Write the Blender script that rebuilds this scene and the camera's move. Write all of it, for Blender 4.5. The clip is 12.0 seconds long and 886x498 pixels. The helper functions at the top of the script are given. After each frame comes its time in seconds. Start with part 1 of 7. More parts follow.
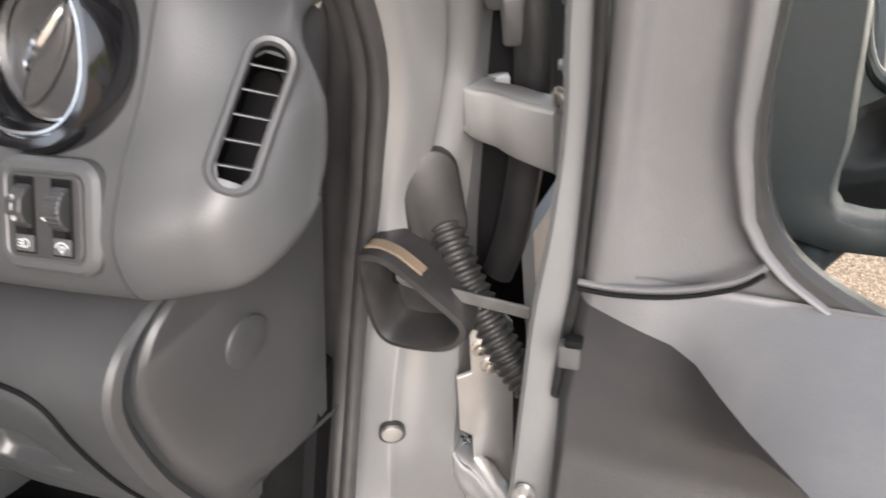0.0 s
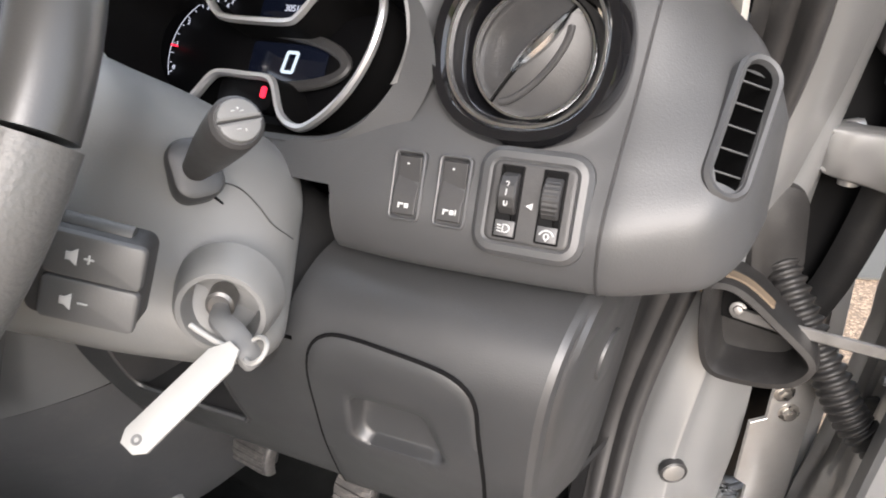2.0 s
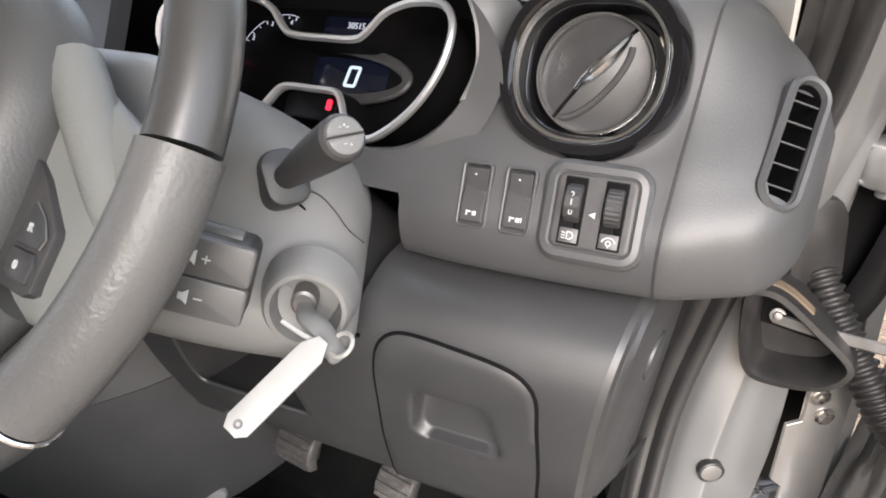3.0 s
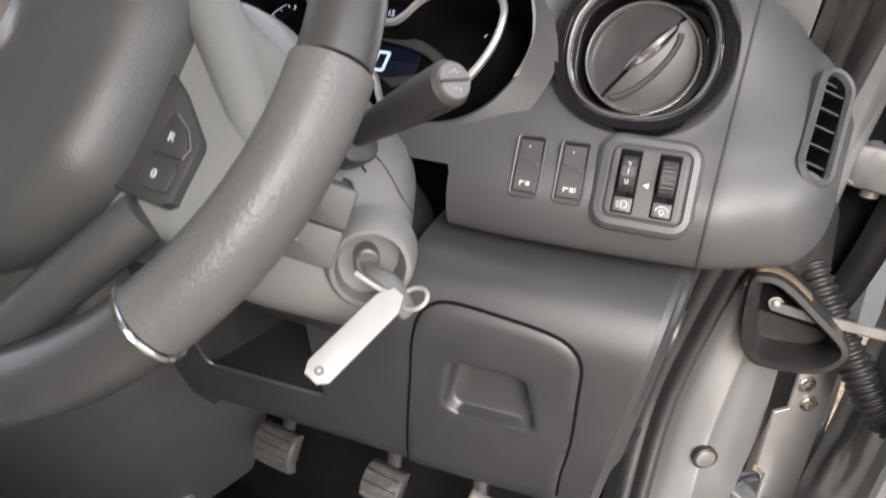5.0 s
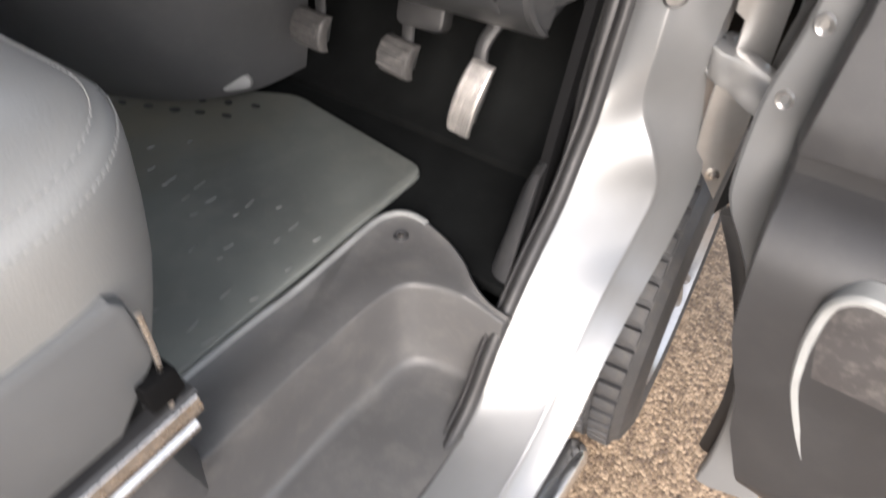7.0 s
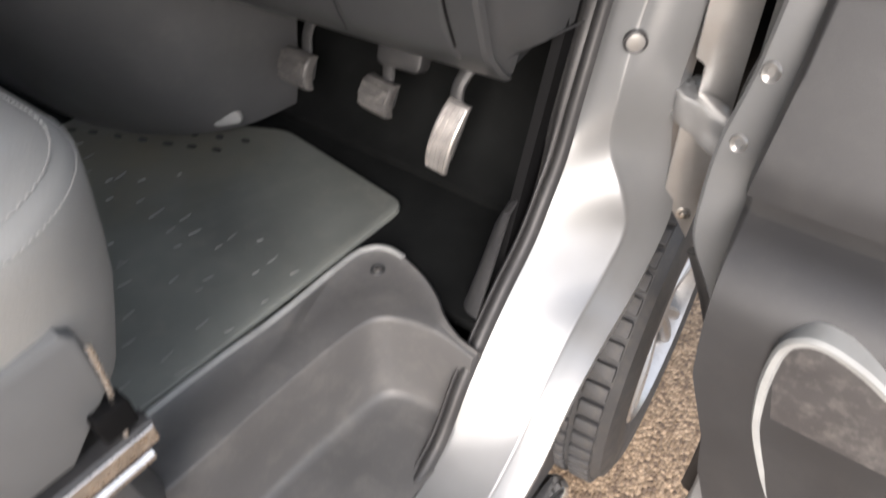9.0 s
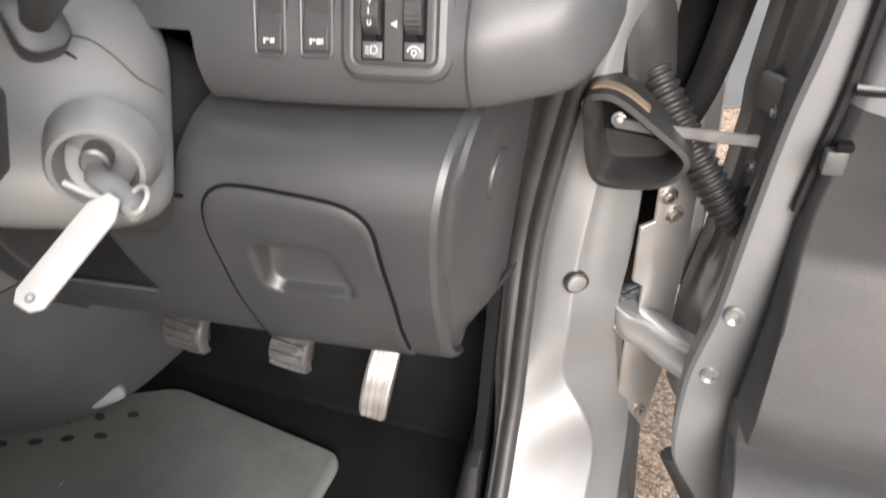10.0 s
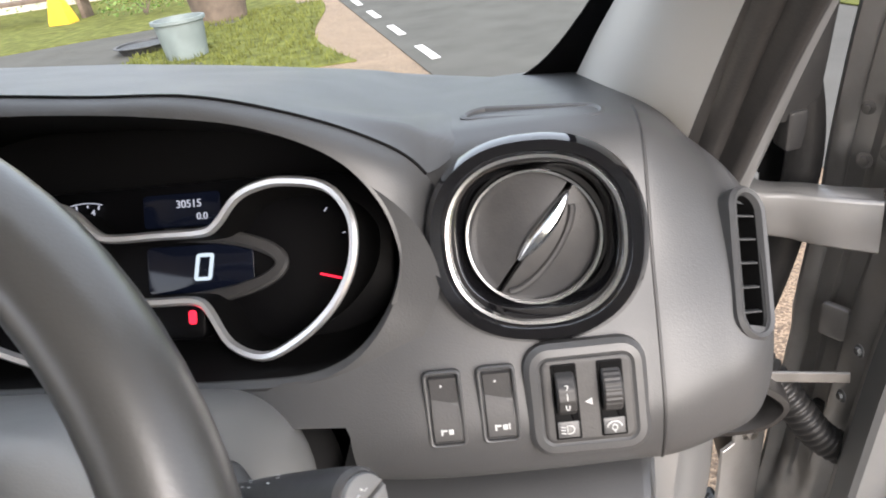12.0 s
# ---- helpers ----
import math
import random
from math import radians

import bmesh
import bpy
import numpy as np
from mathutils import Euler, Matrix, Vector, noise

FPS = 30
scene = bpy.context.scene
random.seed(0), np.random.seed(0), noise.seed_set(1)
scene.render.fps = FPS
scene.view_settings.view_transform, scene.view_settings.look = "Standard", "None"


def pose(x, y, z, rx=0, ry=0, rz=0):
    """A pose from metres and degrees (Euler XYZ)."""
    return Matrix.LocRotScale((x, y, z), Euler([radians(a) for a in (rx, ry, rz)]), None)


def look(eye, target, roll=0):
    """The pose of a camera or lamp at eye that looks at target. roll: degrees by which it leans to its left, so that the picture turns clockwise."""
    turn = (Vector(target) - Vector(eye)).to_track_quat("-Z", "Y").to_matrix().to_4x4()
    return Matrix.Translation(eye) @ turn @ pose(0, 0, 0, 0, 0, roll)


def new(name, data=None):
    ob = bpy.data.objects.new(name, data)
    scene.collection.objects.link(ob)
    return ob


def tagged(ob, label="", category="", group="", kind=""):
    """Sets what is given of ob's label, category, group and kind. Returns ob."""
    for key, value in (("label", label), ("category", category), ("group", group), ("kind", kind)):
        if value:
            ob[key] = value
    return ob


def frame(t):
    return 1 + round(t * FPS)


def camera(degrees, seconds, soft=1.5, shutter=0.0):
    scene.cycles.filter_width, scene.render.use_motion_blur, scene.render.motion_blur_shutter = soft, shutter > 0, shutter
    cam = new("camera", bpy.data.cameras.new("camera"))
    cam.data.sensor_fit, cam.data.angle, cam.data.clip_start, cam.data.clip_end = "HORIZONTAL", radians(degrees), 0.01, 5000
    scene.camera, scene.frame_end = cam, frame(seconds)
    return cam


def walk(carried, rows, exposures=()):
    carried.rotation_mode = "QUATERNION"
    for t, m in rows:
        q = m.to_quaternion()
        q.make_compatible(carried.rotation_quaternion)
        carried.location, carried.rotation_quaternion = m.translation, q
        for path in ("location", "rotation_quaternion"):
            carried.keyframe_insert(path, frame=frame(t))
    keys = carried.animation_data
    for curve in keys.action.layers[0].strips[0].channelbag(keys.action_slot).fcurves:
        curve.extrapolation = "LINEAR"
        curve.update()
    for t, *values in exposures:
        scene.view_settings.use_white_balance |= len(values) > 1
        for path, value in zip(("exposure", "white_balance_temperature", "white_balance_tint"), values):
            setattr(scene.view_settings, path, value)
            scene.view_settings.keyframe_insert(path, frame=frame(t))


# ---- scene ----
cam = camera(67.2, 12.0, 1.8, 0.25)
PATH = [
    (0, (0.018, 0.018, 1.427), (-0.691, 1.561, 0.369), -4.2),
    (0.5, (-0.067, -0.034, 1.439), (-0.816, 1.569, 0.505), -4.9),
    (1, (-0.126, -0.076, 1.428), (-0.901, 1.552, 0.562), -2.9),
    (1.5, (-0.165, -0.09, 1.421), (-0.992, 1.504, 0.54), -1.8),
    (2, (-0.183, -0.109, 1.412), (-1.059, 1.453, 0.523), -0.8),
    (2.5, (-0.194, -0.132, 1.412), (-1.104, 1.416, 0.529), -0.6),
    (3, (-0.199, -0.15, 1.425), (-1.114, 1.4, 0.553), -0.7),
    (4.8, (-0.264, -0.21, 1.406), (-1.003, 1.493, 0.662), 3.1),
    (5, (-0.263, -0.215, 1.386), (-0.997, 1.476, 0.611), 3.9),
    (5.5, (-0.26, -0.226, 1.351), (-0.982, 1.421, 0.476), 5.3),
    (6, (-0.245, -0.229, 1.318), (-0.919, 1.261, 0.166), 5.1),
    (6.5, (-0.185, -0.244, 1.302), (-0.902, 1.095, 0.001), 1.8),
    (6.8, (-0.107, -0.240, 1.298), (-0.899, 0.951, -0.101), -1.8),
    (7, (-0.026, -0.259, 1.263), (-0.874, 0.834, -0.182), -2.6),
    (7.2, (0.047, -0.262, 1.234), (-0.836, 0.736, -0.258), -3.3),
    (8.8, (0.07, -0.259, 1.251), (-0.893, 0.742, -0.188), -3.0),
    (9, (0.02, -0.232, 1.277), (-0.898, 0.886, -0.104), -3.0),
    (9.2, (-0.029, -0.202, 1.313), (-0.883, 1.003, -0.035), -3.7),
    (9.5, (-0.085, -0.178, 1.354), (-0.839, 1.155, 0.067), -4.3),
    (10, (-0.149, -0.123, 1.388), (-0.766, 1.351, 0.185), -4.9),
    (10.5, (-0.208, -0.049, 1.429), (-0.755, 1.512, 0.304), -5.2),
    (11, (-0.243, -0.057, 1.465), (-0.65, 1.613, 0.443), -6.8),
    (11.5, (-0.286, -0.063, 1.494), (-0.629, 1.67, 0.557), -7.6),
    (12, (-0.328, -0.062, 1.52), (-0.642, 1.671, 0.572), -8.7),
]
walk(cam, [(t, look(eye, target, roll)) for t, eye, target, roll in PATH], [(t, e, 6400, 14) for t, e in ((0.0, 1.7), (0.5, 1.75), (1.0, 1.75), (3.0, 1.65), (5.0, 1.5), (5.5, 1.5), (6.0, 1.75), (6.5, 1.75), (7.2, 1.45), (8.8, 1.35), (9.5, 1.62), (10.5, 1.78), (11.5, 1.72), (12.0, 1.52))])


# ---- world, sun, exposure ----
def sky_light():
    w = bpy.data.worlds.new("sky")
    scene.world = w
    w.use_nodes = True
    nt = w.node_tree
    nt.nodes.clear()
    out = nt.nodes.new("ShaderNodeOutputWorld")
    bg = nt.nodes.new("ShaderNodeBackground")
    sky = nt.nodes.new("ShaderNodeTexSky")
    sky.sky_type = "NISHITA"
    sky.sun_disc = False
    sky.sun_elevation = radians(27)
    sky.sun_rotation = radians(154)
    sky.air_density = 1.0
    sky.dust_density = 4.0
    sky.ozone_density = 0.6
    mix = nt.nodes.new("ShaderNodeMixRGB")
    mix.inputs[0].default_value = 0.55
    mix.inputs[2].default_value = (7.2, 7.55, 8.0, 1)
    nt.links.new(sky.outputs[0], mix.inputs[1])
    nt.links.new(mix.outputs[0], bg.inputs[0])
    bg.inputs[1].default_value = SKY
    nt.links.new(bg.outputs[0], out.inputs[0])
    sun = bpy.data.lights.new("sun", "SUN")
    sun.energy, sun.angle, sun.color = SUN, radians(40), (1.0, 0.98, 0.955)
    ob = new("sun", sun)
    ob.matrix_world = look((3.3, -6.7, 4.7), (0, 0, 0.8))


SKY, SUN = 0.147, 2.0
sky_light()


# ---- materials ----
def material(name, base, rough=0.5, metal=0.0, grain=0.0, bump=0.0, var=0.15, blotch=3.0, dust=0.0, dust_col=(0.3, 0.28, 0.25), coat=0.0, emit=None, rvar=0.08, spec=0.5):
    m = bpy.data.materials.new(name)
    m.use_nodes = True
    nt = m.node_tree
    b = nt.nodes["Principled BSDF"]
    L = nt.links.new
    b.inputs["Metallic"].default_value = metal
    b.inputs["Coat Weight"].default_value = coat
    b.inputs["Coat Roughness"].default_value = 0.05
    b.inputs["Specular IOR Level"].default_value = spec
    tc = nt.nodes.new("ShaderNodeTexCoord")
    n1 = nt.nodes.new("ShaderNodeTexNoise")
    n1.inputs["Scale"].default_value = blotch
    n1.inputs["Detail"].default_value = 6
    L(tc.outputs["Object"], n1.inputs["Vector"])
    r1 = nt.nodes.new("ShaderNodeMapRange")
    r1.inputs[3].default_value = 1 - var
    r1.inputs[4].default_value = 1 + var
    r1.inputs[1].default_value, r1.inputs[2].default_value = 0.3, 0.7
    L(n1.outputs[0], r1.inputs[0])
    mul = nt.nodes.new("ShaderNodeVectorMath")
    mul.operation = "SCALE"
    mul.inputs[0].default_value = base
    L(r1.outputs[0], mul.inputs[3])
    col = mul.outputs[0]
    if dust > 0:
        n3 = nt.nodes.new("ShaderNodeTexNoise")
        n3.inputs["Scale"].default_value = blotch * 4.3
        n3.inputs["Detail"].default_value = 8
        n3.inputs["Roughness"].default_value = 0.7
        L(tc.outputs["Object"], n3.inputs["Vector"])
        r3 = nt.nodes.new("ShaderNodeMapRange")
        r3.inputs[1].default_value, r3.inputs[2].default_value = 0.48, 0.75
        r3.inputs[4].default_value = dust
        L(n3.outputs[0], r3.inputs[0])
        mx = nt.nodes.new("ShaderNodeMixRGB")
        L(r3.outputs[0], mx.inputs[0])
        L(col, mx.inputs[1])
        mx.inputs[2].default_value = (*dust_col, 1)
        col = mx.outputs[0]
    L(col, b.inputs["Base Color"])
    rr = nt.nodes.new("ShaderNodeMapRange")
    rr.inputs[3].default_value, rr.inputs[4].default_value = max(0.01, rough - rvar), min(1, rough + rvar)
    rr.inputs[1].default_value, rr.inputs[2].default_value = 0.3, 0.7
    n4 = nt.nodes.new("ShaderNodeTexNoise")
    n4.inputs["Scale"].default_value = blotch * 2.1
    n4.inputs["Detail"].default_value = 5
    L(tc.outputs["Object"], n4.inputs["Vector"])
    L(n4.outputs[0], rr.inputs[0])
    L(rr.outputs[0], b.inputs["Roughness"])
    if grain > 0:
        n2 = nt.nodes.new("ShaderNodeTexNoise")
        n2.inputs["Scale"].default_value = grain
        n2.inputs["Detail"].default_value = 3
        L(tc.outputs["Object"], n2.inputs["Vector"])
        bp = nt.nodes.new("ShaderNodeBump")
        bp.inputs["Strength"].default_value = bump
        bp.inputs["Distance"].default_value = 0.35 / grain
        L(n2.outputs[0], bp.inputs["Height"])
        L(bp.outputs[0], b.inputs["Normal"])
    if emit:
        b.inputs["Emission Color"].default_value = (*emit[0], 1)
        b.inputs["Emission Strength"].default_value = emit[1]
    return m


PLASTIC = material("dash plastic", (0.05, 0.0512, 0.0533), 0.45, spec=0.57, grain=900, bump=0.35, var=0.05, blotch=7, dust=0.02, rvar=0.025)
PLASTIC_LO = material("lower dash plastic", (0.034, 0.035, 0.0367), 0.43, spec=0.72, grain=900, bump=0.3, var=0.08, blotch=6, dust=0.02)
PLASTIC_DK = material("dark plastic", (0.03, 0.03, 0.031), 0.5, grain=700, bump=0.3, var=0.12, blotch=9, dust=0.05)
SHROUD = material("pale grey column plastic", (0.165, 0.167, 0.165), 0.46, grain=900, bump=0.25, var=0.06, blotch=8, dust=0.04)
PLASTIC_GR = material("grey column plastic", (0.13, 0.132, 0.132), 0.48, grain=900, bump=0.25, var=0.06, blotch=8, dust=0.04)
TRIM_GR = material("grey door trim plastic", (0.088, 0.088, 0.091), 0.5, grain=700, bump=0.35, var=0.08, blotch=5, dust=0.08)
# darker lower plastic; the shade under the ledge is in this colour too
TRIM_LO = material("dark lower door trim plastic with ledge shade", (0.023, 0.023, 0.0242), 0.52, grain=700, bump=0.35, var=0.1, blotch=5, dust=0.03)
STEP_GR = material("step trim plastic", (0.088, 0.086, 0.085), 0.45, grain=600, bump=0.35, var=0.1, blotch=6, dust=0.16)
# flat black; besides black parts it stands for shade in hollows
BLACK = material("flat black, also for shade", (0.004, 0.004, 0.0043), 0.75, grain=300, bump=0.1, var=0.2, spec=0.12)
GLOSS = material("gloss black", (0.006, 0.006, 0.007), 0.08, coat=0.6, var=0.1, rvar=0.03)
GLOSS_DK = material("black housing plastic", (0.005, 0.0065, 0.007), 0.5, grain=900, bump=0.2, var=0.1, blotch=9, spec=0.2)
CHROME = material("satin chrome", (0.86, 0.87, 0.88), 0.17, 1.0, var=0.04, rvar=0.05)
RUBBER = material("rubber seal", (0.028, 0.0275, 0.028), 0.5, grain=500, bump=0.3, var=0.2, blotch=12, dust=0.04)
RUBBER_HOSE = material("corrugated rubber", (0.014, 0.0135, 0.0135), 0.5, grain=500, bump=0.2, var=0.2, blotch=20, dust=0.03)
SILVER = material("silver paint", (0.235, 0.238, 0.24), 0.40, 0.5, grain=2500, bump=0.05, var=0.05, blotch=9, dust=0.0, dust_col=(0.25, 0.2, 0.16), coat=0.15)
RUBBER_BK = material("black door rubber, also edge shade", (0.012, 0.012, 0.0125), 0.5, grain=500, bump=0.3, var=0.2, blotch=12, dust=0.03, spec=0.35)
# dusty, and lighter than SILVER so that the door's shut face looks lit
SILVER_DIRTY = material("dusty silver paint, lightened", (0.41, 0.406, 0.397), 0.36, 0.75, grain=1500, bump=0.1, var=0.1, blotch=14, dust=0.16, dust_col=(0.22, 0.17, 0.13))
HINGE = material("silver hinge paint", (0.46, 0.46, 0.456), 0.36, 0.7, grain=1500, bump=0.08, var=0.06, blotch=16, dust=0.1, dust_col=(0.3, 0.27, 0.23))
# copy of the silver paint, duller to put in the door edge's shade
SILVER_SHADED = material("silver paint as in shade", (0.16, 0.164, 0.167), 0.48, 0.2, grain=1500, bump=0.06, var=0.05, blotch=7, dust=0.08)
FRAME = material("satin frame", (0.88, 0.88, 0.89), 0.33, 0.8, var=0.04, rvar=0.05)
DULL = material("dull steel", (0.2, 0.195, 0.19), 0.45, 0.8, var=0.2, blotch=40)
STEEL = material("zinc bolt", (0.6, 0.58, 0.55), 0.3, 1.0, var=0.2, blotch=60)
PEDAL = material("worn pedal rubber", (0.075, 0.072, 0.07), 0.45, grain=400, bump=0.3, var=0.3, blotch=25, dust=0.4, dust_col=(0.28, 0.26, 0.24))
ALU = material("worn aluminium pedal", (0.42, 0.4, 0.38), 0.42, 0.6, grain=500, bump=0.3, var=0.25, blotch=40, dust=0.3, dust_col=(0.12, 0.11, 0.1))
MAT = material("rubber mat", (0.155, 0.163, 0.15), 0.4, grain=800, bump=0.4, var=0.22, blotch=6, dust=0.55, dust_col=(0.22, 0.22, 0.195))
MARK = material("worn tread rubber", (0.2, 0.205, 0.195), 0.5, grain=600, bump=0.3, var=0.35, blotch=18, dust=0.3, dust_col=(0.2, 0.19, 0.17))
PADDLE = material("mid grey switch plastic", (0.085, 0.086, 0.086), 0.45, grain=900, bump=0.25, var=0.06, blotch=8, dust=0.04)
RED_DOT = material("red paint", (0.5, 0.02, 0.02), 0.5)
EDGE_GR = material("pale worn step edge", (0.26, 0.265, 0.26), 0.45, grain=500, bump=0.2, var=0.2, blotch=20, dust=0.1)
CARPET = material("black carpet", (0.0075, 0.008, 0.008), 0.95, grain=1200, bump=0.7, var=0.3, blotch=8, dust=0.15, dust_col=(0.025, 0.025, 0.025), spec=0.05)
LEATHER = material("grip leather", (0.1, 0.1, 0.098), 0.42, grain=420, bump=0.55, var=0.08, blotch=10)
SMOOTH_RIM = material("smooth rim", (0.045, 0.045, 0.0445), 0.33, spec=0.8, grain=900, bump=0.15, var=0.1)
HUB_DK = material("dark airbag skin", (0.055, 0.056, 0.055), 0.45, grain=650, bump=0.4, var=0.08, blotch=8)
HUB_SKIN = material("airbag cover skin", (0.15, 0.156, 0.15), 0.5, grain=650, bump=0.4, var=0.06, blotch=8)
SEAT_SKIN = material("grey leatherette", (0.26, 0.259, 0.249), 0.4, grain=520, bump=0.4, var=0.08, blotch=6, dust=0.1)
THREAD = material("pale thread", (0.36, 0.355, 0.34), 0.7, var=0.1)
WHITE = material("white plastic", (0.33, 0.33, 0.32), 0.45, var=0.06, blotch=30, dust=0.1)
INK = material("white print", (0.42, 0.43, 0.43), 0.5, var=0.02)
BEIGE = material("pillar trim", (0.66, 0.64, 0.595), 0.55, grain=800, bump=0.3, var=0.05)
TYRE = material("tyre rubber", (0.03, 0.03, 0.031), 0.65, grain=300, bump=0.4, var=0.2, blotch=14, dust=0.35, dust_col=(0.1, 0.085, 0.07))
ALLOY = material("wheel alloy", (0.42, 0.41, 0.4), 0.35, 0.8, var=0.15, blotch=12, dust=0.3, dust_col=(0.12, 0.1, 0.09))
FOAM = material("yellowed foam", (0.12, 0.09, 0.06), 0.85, grain=500, bump=0.5, var=0.2, blotch=25)
GRILLE = material("speaker mesh", (0.045, 0.042, 0.042), 0.5, grain=700, bump=0.6, var=0.15, blotch=15, dust=0.25)
DISPLAY = material("dark display", (0.004, 0.005, 0.009), 0.12, var=0.05, emit=((0.02, 0.035, 0.1), 0.02))
LIT_WHITE = material("lit digits", (0.1, 0.1, 0.1), 0.5, emit=((0.72, 0.88, 1.0), 0.33))
LIT_DIM = material("dim lit digits", (0.1, 0.1, 0.1), 0.5, emit=((0.8, 0.85, 1.0), 0.2))
LIT_RED = material("lit red", (0.1, 0.0, 0.0), 0.5, emit=((1.0, 0.02, 0.05), 0.8))
DIAL = material("dial face", (0.003, 0.003, 0.0035), 0.4, var=0.1, spec=0.12)
GRASS = material("grass", (0.12, 0.13, 0.035), 0.9, grain=60, bump=0.8, var=0.45, blotch=5, dust=0.4, dust_col=(0.16, 0.17, 0.05), spec=0.1)
ROADM = material("road asphalt", (0.105, 0.103, 0.094), 0.85, grain=120, bump=0.5, var=0.12, blotch=1.5, dust=0.2, dust_col=(0.12, 0.115, 0.1), spec=0.05)
LEAF = material("shrub leaves", (0.10, 0.17, 0.03), 0.6, var=0.4, blotch=8)
PLANTER = material("grey planter", (0.16, 0.19, 0.19), 0.55, grain=60, bump=0.2, var=0.15, blotch=5)
WOOD = material("weathered wood", (0.12, 0.09, 0.07), 0.8, grain=80, bump=0.4, var=0.3, blotch=6)
YELLOW = material("yellow plastic", (0.7, 0.42, 0.02), 0.5, var=0.1)
PAINT_WHITE = material("road paint", (0.7, 0.69, 0.66), 0.7, grain=200, bump=0.2, var=0.1, blotch=12)
WALLM = material("pale render", (0.5, 0.46, 0.4), 0.85, grain=60, bump=0.3, var=0.1)


def dried_mud(m, at, reach):
    """A pale dried stain spread round one spot of the mat."""
    nt = m.node_tree
    L = nt.links.new
    bsdf = nt.nodes["Principled BSDF"]
    under = bsdf.inputs["Base Color"].links[0].from_socket
    tc = nt.nodes.new("ShaderNodeTexCoord")
    far = nt.nodes.new("ShaderNodeVectorMath")
    far.operation = "DISTANCE"
    far.inputs[1].default_value = at
    L(tc.outputs["Object"], far.inputs[0])
    no = nt.nodes.new("ShaderNodeTexNoise")
    no.inputs["Scale"].default_value = 14
    no.inputs["Detail"].default_value = 7
    L(tc.outputs["Object"], no.inputs["Vector"])
    wob = nt.nodes.new("ShaderNodeMath")
    wob.operation = "MULTIPLY_ADD"
    wob.inputs[1].default_value = 0.30
    L(no.outputs[0], wob.inputs[0])
    L(far.outputs["Value"], wob.inputs[2])
    amount = nt.nodes.new("ShaderNodeMapRange")
    amount.inputs[1].default_value, amount.inputs[2].default_value = reach + 0.15, 0.15
    amount.inputs[3].default_value, amount.inputs[4].default_value = 0.0, 0.75
    L(wob.outputs[0], amount.inputs[0])
    mx = nt.nodes.new("ShaderNodeMixRGB")
    L(amount.outputs[0], mx.inputs[0])
    L(under, mx.inputs[1])
    mx.inputs[2].default_value = (0.24, 0.215, 0.155, 1)
    L(mx.outputs[0], bsdf.inputs["Base Color"])


dried_mud(MAT, (-0.24, 0.13, 0.0), 0.26)


def gravel_tarmac():
    """Coarse brown aggregate tarmac: pale and dark chips in a dark binder."""
    m = bpy.data.materials.new("aggregate tarmac")
    m.use_nodes = True
    nt = m.node_tree
    b = nt.nodes["Principled BSDF"]
    L = nt.links.new
    tc = nt.nodes.new("ShaderNodeTexCoord")
    vo = nt.nodes.new("ShaderNodeTexVoronoi")
    vo.inputs["Scale"].default_value = 135
    L(tc.outputs["Object"], vo.inputs["Vector"])
    ramp = nt.nodes.new("ShaderNodeValToRGB")
    e = ramp.color_ramp.elements
    e[0].position, e[0].color = 0.0, (0.105, 0.07, 0.046, 1)
    e[1].position, e[1].color = 1.0, (0.40, 0.29, 0.19, 1)
    k = e.new(0.45)
    k.color = (0.195, 0.135, 0.083, 1)
    sep = nt.nodes.new("ShaderNodeSeparateColor")
    L(vo.outputs["Color"], sep.inputs[0])
    L(sep.outputs[0], ramp.inputs[0])
    big = nt.nodes.new("ShaderNodeTexNoise")
    big.inputs["Scale"].default_value = 2.5
    big.inputs["Detail"].default_value = 6
    L(tc.outputs["Object"], big.inputs["Vector"])
    mr = nt.nodes.new("ShaderNodeMapRange")
    mr.inputs[3].default_value, mr.inputs[4].default_value = 0.7, 1.3
    L(big.outputs[0], mr.inputs[0])
    sc = nt.nodes.new("ShaderNodeVectorMath")
    sc.operation = "SCALE"
    L(ramp.outputs[0], sc.inputs[0])
    L(mr.outputs[0], sc.inputs[3])
    L(sc.outputs[0], b.inputs["Base Color"])
    b.inputs["Roughness"].default_value = 0.7
    bp = nt.nodes.new("ShaderNodeBump")
    bp.inputs["Strength"].default_value = 0.6
    bp.inputs["Distance"].default_value = 0.006
    bp.invert = True
    L(vo.outputs["Distance"], bp.inputs["Height"])
    L(bp.outputs[0], b.inputs["Normal"])
    return m


TARMAC = gravel_tarmac()


def glass_mat(name, tint, rough=0.0):
    m = bpy.data.materials.new(name)
    m.use_nodes = True
    b = m.node_tree.nodes["Principled BSDF"]
    b.inputs["Base Color"].default_value = (*tint, 1)
    b.inputs["Roughness"].default_value = rough
    b.inputs["Transmission Weight"].default_value = 1.0
    b.inputs["IOR"].default_value = 1.02
    return m


GLASS = glass_mat("window glass", (0.96, 0.98, 0.96))
MIRROR = material("mirror glass", (0.9, 0.9, 0.9), 0.01, 1.0, var=0.0, rvar=0.0)


# ---- building tools ----
ROOT = {}


def thing(name, loc, label, category, group="", kind=""):
    ob = new(name)
    ob.location = loc
    ROOT[ob.name] = Vector(loc)
    ob.empty_display_size = 0.05
    return tagged(ob, label, category, group, kind)


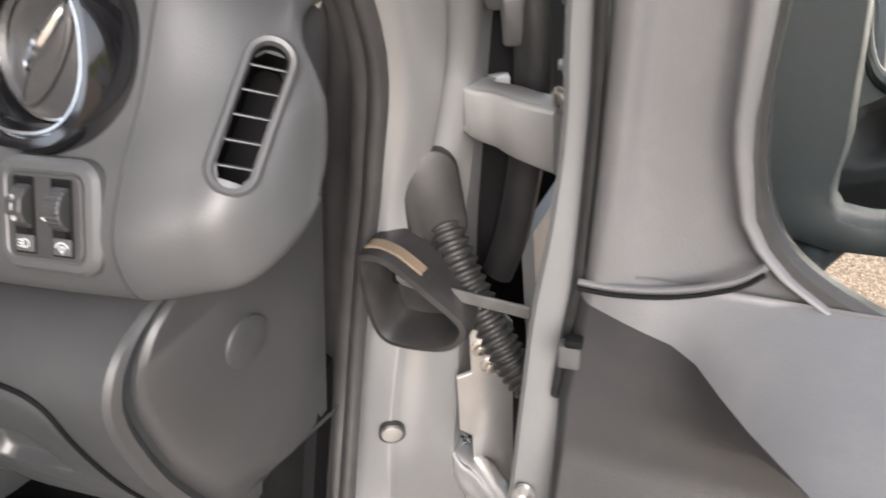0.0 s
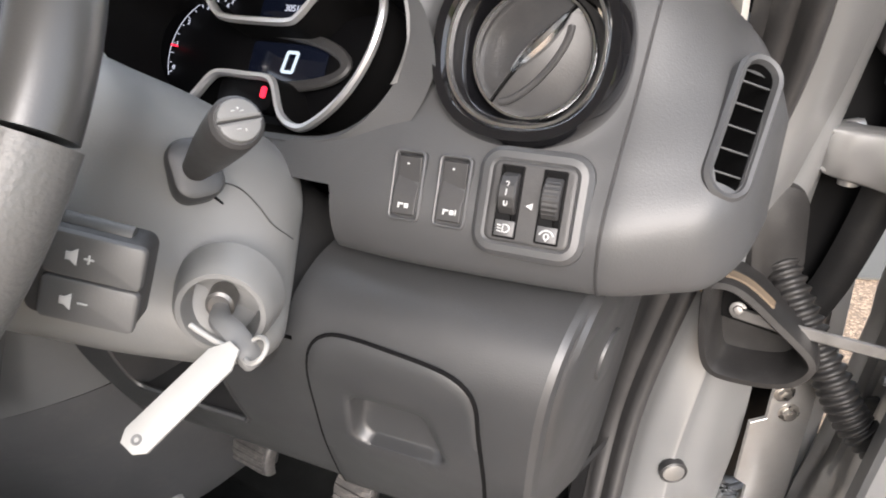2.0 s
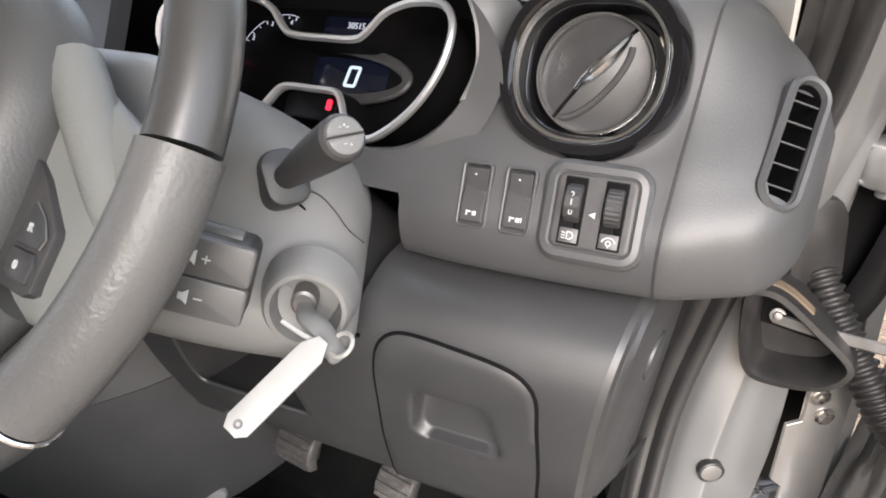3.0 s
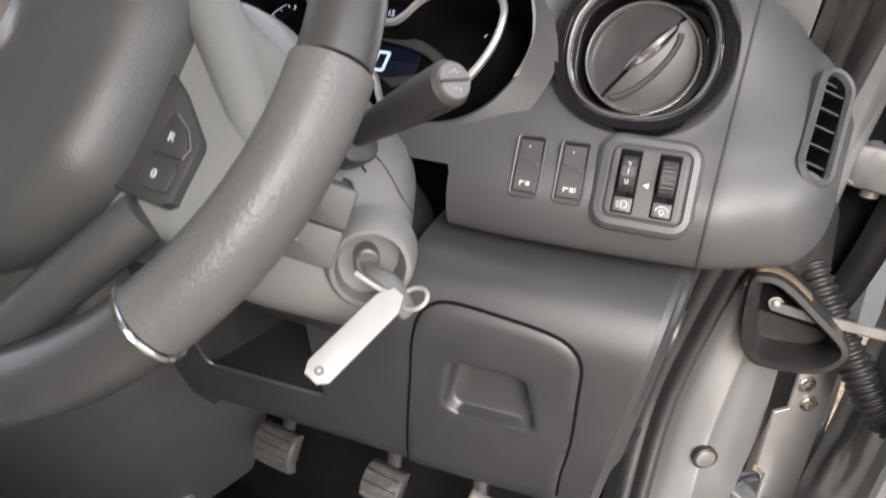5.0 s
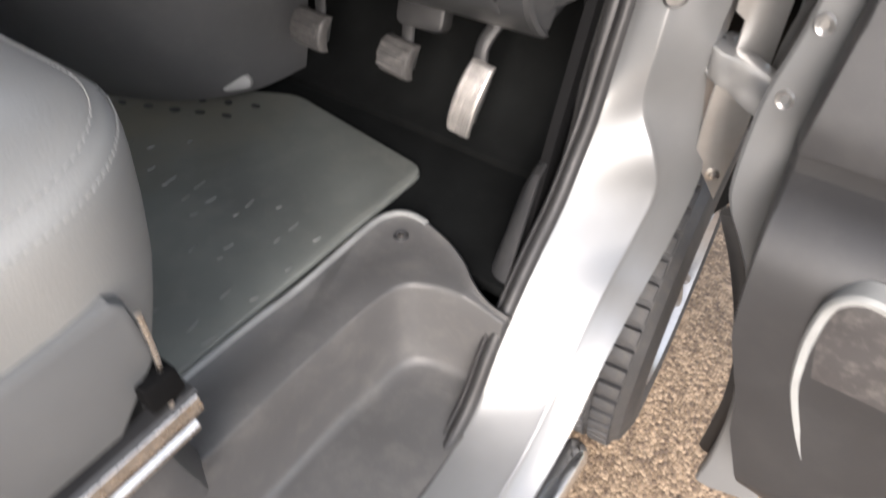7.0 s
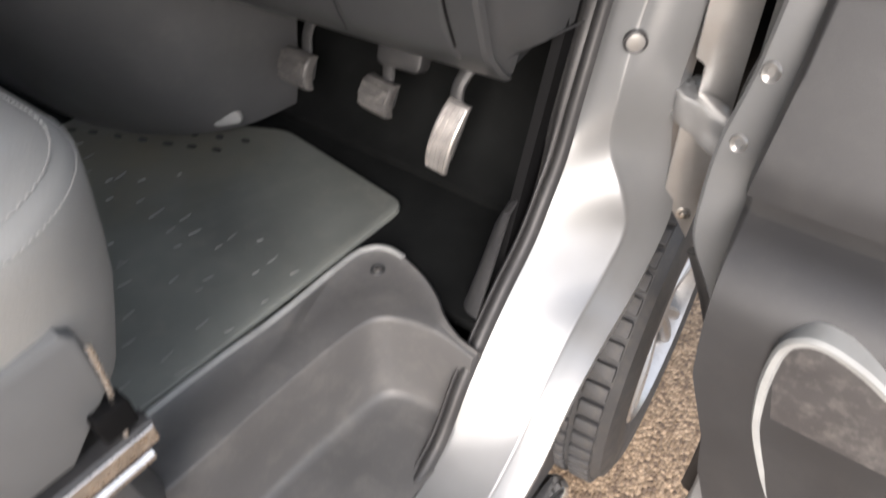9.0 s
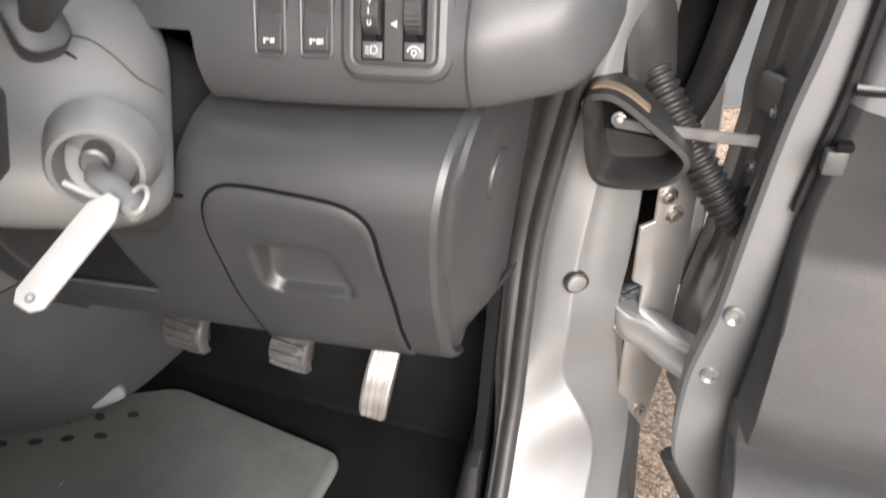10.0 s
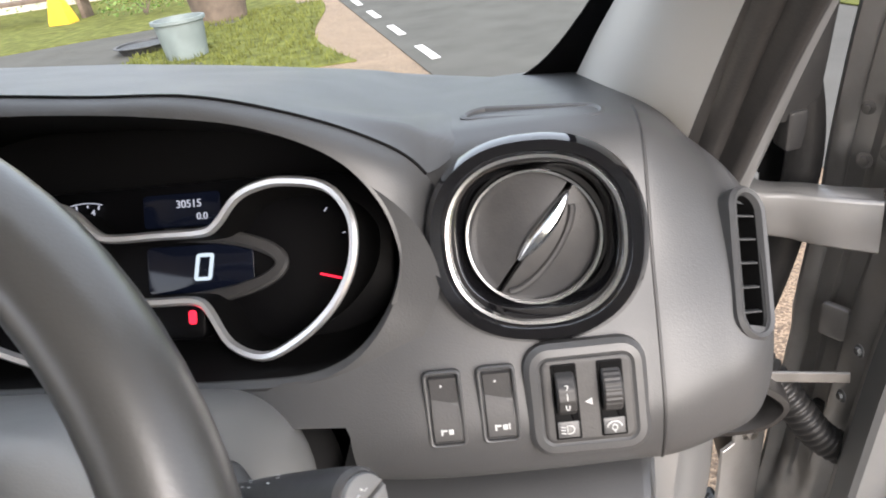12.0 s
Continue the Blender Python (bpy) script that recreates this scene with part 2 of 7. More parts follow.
def part(name, bm, mat, parent=None, label="", sharp=32):
    loc = ROOT.get(parent.name, Vector((0, 0, 0))) if parent else Vector((0, 0, 0))
    bmesh.ops.recalc_face_normals(bm, faces=bm.faces[:])
    if loc.length > 0:
        bmesh.ops.translate(bm, vec=-loc, verts=bm.verts[:])
    me = bpy.data.meshes.new(name)
    bm.to_mesh(me)
    bm.free()
    me.materials.append(mat)
    for p in me.polygons:
        p.use_smooth = True
    me.set_sharp_from_angle(angle=radians(sharp))
    ob = new(name, me)
    if parent:
        ob.parent = parent
        ROOT[ob.name] = loc
    if label:
        ob["label"] = label
    return ob


def frm(o, u, v):
    """A local frame: origin o, x along u, y along v, z out of the face."""
    u = Vector(u).normalized()
    n = u.cross(Vector(v)).normalized()
    v = n.cross(u)
    m = Matrix((u, v, n)).transposed().to_4x4()
    m.translation = Vector(o)
    return m


def loft(rings, closed=True, cap0=False, cap1=False, bm=None, m=None):
    bm = bm or bmesh.new()
    rows = []
    for r in rings:
        rows.append([bm.verts.new((m @ Vector(p)) if m else p) for p in r])
    n = len(rows[0])
    for a, b in zip(rows, rows[1:]):
        for i in range(n if closed else n - 1):
            j = (i + 1) % n
            bm.faces.new((a[i], a[j], b[j], b[i]))
    if cap0:
        bm.faces.new(rows[0][::-1])
    if cap1:
        bm.faces.new(rows[-1])
    return bm


def spline(pts, k=6, closed=False):
    """Catmull-Rom through pts (any dimension)."""
    pts = [np.array(p, float) for p in pts]
    n = len(pts)
    out = []
    for i in range(n if closed else n - 1):
        if closed:
            a, b, c, d = (pts[(i + q) % n] for q in (-1, 0, 1, 2))
        else:
            a, b, c, d = pts[max(i - 1, 0)], pts[i], pts[i + 1], pts[min(i + 2, n - 1)]
        for s in range(k):
            t = s / k
            out.append(0.5 * ((2 * b) + (c - a) * t + (2 * a - 5 * b + 4 * c - d) * t * t + (3 * b - a - 3 * c + d) * t ** 3))
    if not closed:
        out.append(pts[-1])
    return out


def tube(path, r, seg=12, caps=True, bm=None, squash=1.0, up=(0, 0, 1)):
    """A round (or squashed) rod along path; r a number or a list."""
    path = [Vector(p) for p in path]
    n = len(path)
    rr = r if isinstance(r, (list, tuple)) else [r] * n
    rings = []
    side = None
    for i, p in enumerate(path):
        d = (path[min(i + 1, n - 1)] - path[max(i - 1, 0)]).normalized()
        if side is None:
            side = d.cross(Vector(up))
            if side.length < 1e-3:
                side = d.cross(Vector((1, 0, 0)))
        side = (side - d * side.dot(d)).normalized()
        w = side.cross(d)
        rings.append([p + side * (rr[i] * math.cos(a)) + w * (rr[i] * squash * math.sin(a)) for a in (2 * math.pi * k / seg for k in range(seg))])
    return loft(rings, True, caps, caps, bm)


def ribbon(path, w_dir, width, thick, bm=None):
    """A flat bar of the given width (a number or one for each point) and thickness along path."""
    path = [Vector(p) for p in path]
    n = len(path)
    w = Vector(w_dir).normalized()
    widths = width if isinstance(width, (list, tuple)) else [width] * n
    rings = []
    for i, (p, width) in enumerate(zip(path, widths)):
        d = (path[min(i + 1, n - 1)] - path[max(i - 1, 0)]).normalized()
        ww = (w - d * w.dot(d)).normalized()
        t = d.cross(ww)
        a, b = ww * width / 2, t * thick / 2
        c = min(width, thick) * 0.3
        aw, bt = ww * (width / 2 - c), t * (thick / 2 - c)
        rings.append([p - a - bt, p - aw - b, p + aw - b, p + a - bt, p + a + bt, p + aw + b, p - aw + b, p - a + bt])
    return loft(rings, True, True, True, bm)


def rrect(w, h, r, n=5, cx=0.0, cy=0.0):
    """A rounded rectangle's outline, counter-clockwise."""
    r = min(r, w / 2 - 1e-5, h / 2 - 1e-5)
    out = []
    for k, (sx, sy) in enumerate(((1, 1), (-1, 1), (-1, -1), (1, -1))):
        for i in range(n + 1):
            a = math.pi / 2 * (k + i / n)
            out.append((cx + sx * (w / 2 - r) + r * math.cos(a), cy + sy * (h / 2 - r) + r * math.sin(a)))
    return out


def oval(rx, ry, n=48, power=2.0, rot=0.0):
    out = []
    for i in range(n):
        a = 2 * math.pi * i / n
        c, s = math.cos(a), math.sin(a)
        x = rx * math.copysign(abs(c) ** (2 / power), c)
        y = ry * math.copysign(abs(s) ** (2 / power), s)
        out.append((x * math.cos(rot) - y * math.sin(rot), x * math.sin(rot) + y * math.cos(rot)))
    return out


def offset(outline, d):
    n = len(outline)
    out = []
    for i, (x, y) in enumerate(outline):
        x0, y0 = outline[i - 1]
        x1, y1 = outline[(i + 1) % n]
        tx, ty = x1 - x0, y1 - y0
        q = math.hypot(tx, ty) or 1
        out.append((x + ty / q * d, y - tx / q * d))
    return out


def bezel(outline, profile, m, cap0=False, cap1=False, bm=None):
    """Sweep a profile of (offset, height) round an outline; the caps close its first and last rim."""
    return loft([[(x, y, z) for x, y in offset(outline, d)] for d, z in profile], True, cap0, cap1, bm, m)


def plate(outline, z0, z1, edge, m, bm=None):
    return bezel(outline, [(0, z0), (0, z1 - edge), (-edge * 0.35, z1 - edge * 0.3), (-edge, z1)], m, True, True, bm)


def rbox(w, h, d, r, edge, m, bm=None):
    """A box rounded in outline and at both faces, from z = -d/2 to d/2."""
    o = rrect(w, h, r)
    return bezel(o, [(-edge, -d / 2), (-edge * 0.3, -d / 2 + edge * 0.3), (0, -d / 2 + edge), (0, d / 2 - edge), (-edge * 0.3, d / 2 - edge * 0.3), (-edge, d / 2)], m, True, True, bm)


def sheet(f, us, vs, thick=0.0, hole=None, bm=None):
    """A surface f(u, v); thick pushes a second skin behind it along its normal; hole(p) leaves faces out."""
    bm = bm or bmesh.new()
    P = [[Vector(f(u, v)) for v in vs] for u in us]
    V = [[bm.verts.new(p) for p in row] for row in P]
    faces = []
    for i in range(len(us) - 1):
        for j in range(len(vs) - 1):
            c = (P[i][j] + P[i + 1][j + 1] + P[i + 1][j] + P[i][j + 1]) / 4
            if hole and hole(c):
                continue
            faces.append(bm.faces.new((V[i][j], V[i + 1][j], V[i + 1][j + 1], V[i][j + 1])))
    loose = [v for v in bm.verts if not v.link_faces]
    bmesh.ops.delete(bm, geom=loose, context="VERTS")
    if thick:
        # second skin along the surface's normal (u crossed with v), and walls round the rim
        bm.normal_update()
        vs_used = {v for f_ in faces for v in f_.verts}
        twin = {v: bm.verts.new(v.co + v.normal * thick) for v in vs_used}
        rim = [e for e in {e for f_ in faces for e in f_.edges} if len(e.link_faces) == 1]
        for f_ in faces:
            bm.faces.new([twin[v] for v in reversed(f_.verts[:])])
        for e in rim:
            a, b = e.verts
            bm.faces.new((a, b, twin[b], twin[a]))
    return bm


def steps(a, b, n):
    return [a + (b - a) * i / n for i in range(n + 1)]


def lerp_table(t, x):
    """Smooth interpolation of rows in a table keyed by its first column."""
    for a, b in zip(t, t[1:]):
        if x <= b[0]:
            s = (x - a[0]) / (b[0] - a[0])
            s = max(0.0, min(1.0, s))
            return [p + (q - p) * s for p, q in zip(a[1:], b[1:])]
    return list(t[-1][1:])


def text_mesh(body, size, m, depth=0.0004, align="CENTER"):
    cu = bpy.data.curves.new("lettering", "FONT")
    cu.body, cu.size, cu.extrude, cu.align_x, cu.align_y = body, size, depth, align, "CENTER"
    ob = new("lettering", cu)
    me = bpy.data.meshes.new_from_object(ob.evaluated_get(bpy.context.evaluated_depsgraph_get()))
    bm = bmesh.new()
    bm.from_mesh(me)
    bmesh.ops.transform(bm, matrix=m, verts=bm.verts[:])
    bpy.data.objects.remove(ob)
    bpy.data.curves.remove(cu)
    bpy.data.meshes.remove(me)
    return bm


def bolt(name, at, axis, r, parent, mat=None, washer=True):
    """A hexagon bolt head on a washer."""
    n = Vector(axis).normalized()
    u = n.cross(Vector((0.13, 0.2, 1))).normalized()
    m = frm(at, u, n.cross(u))
    bm = bmesh.new()
    if washer:
        plate(oval(r * 1.6, r * 1.6, 18), 0, r * 0.25, r * 0.1, m, bm)
    plate(oval(r, r, 6), r * 0.2, r * 1.0, r * 0.2, m, bm)
    return part(name, bm, mat or STEEL, parent)


# ---- the van's shell: hinge pillar, sill, roof, glass ----
van = thing("van_body", (-1.1, 0.0, 0.3), "silver panel van body with its driver's door open", "van")

# rows run along the door opening: rubber side, crest, outer rim
PILLAR = [
    ((-0.215, -0.30, 1.86), (-0.15, -0.28, 1.87), (-0.12, -0.2, 1.87)),
    ((-0.188, 0.02, 1.68), (-0.13, 0.06, 1.69), (-0.10, 0.13, 1.69)),
    ((-0.177, 0.275, 1.49), (-0.142, 0.342, 1.49), (-0.132, 0.43, 1.48)),
    ((-0.185, 0.393, 1.33), (-0.158, 0.440, 1.33), (-0.152, 0.50, 1.33)),
    ((-0.212, 0.42, 1.21), (-0.186, 0.452, 1.21), (-0.165, 0.49, 1.21)),
    ((-0.240, 0.425, 1.10), (-0.205, 0.43, 1.10), (-0.175, 0.475, 1.10)),
    ((-0.263, 0.420, 0.98), (-0.224, 0.400, 0.97), (-0.178, 0.455, 0.97)),
    ((-0.268, 0.387, 0.87), (-0.228, 0.386, 0.885), (-0.186, 0.452, 0.875)),
    ((-0.269, 0.362, 0.80), (-0.232, 0.396, 0.812), (-0.182, 0.460, 0.800)),
    ((-0.270, 0.335, 0.755), (-0.204, 0.386, 0.762), (-0.168, 0.456, 0.748)),
    ((-0.270, 0.298, 0.708), (-0.190, 0.380, 0.713), (-0.157, 0.444, 0.708)),
    ((-0.270, 0.250, 0.668), (-0.190, 0.330, 0.671), (-0.155, 0.378, 0.652)),
    ((-0.270, 0.205, 0.625), (-0.190, 0.264, 0.637), (-0.155, 0.282, 0.612)),
    ((-0.270, 0.155, 0.568), (-0.190, 0.200, 0.586), (-0.155, 0.205, 0.566)),
    ((-0.270, 0.10, 0.495), (-0.190, 0.142, 0.524), (-0.156, 0.145, 0.500)),
    ((-0.270, 0.02, 0.465), (-0.190, 0.045, 0.472), (-0.160, 0.045, 0.448)),
    ((-0.270, -0.13, 0.461), (-0.190, -0.14, 0.458), (-0.165, -0.13, 0.430)),
    ((-0.270, -0.60, 0.461), (-0.190, -0.60, 0.458), (-0.165, -0.6, 0.430)),
    ((-0.270, -1.10, 0.461), (-0.190, -1.10, 0.458), (-0.165, -1.1, 0.430)),
]


def hinge_pillar():
    s = spline([r[0] for r in PILLAR], 6)
    c = spline([r[1] for r in PILLAR], 6)
    o = spline([r[2] for r in PILLAR], 6)
    rings = []
    for a, b, d in zip(s, c, o):
        a, b, d = Vector(a), Vector(b), Vector(d)
        soft = max(0.0, min(1.0, (b.z - 0.83) / 0.12))
        b = b.lerp((a + d) / 2, 0.22 * soft)
        back = (a + d) / 2 - b
        back = back.normalized() if back.length > 1e-4 else Vector((-0.5, 0.5, 0))
        row = [a + Vector((-0.03, 0.03, 0.0))]
        hard = 1.0 - soft
        ctrl = [a, a.lerp(b, 0.30) - back * 0.007 * soft, a.lerp(b, 0.88) - back * 0.004 * soft, b, b.lerp(d, 0.14) + back * 0.002 * hard, b.lerp(d, 0.55) - back * 0.006 * soft + back * 0.004 * hard, d]
        row += [Vector(q) for q in spline(ctrl, 4)]
        low = max(0.0, min(1.0, (0.78 - d.z) / 0.08))
        row.append(d + Vector((-0.004 * low, 0.008 * low, -0.006 * low)))
        row.append(d + Vector((-0.012 * low, 0.04 - 0.02 * low, -0.07 * low)))
        rings.append(row)
    return loft(rings, closed=False)


part("hinge_pillar", hinge_pillar(), SILVER, van, "bare silver painted hinge pillar and sill", sharp=50)


def plug():
    m = frm((-0.2248, 0.3998, 0.945), (0.86, 0.5, 0), (0.05, -0.05, 1))
    b = part("plug", bezel(oval(0.0125, 0.0125, 28), [(0.0, -0.006), (0.0005, 0.001), (-0.0006, 0.0018), (-0.0018, 0.0012), (-0.0026, 0.0008)], m), RUBBER, van, "round black plug rim in the pillar")
    part("plug_cap", plate(oval(0.0102, 0.0102, 24), -0.003, 0.0022, 0.0014, m), SILVER_DIRTY, b)


plug()


def shell():
    """Roof, far side, bulkhead and bonnet that close the cab."""
    bm = bmesh.new()
    sheet(lambda x, y: (x, y, 1.93 - 0.05 * ((x + 1.08) / 0.9) ** 4 - 0.06 * max(0, (y + 0.1)) ** 2), steps(-2.0, -0.15, 16), steps(-1.3, 0.12, 12), 0.03, None, bm)
    part("roof", bm, BEIGE, van, "pale headlining under the van roof")
    # unseen bulkhead, made pale to bounce light into the cab
    part("bulkhead", sheet(lambda x, z: (x, -1.25, z), steps(-2.05, -0.15, 8), steps(0.4, 1.95, 8), 0.03), BEIGE, van)
    part("far_side", sheet(lambda y, z: (-2.0, y, z), steps(-1.3, 0.9, 10), steps(0.4, 1.22, 6), 0.03), TRIM_GR, van)
    # outer skins: roof, far side, nose and underside
    part("roof_skin", sheet(lambda x, y: (x, y, 1.972 - 0.06 * ((x + 1.08) / 0.9) ** 4 - 0.06 * max(0, (y + 0.1)) ** 2), steps(-2.03, -0.14, 16), steps(-1.32, 0.10, 12), 0.01), SILVER, van, "silver van roof")
    part("side_skin", sheet(lambda y, z: (-2.035 + 0.03 * max(0.0, z - 0.9) - 0.02 * math.sin((z - 0.3) * 3), y, z), steps(-1.32, 1.40, 20), steps(0.30, 1.24, 10), -0.02, lambda c: math.hypot(c.y - 0.63, c.z - 0.34) < 0.42), SILVER, van, "silver far flank of the van")
    part("nose", sheet(lambda x, t: (x, 1.43 + 0.13 * math.sin(t * math.pi * 0.55) - 0.10 * ((x + 1.08) / 0.9) ** 4, 0.30 + 0.57 * t), steps(-2.0, -0.14, 20), steps(0, 1, 8), 0.02), SILVER, van, "silver van nose")
    part("underfloor", sheet(lambda x, y: (x, y, 0.30), steps(-2.0, -0.42, 8), steps(-1.3, 1.4, 8), 0.01), BLACK, van)
    # two unseen black sheets, added to keep stray light out of the footwell
    part("light_block", sheet(lambda x, z: (x, 0.70, z), steps(-2.0, -0.24, 8), steps(0.32, 1.24, 6), 0.01), BLACK, van, "unseen black sheet behind the dashboard that keeps light out")
    part("side_light_block", sheet(lambda y, z: (-0.36, y, z), steps(0.56, 0.71, 3), steps(0.5, 1.2, 6), 0.01), BLACK, van)
    part("far_pillar", sheet(lambda t, k: (-1.98 + 0.1 * k, 0.75 - 0.85 * t + 0.07 * k, 1.25 + 0.66 * t), steps(0, 1, 10), (0, 1), 0.05), BEIGE, van)
    part("near_rear_pillar", sheet(lambda y, z: (-0.22, y, z), steps(-1.3, -0.72, 6), steps(0.46, 1.9, 10), 0.06), SILVER, van)


shell()


def windscreen():
    f = lambda x, t: (x, 0.93 - 0.85 * t - 0.22 * ((x + 1.08) / 0.9) ** 2 * (1 - 0.5 * t), 1.22 + 0.66 * t)
    ws = part("windscreen", sheet(f, steps(-1.95, -0.25, 20), steps(0, 1, 10), 0.005), GLASS, van, "clear laminated windscreen")
    ws.visible_shadow = False
    # scuttle panel and bonnet below the glass
    part("bonnet", sheet(lambda x, t: (x, 0.8 + 0.62 * t, 1.16 - 0.2 * t - 0.1 * t * t - 0.03 * ((x + 1.08) / 0.9) ** 4), steps(-1.95, -0.2, 16), steps(0, 1, 10), 0.01), SILVER, van)


windscreen()


def pillar_trim():
    """Pale inner trim that runs up beside the windscreen."""
    glass = spline([(-0.300, 0.548, 1.345), (-0.282, 0.49, 1.40), (-0.262, 0.40, 1.47), (-0.262, 0.28, 1.56), (-0.275, 0.0, 1.77), (-0.29, -0.1, 1.85)], 6)
    seal = spline([(-0.234, 0.392, 1.330), (-0.232, 0.345, 1.385), (-0.229, 0.285, 1.453), (-0.232, 0.18, 1.540), (-0.240, -0.03, 1.69), (-0.26, -0.26, 1.83)], 6)
    band = []
    for i, g in enumerate(glass):
        g, w = Vector(g), 0.008 + 0.055 * math.exp(-i / 4.0)
        band.append([g + Vector((0.004, 0.012, -0.004)), g + Vector((-w, 0.016 + 0.3 * w, 0.0)), g + Vector((-w - 0.001, 0.018 + 0.3 * w, 0.0))])
    part("glass_band", loft(band, closed=False), BLACK, van, "black printed band at the windscreen's edge")
    rings = []
    for g, q in zip(glass, seal):
        g, q = Vector(g), Vector(q)
        mid = (g + q) / 2 + Vector((-0.012, -0.018, 0.004))
        rings.append([g + Vector((0.0, 0.02, -0.02)), g] + [Vector(p) for p in spline([g, mid, q], 5)][1:-1] + [q, q + Vector((0.002, 0.016, 0.012))])
    part("pillar_trim", loft(rings, closed=False), BEIGE, van, "pale grey plastic trim beside the windscreen", sharp=60)


pillar_trim()


def fender():
    def f(y, z):
        return (-0.125 + 0.02 * math.sin((y - 0.47) * 2.2) - 0.05 * max(0, z - 1.0), y, z)

    hole = lambda c: math.hypot(c.y - 0.63, c.z - 0.34) < 0.45
    part("front_wing", sheet(f, steps(0.505, 1.45, 60), steps(0.42, 1.125, 48), 0.012, hole), SILVER, van, "silver front wing over the wheel")
    # dusty inner plate behind the hinges
    m = frm((-0.150, 0.455, 0.895), (0.88, 0.47, 0), (0.05, 0, 1))
    o = [(-0.024, -0.16), (0.018, -0.232), (0.027, -0.12), (0.027, 0.16), (0.010, 0.185), (-0.012, 0.16), (-0.012, 0.105), (-0.026, 0.10), (-0.026, 0.03), (-0.014, 0.02), (-0.014, -0.03), (-0.024, -0.05)]
    p = part("hinge_plate", plate(o, -0.004, 0.0, 0.001, m), SILVER_DIRTY, van, "dusty bare inner wing plate")
    for x, y in ((0.006, 0.112), (-0.003, 0.135), (0.006, -0.19)):
        bolt("bolt", m @ Vector((x, y, 0)), m.to_3x3() @ Vector((0, 0, 1)), 0.006, p)
    # shade in the hollow behind the pillar, put in as a black sheet
    part("wing_shade", sheet(lambda y, z: (-0.235 + 0.3 * (y - 0.48), y, z), steps(0.46, 0.75, 5), steps(0.45, 1.5, 8), 0.01), BLACK, van)
    part("wheel_arch_liner", sheet(lambda a, x: (x, 0.63 + 0.40 * math.cos(a), 0.34 + 0.40 * math.sin(a)), steps(-0.4, 2.4, 30), steps(-0.31, -0.24, 3), 0.006), BLACK, van)
    # the shade behind the upper hinge, drawn as a flat black plate
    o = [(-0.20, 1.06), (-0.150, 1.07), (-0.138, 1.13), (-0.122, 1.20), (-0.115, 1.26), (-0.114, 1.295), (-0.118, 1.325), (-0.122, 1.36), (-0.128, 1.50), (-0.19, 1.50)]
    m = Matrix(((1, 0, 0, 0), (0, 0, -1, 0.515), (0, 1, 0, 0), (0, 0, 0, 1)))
    part("hinge_shade", plate(o, -0.02, 0.0, 0.002, m), BLACK, van, "black plate for the shade behind the upper hinge")
    rim = spline([(-0.150, 0.500, 1.08), (-0.134, 0.497, 1.13), (-0.121, 0.492, 1.20), (-0.115, 0.489, 1.26), (-0.115, 0.487, 1.295), (-0.118, 0.488, 1.325), (-0.124, 0.49, 1.355)], 6)
    part("wing_rubber", tube(rim, 0.010, 10, True, None, 1.5), RUBBER_BK, van, "black rubber strip between wing and door")
    part("wiper_cover", rbox(0.038, 0.17, 0.03, 0.006, 0.004, frm((-0.132, 0.478, 1.405), (1, 0.25, 0.05), (-0.1, -0.2, 1))), PLASTIC_DK, van, "black plastic cover at the wing's corner")
    part("cover_clip", rbox(0.018, 0.035, 0.02, 0.004, 0.003, frm((-0.128, 0.486, 1.312), (1, 0.25, 0.05), (-0.05, -0.1, 1))), PLASTIC_DK, van)


fender()


def door_seal():
    inner = [Vector(r[0]) for r in PILLAR]
    path = [Vector(p) for p in spline(inner, 6)]
    t = thing("door_seal", path[0], "dark grey rubber weatherstrip round the door opening", "seal")
    prof = [(0.004, -0.012), (-0.001, 0.001), (-0.003, 0.008), (-0.008, 0.0115), (-0.014, 0.010), (-0.018, 0.0045), (-0.021, 0.003), (-0.025, 0.006), (-0.030, 0.007), (-0.036, 0.0055), (-0.040, 0.001), (-0.046, 0.0005), (-0.052, -0.006), (-0.053, -0.02)]
    rings, last = [], Vector((0, -0.7, -0.7))
    for i, p in enumerate(path):
        d = (path[min(i + 1, len(path) - 1)] - path[max(i - 1, 0)]).normalized()
        nrm = d.cross(Vector((1, 0, 0))).normalized()
        if nrm.dot(last) < 0:
            nrm = -nrm
        last = nrm
        lean = max(0.0, min(1.0, (p.z - 0.75) / 0.2))
        side = Vector((-1, 0.35 * lean, 0)).normalized()
        slim = 0.3 + 0.7 * lean
        wing = [(-0.056, 0.001), (-0.070, 0.004), (-0.084, 0.002)] if lean > 0 else prof[-3:]
        trim = max(0.0, min(1.0, (p.z - 1.26) / 0.06))
        wing = [(x * (1 - 0.40 * trim), up) for x, up in wing]
        tail = [(a[0] + (b[0] - a[0]) * lean, a[1] + (b[1] - a[1]) * lean) for a, b in zip(prof[-3:], wing)]
        rings.append([p - side * (dx if dx > -0.018 else -0.018 + (dx + 0.018) * slim) + nrm * up for dx, up in prof[:-3] + tail])
    part("bulb", loft([r[:7] for r in rings], closed=False), RUBBER, t, "soft rubber sealing bulb", sharp=60)
    part("carrier", loft([r[6:] for r in rings], closed=False), RUBBER, t, "ribbed rubber carrier strip", sharp=60)
    return t


door_seal()

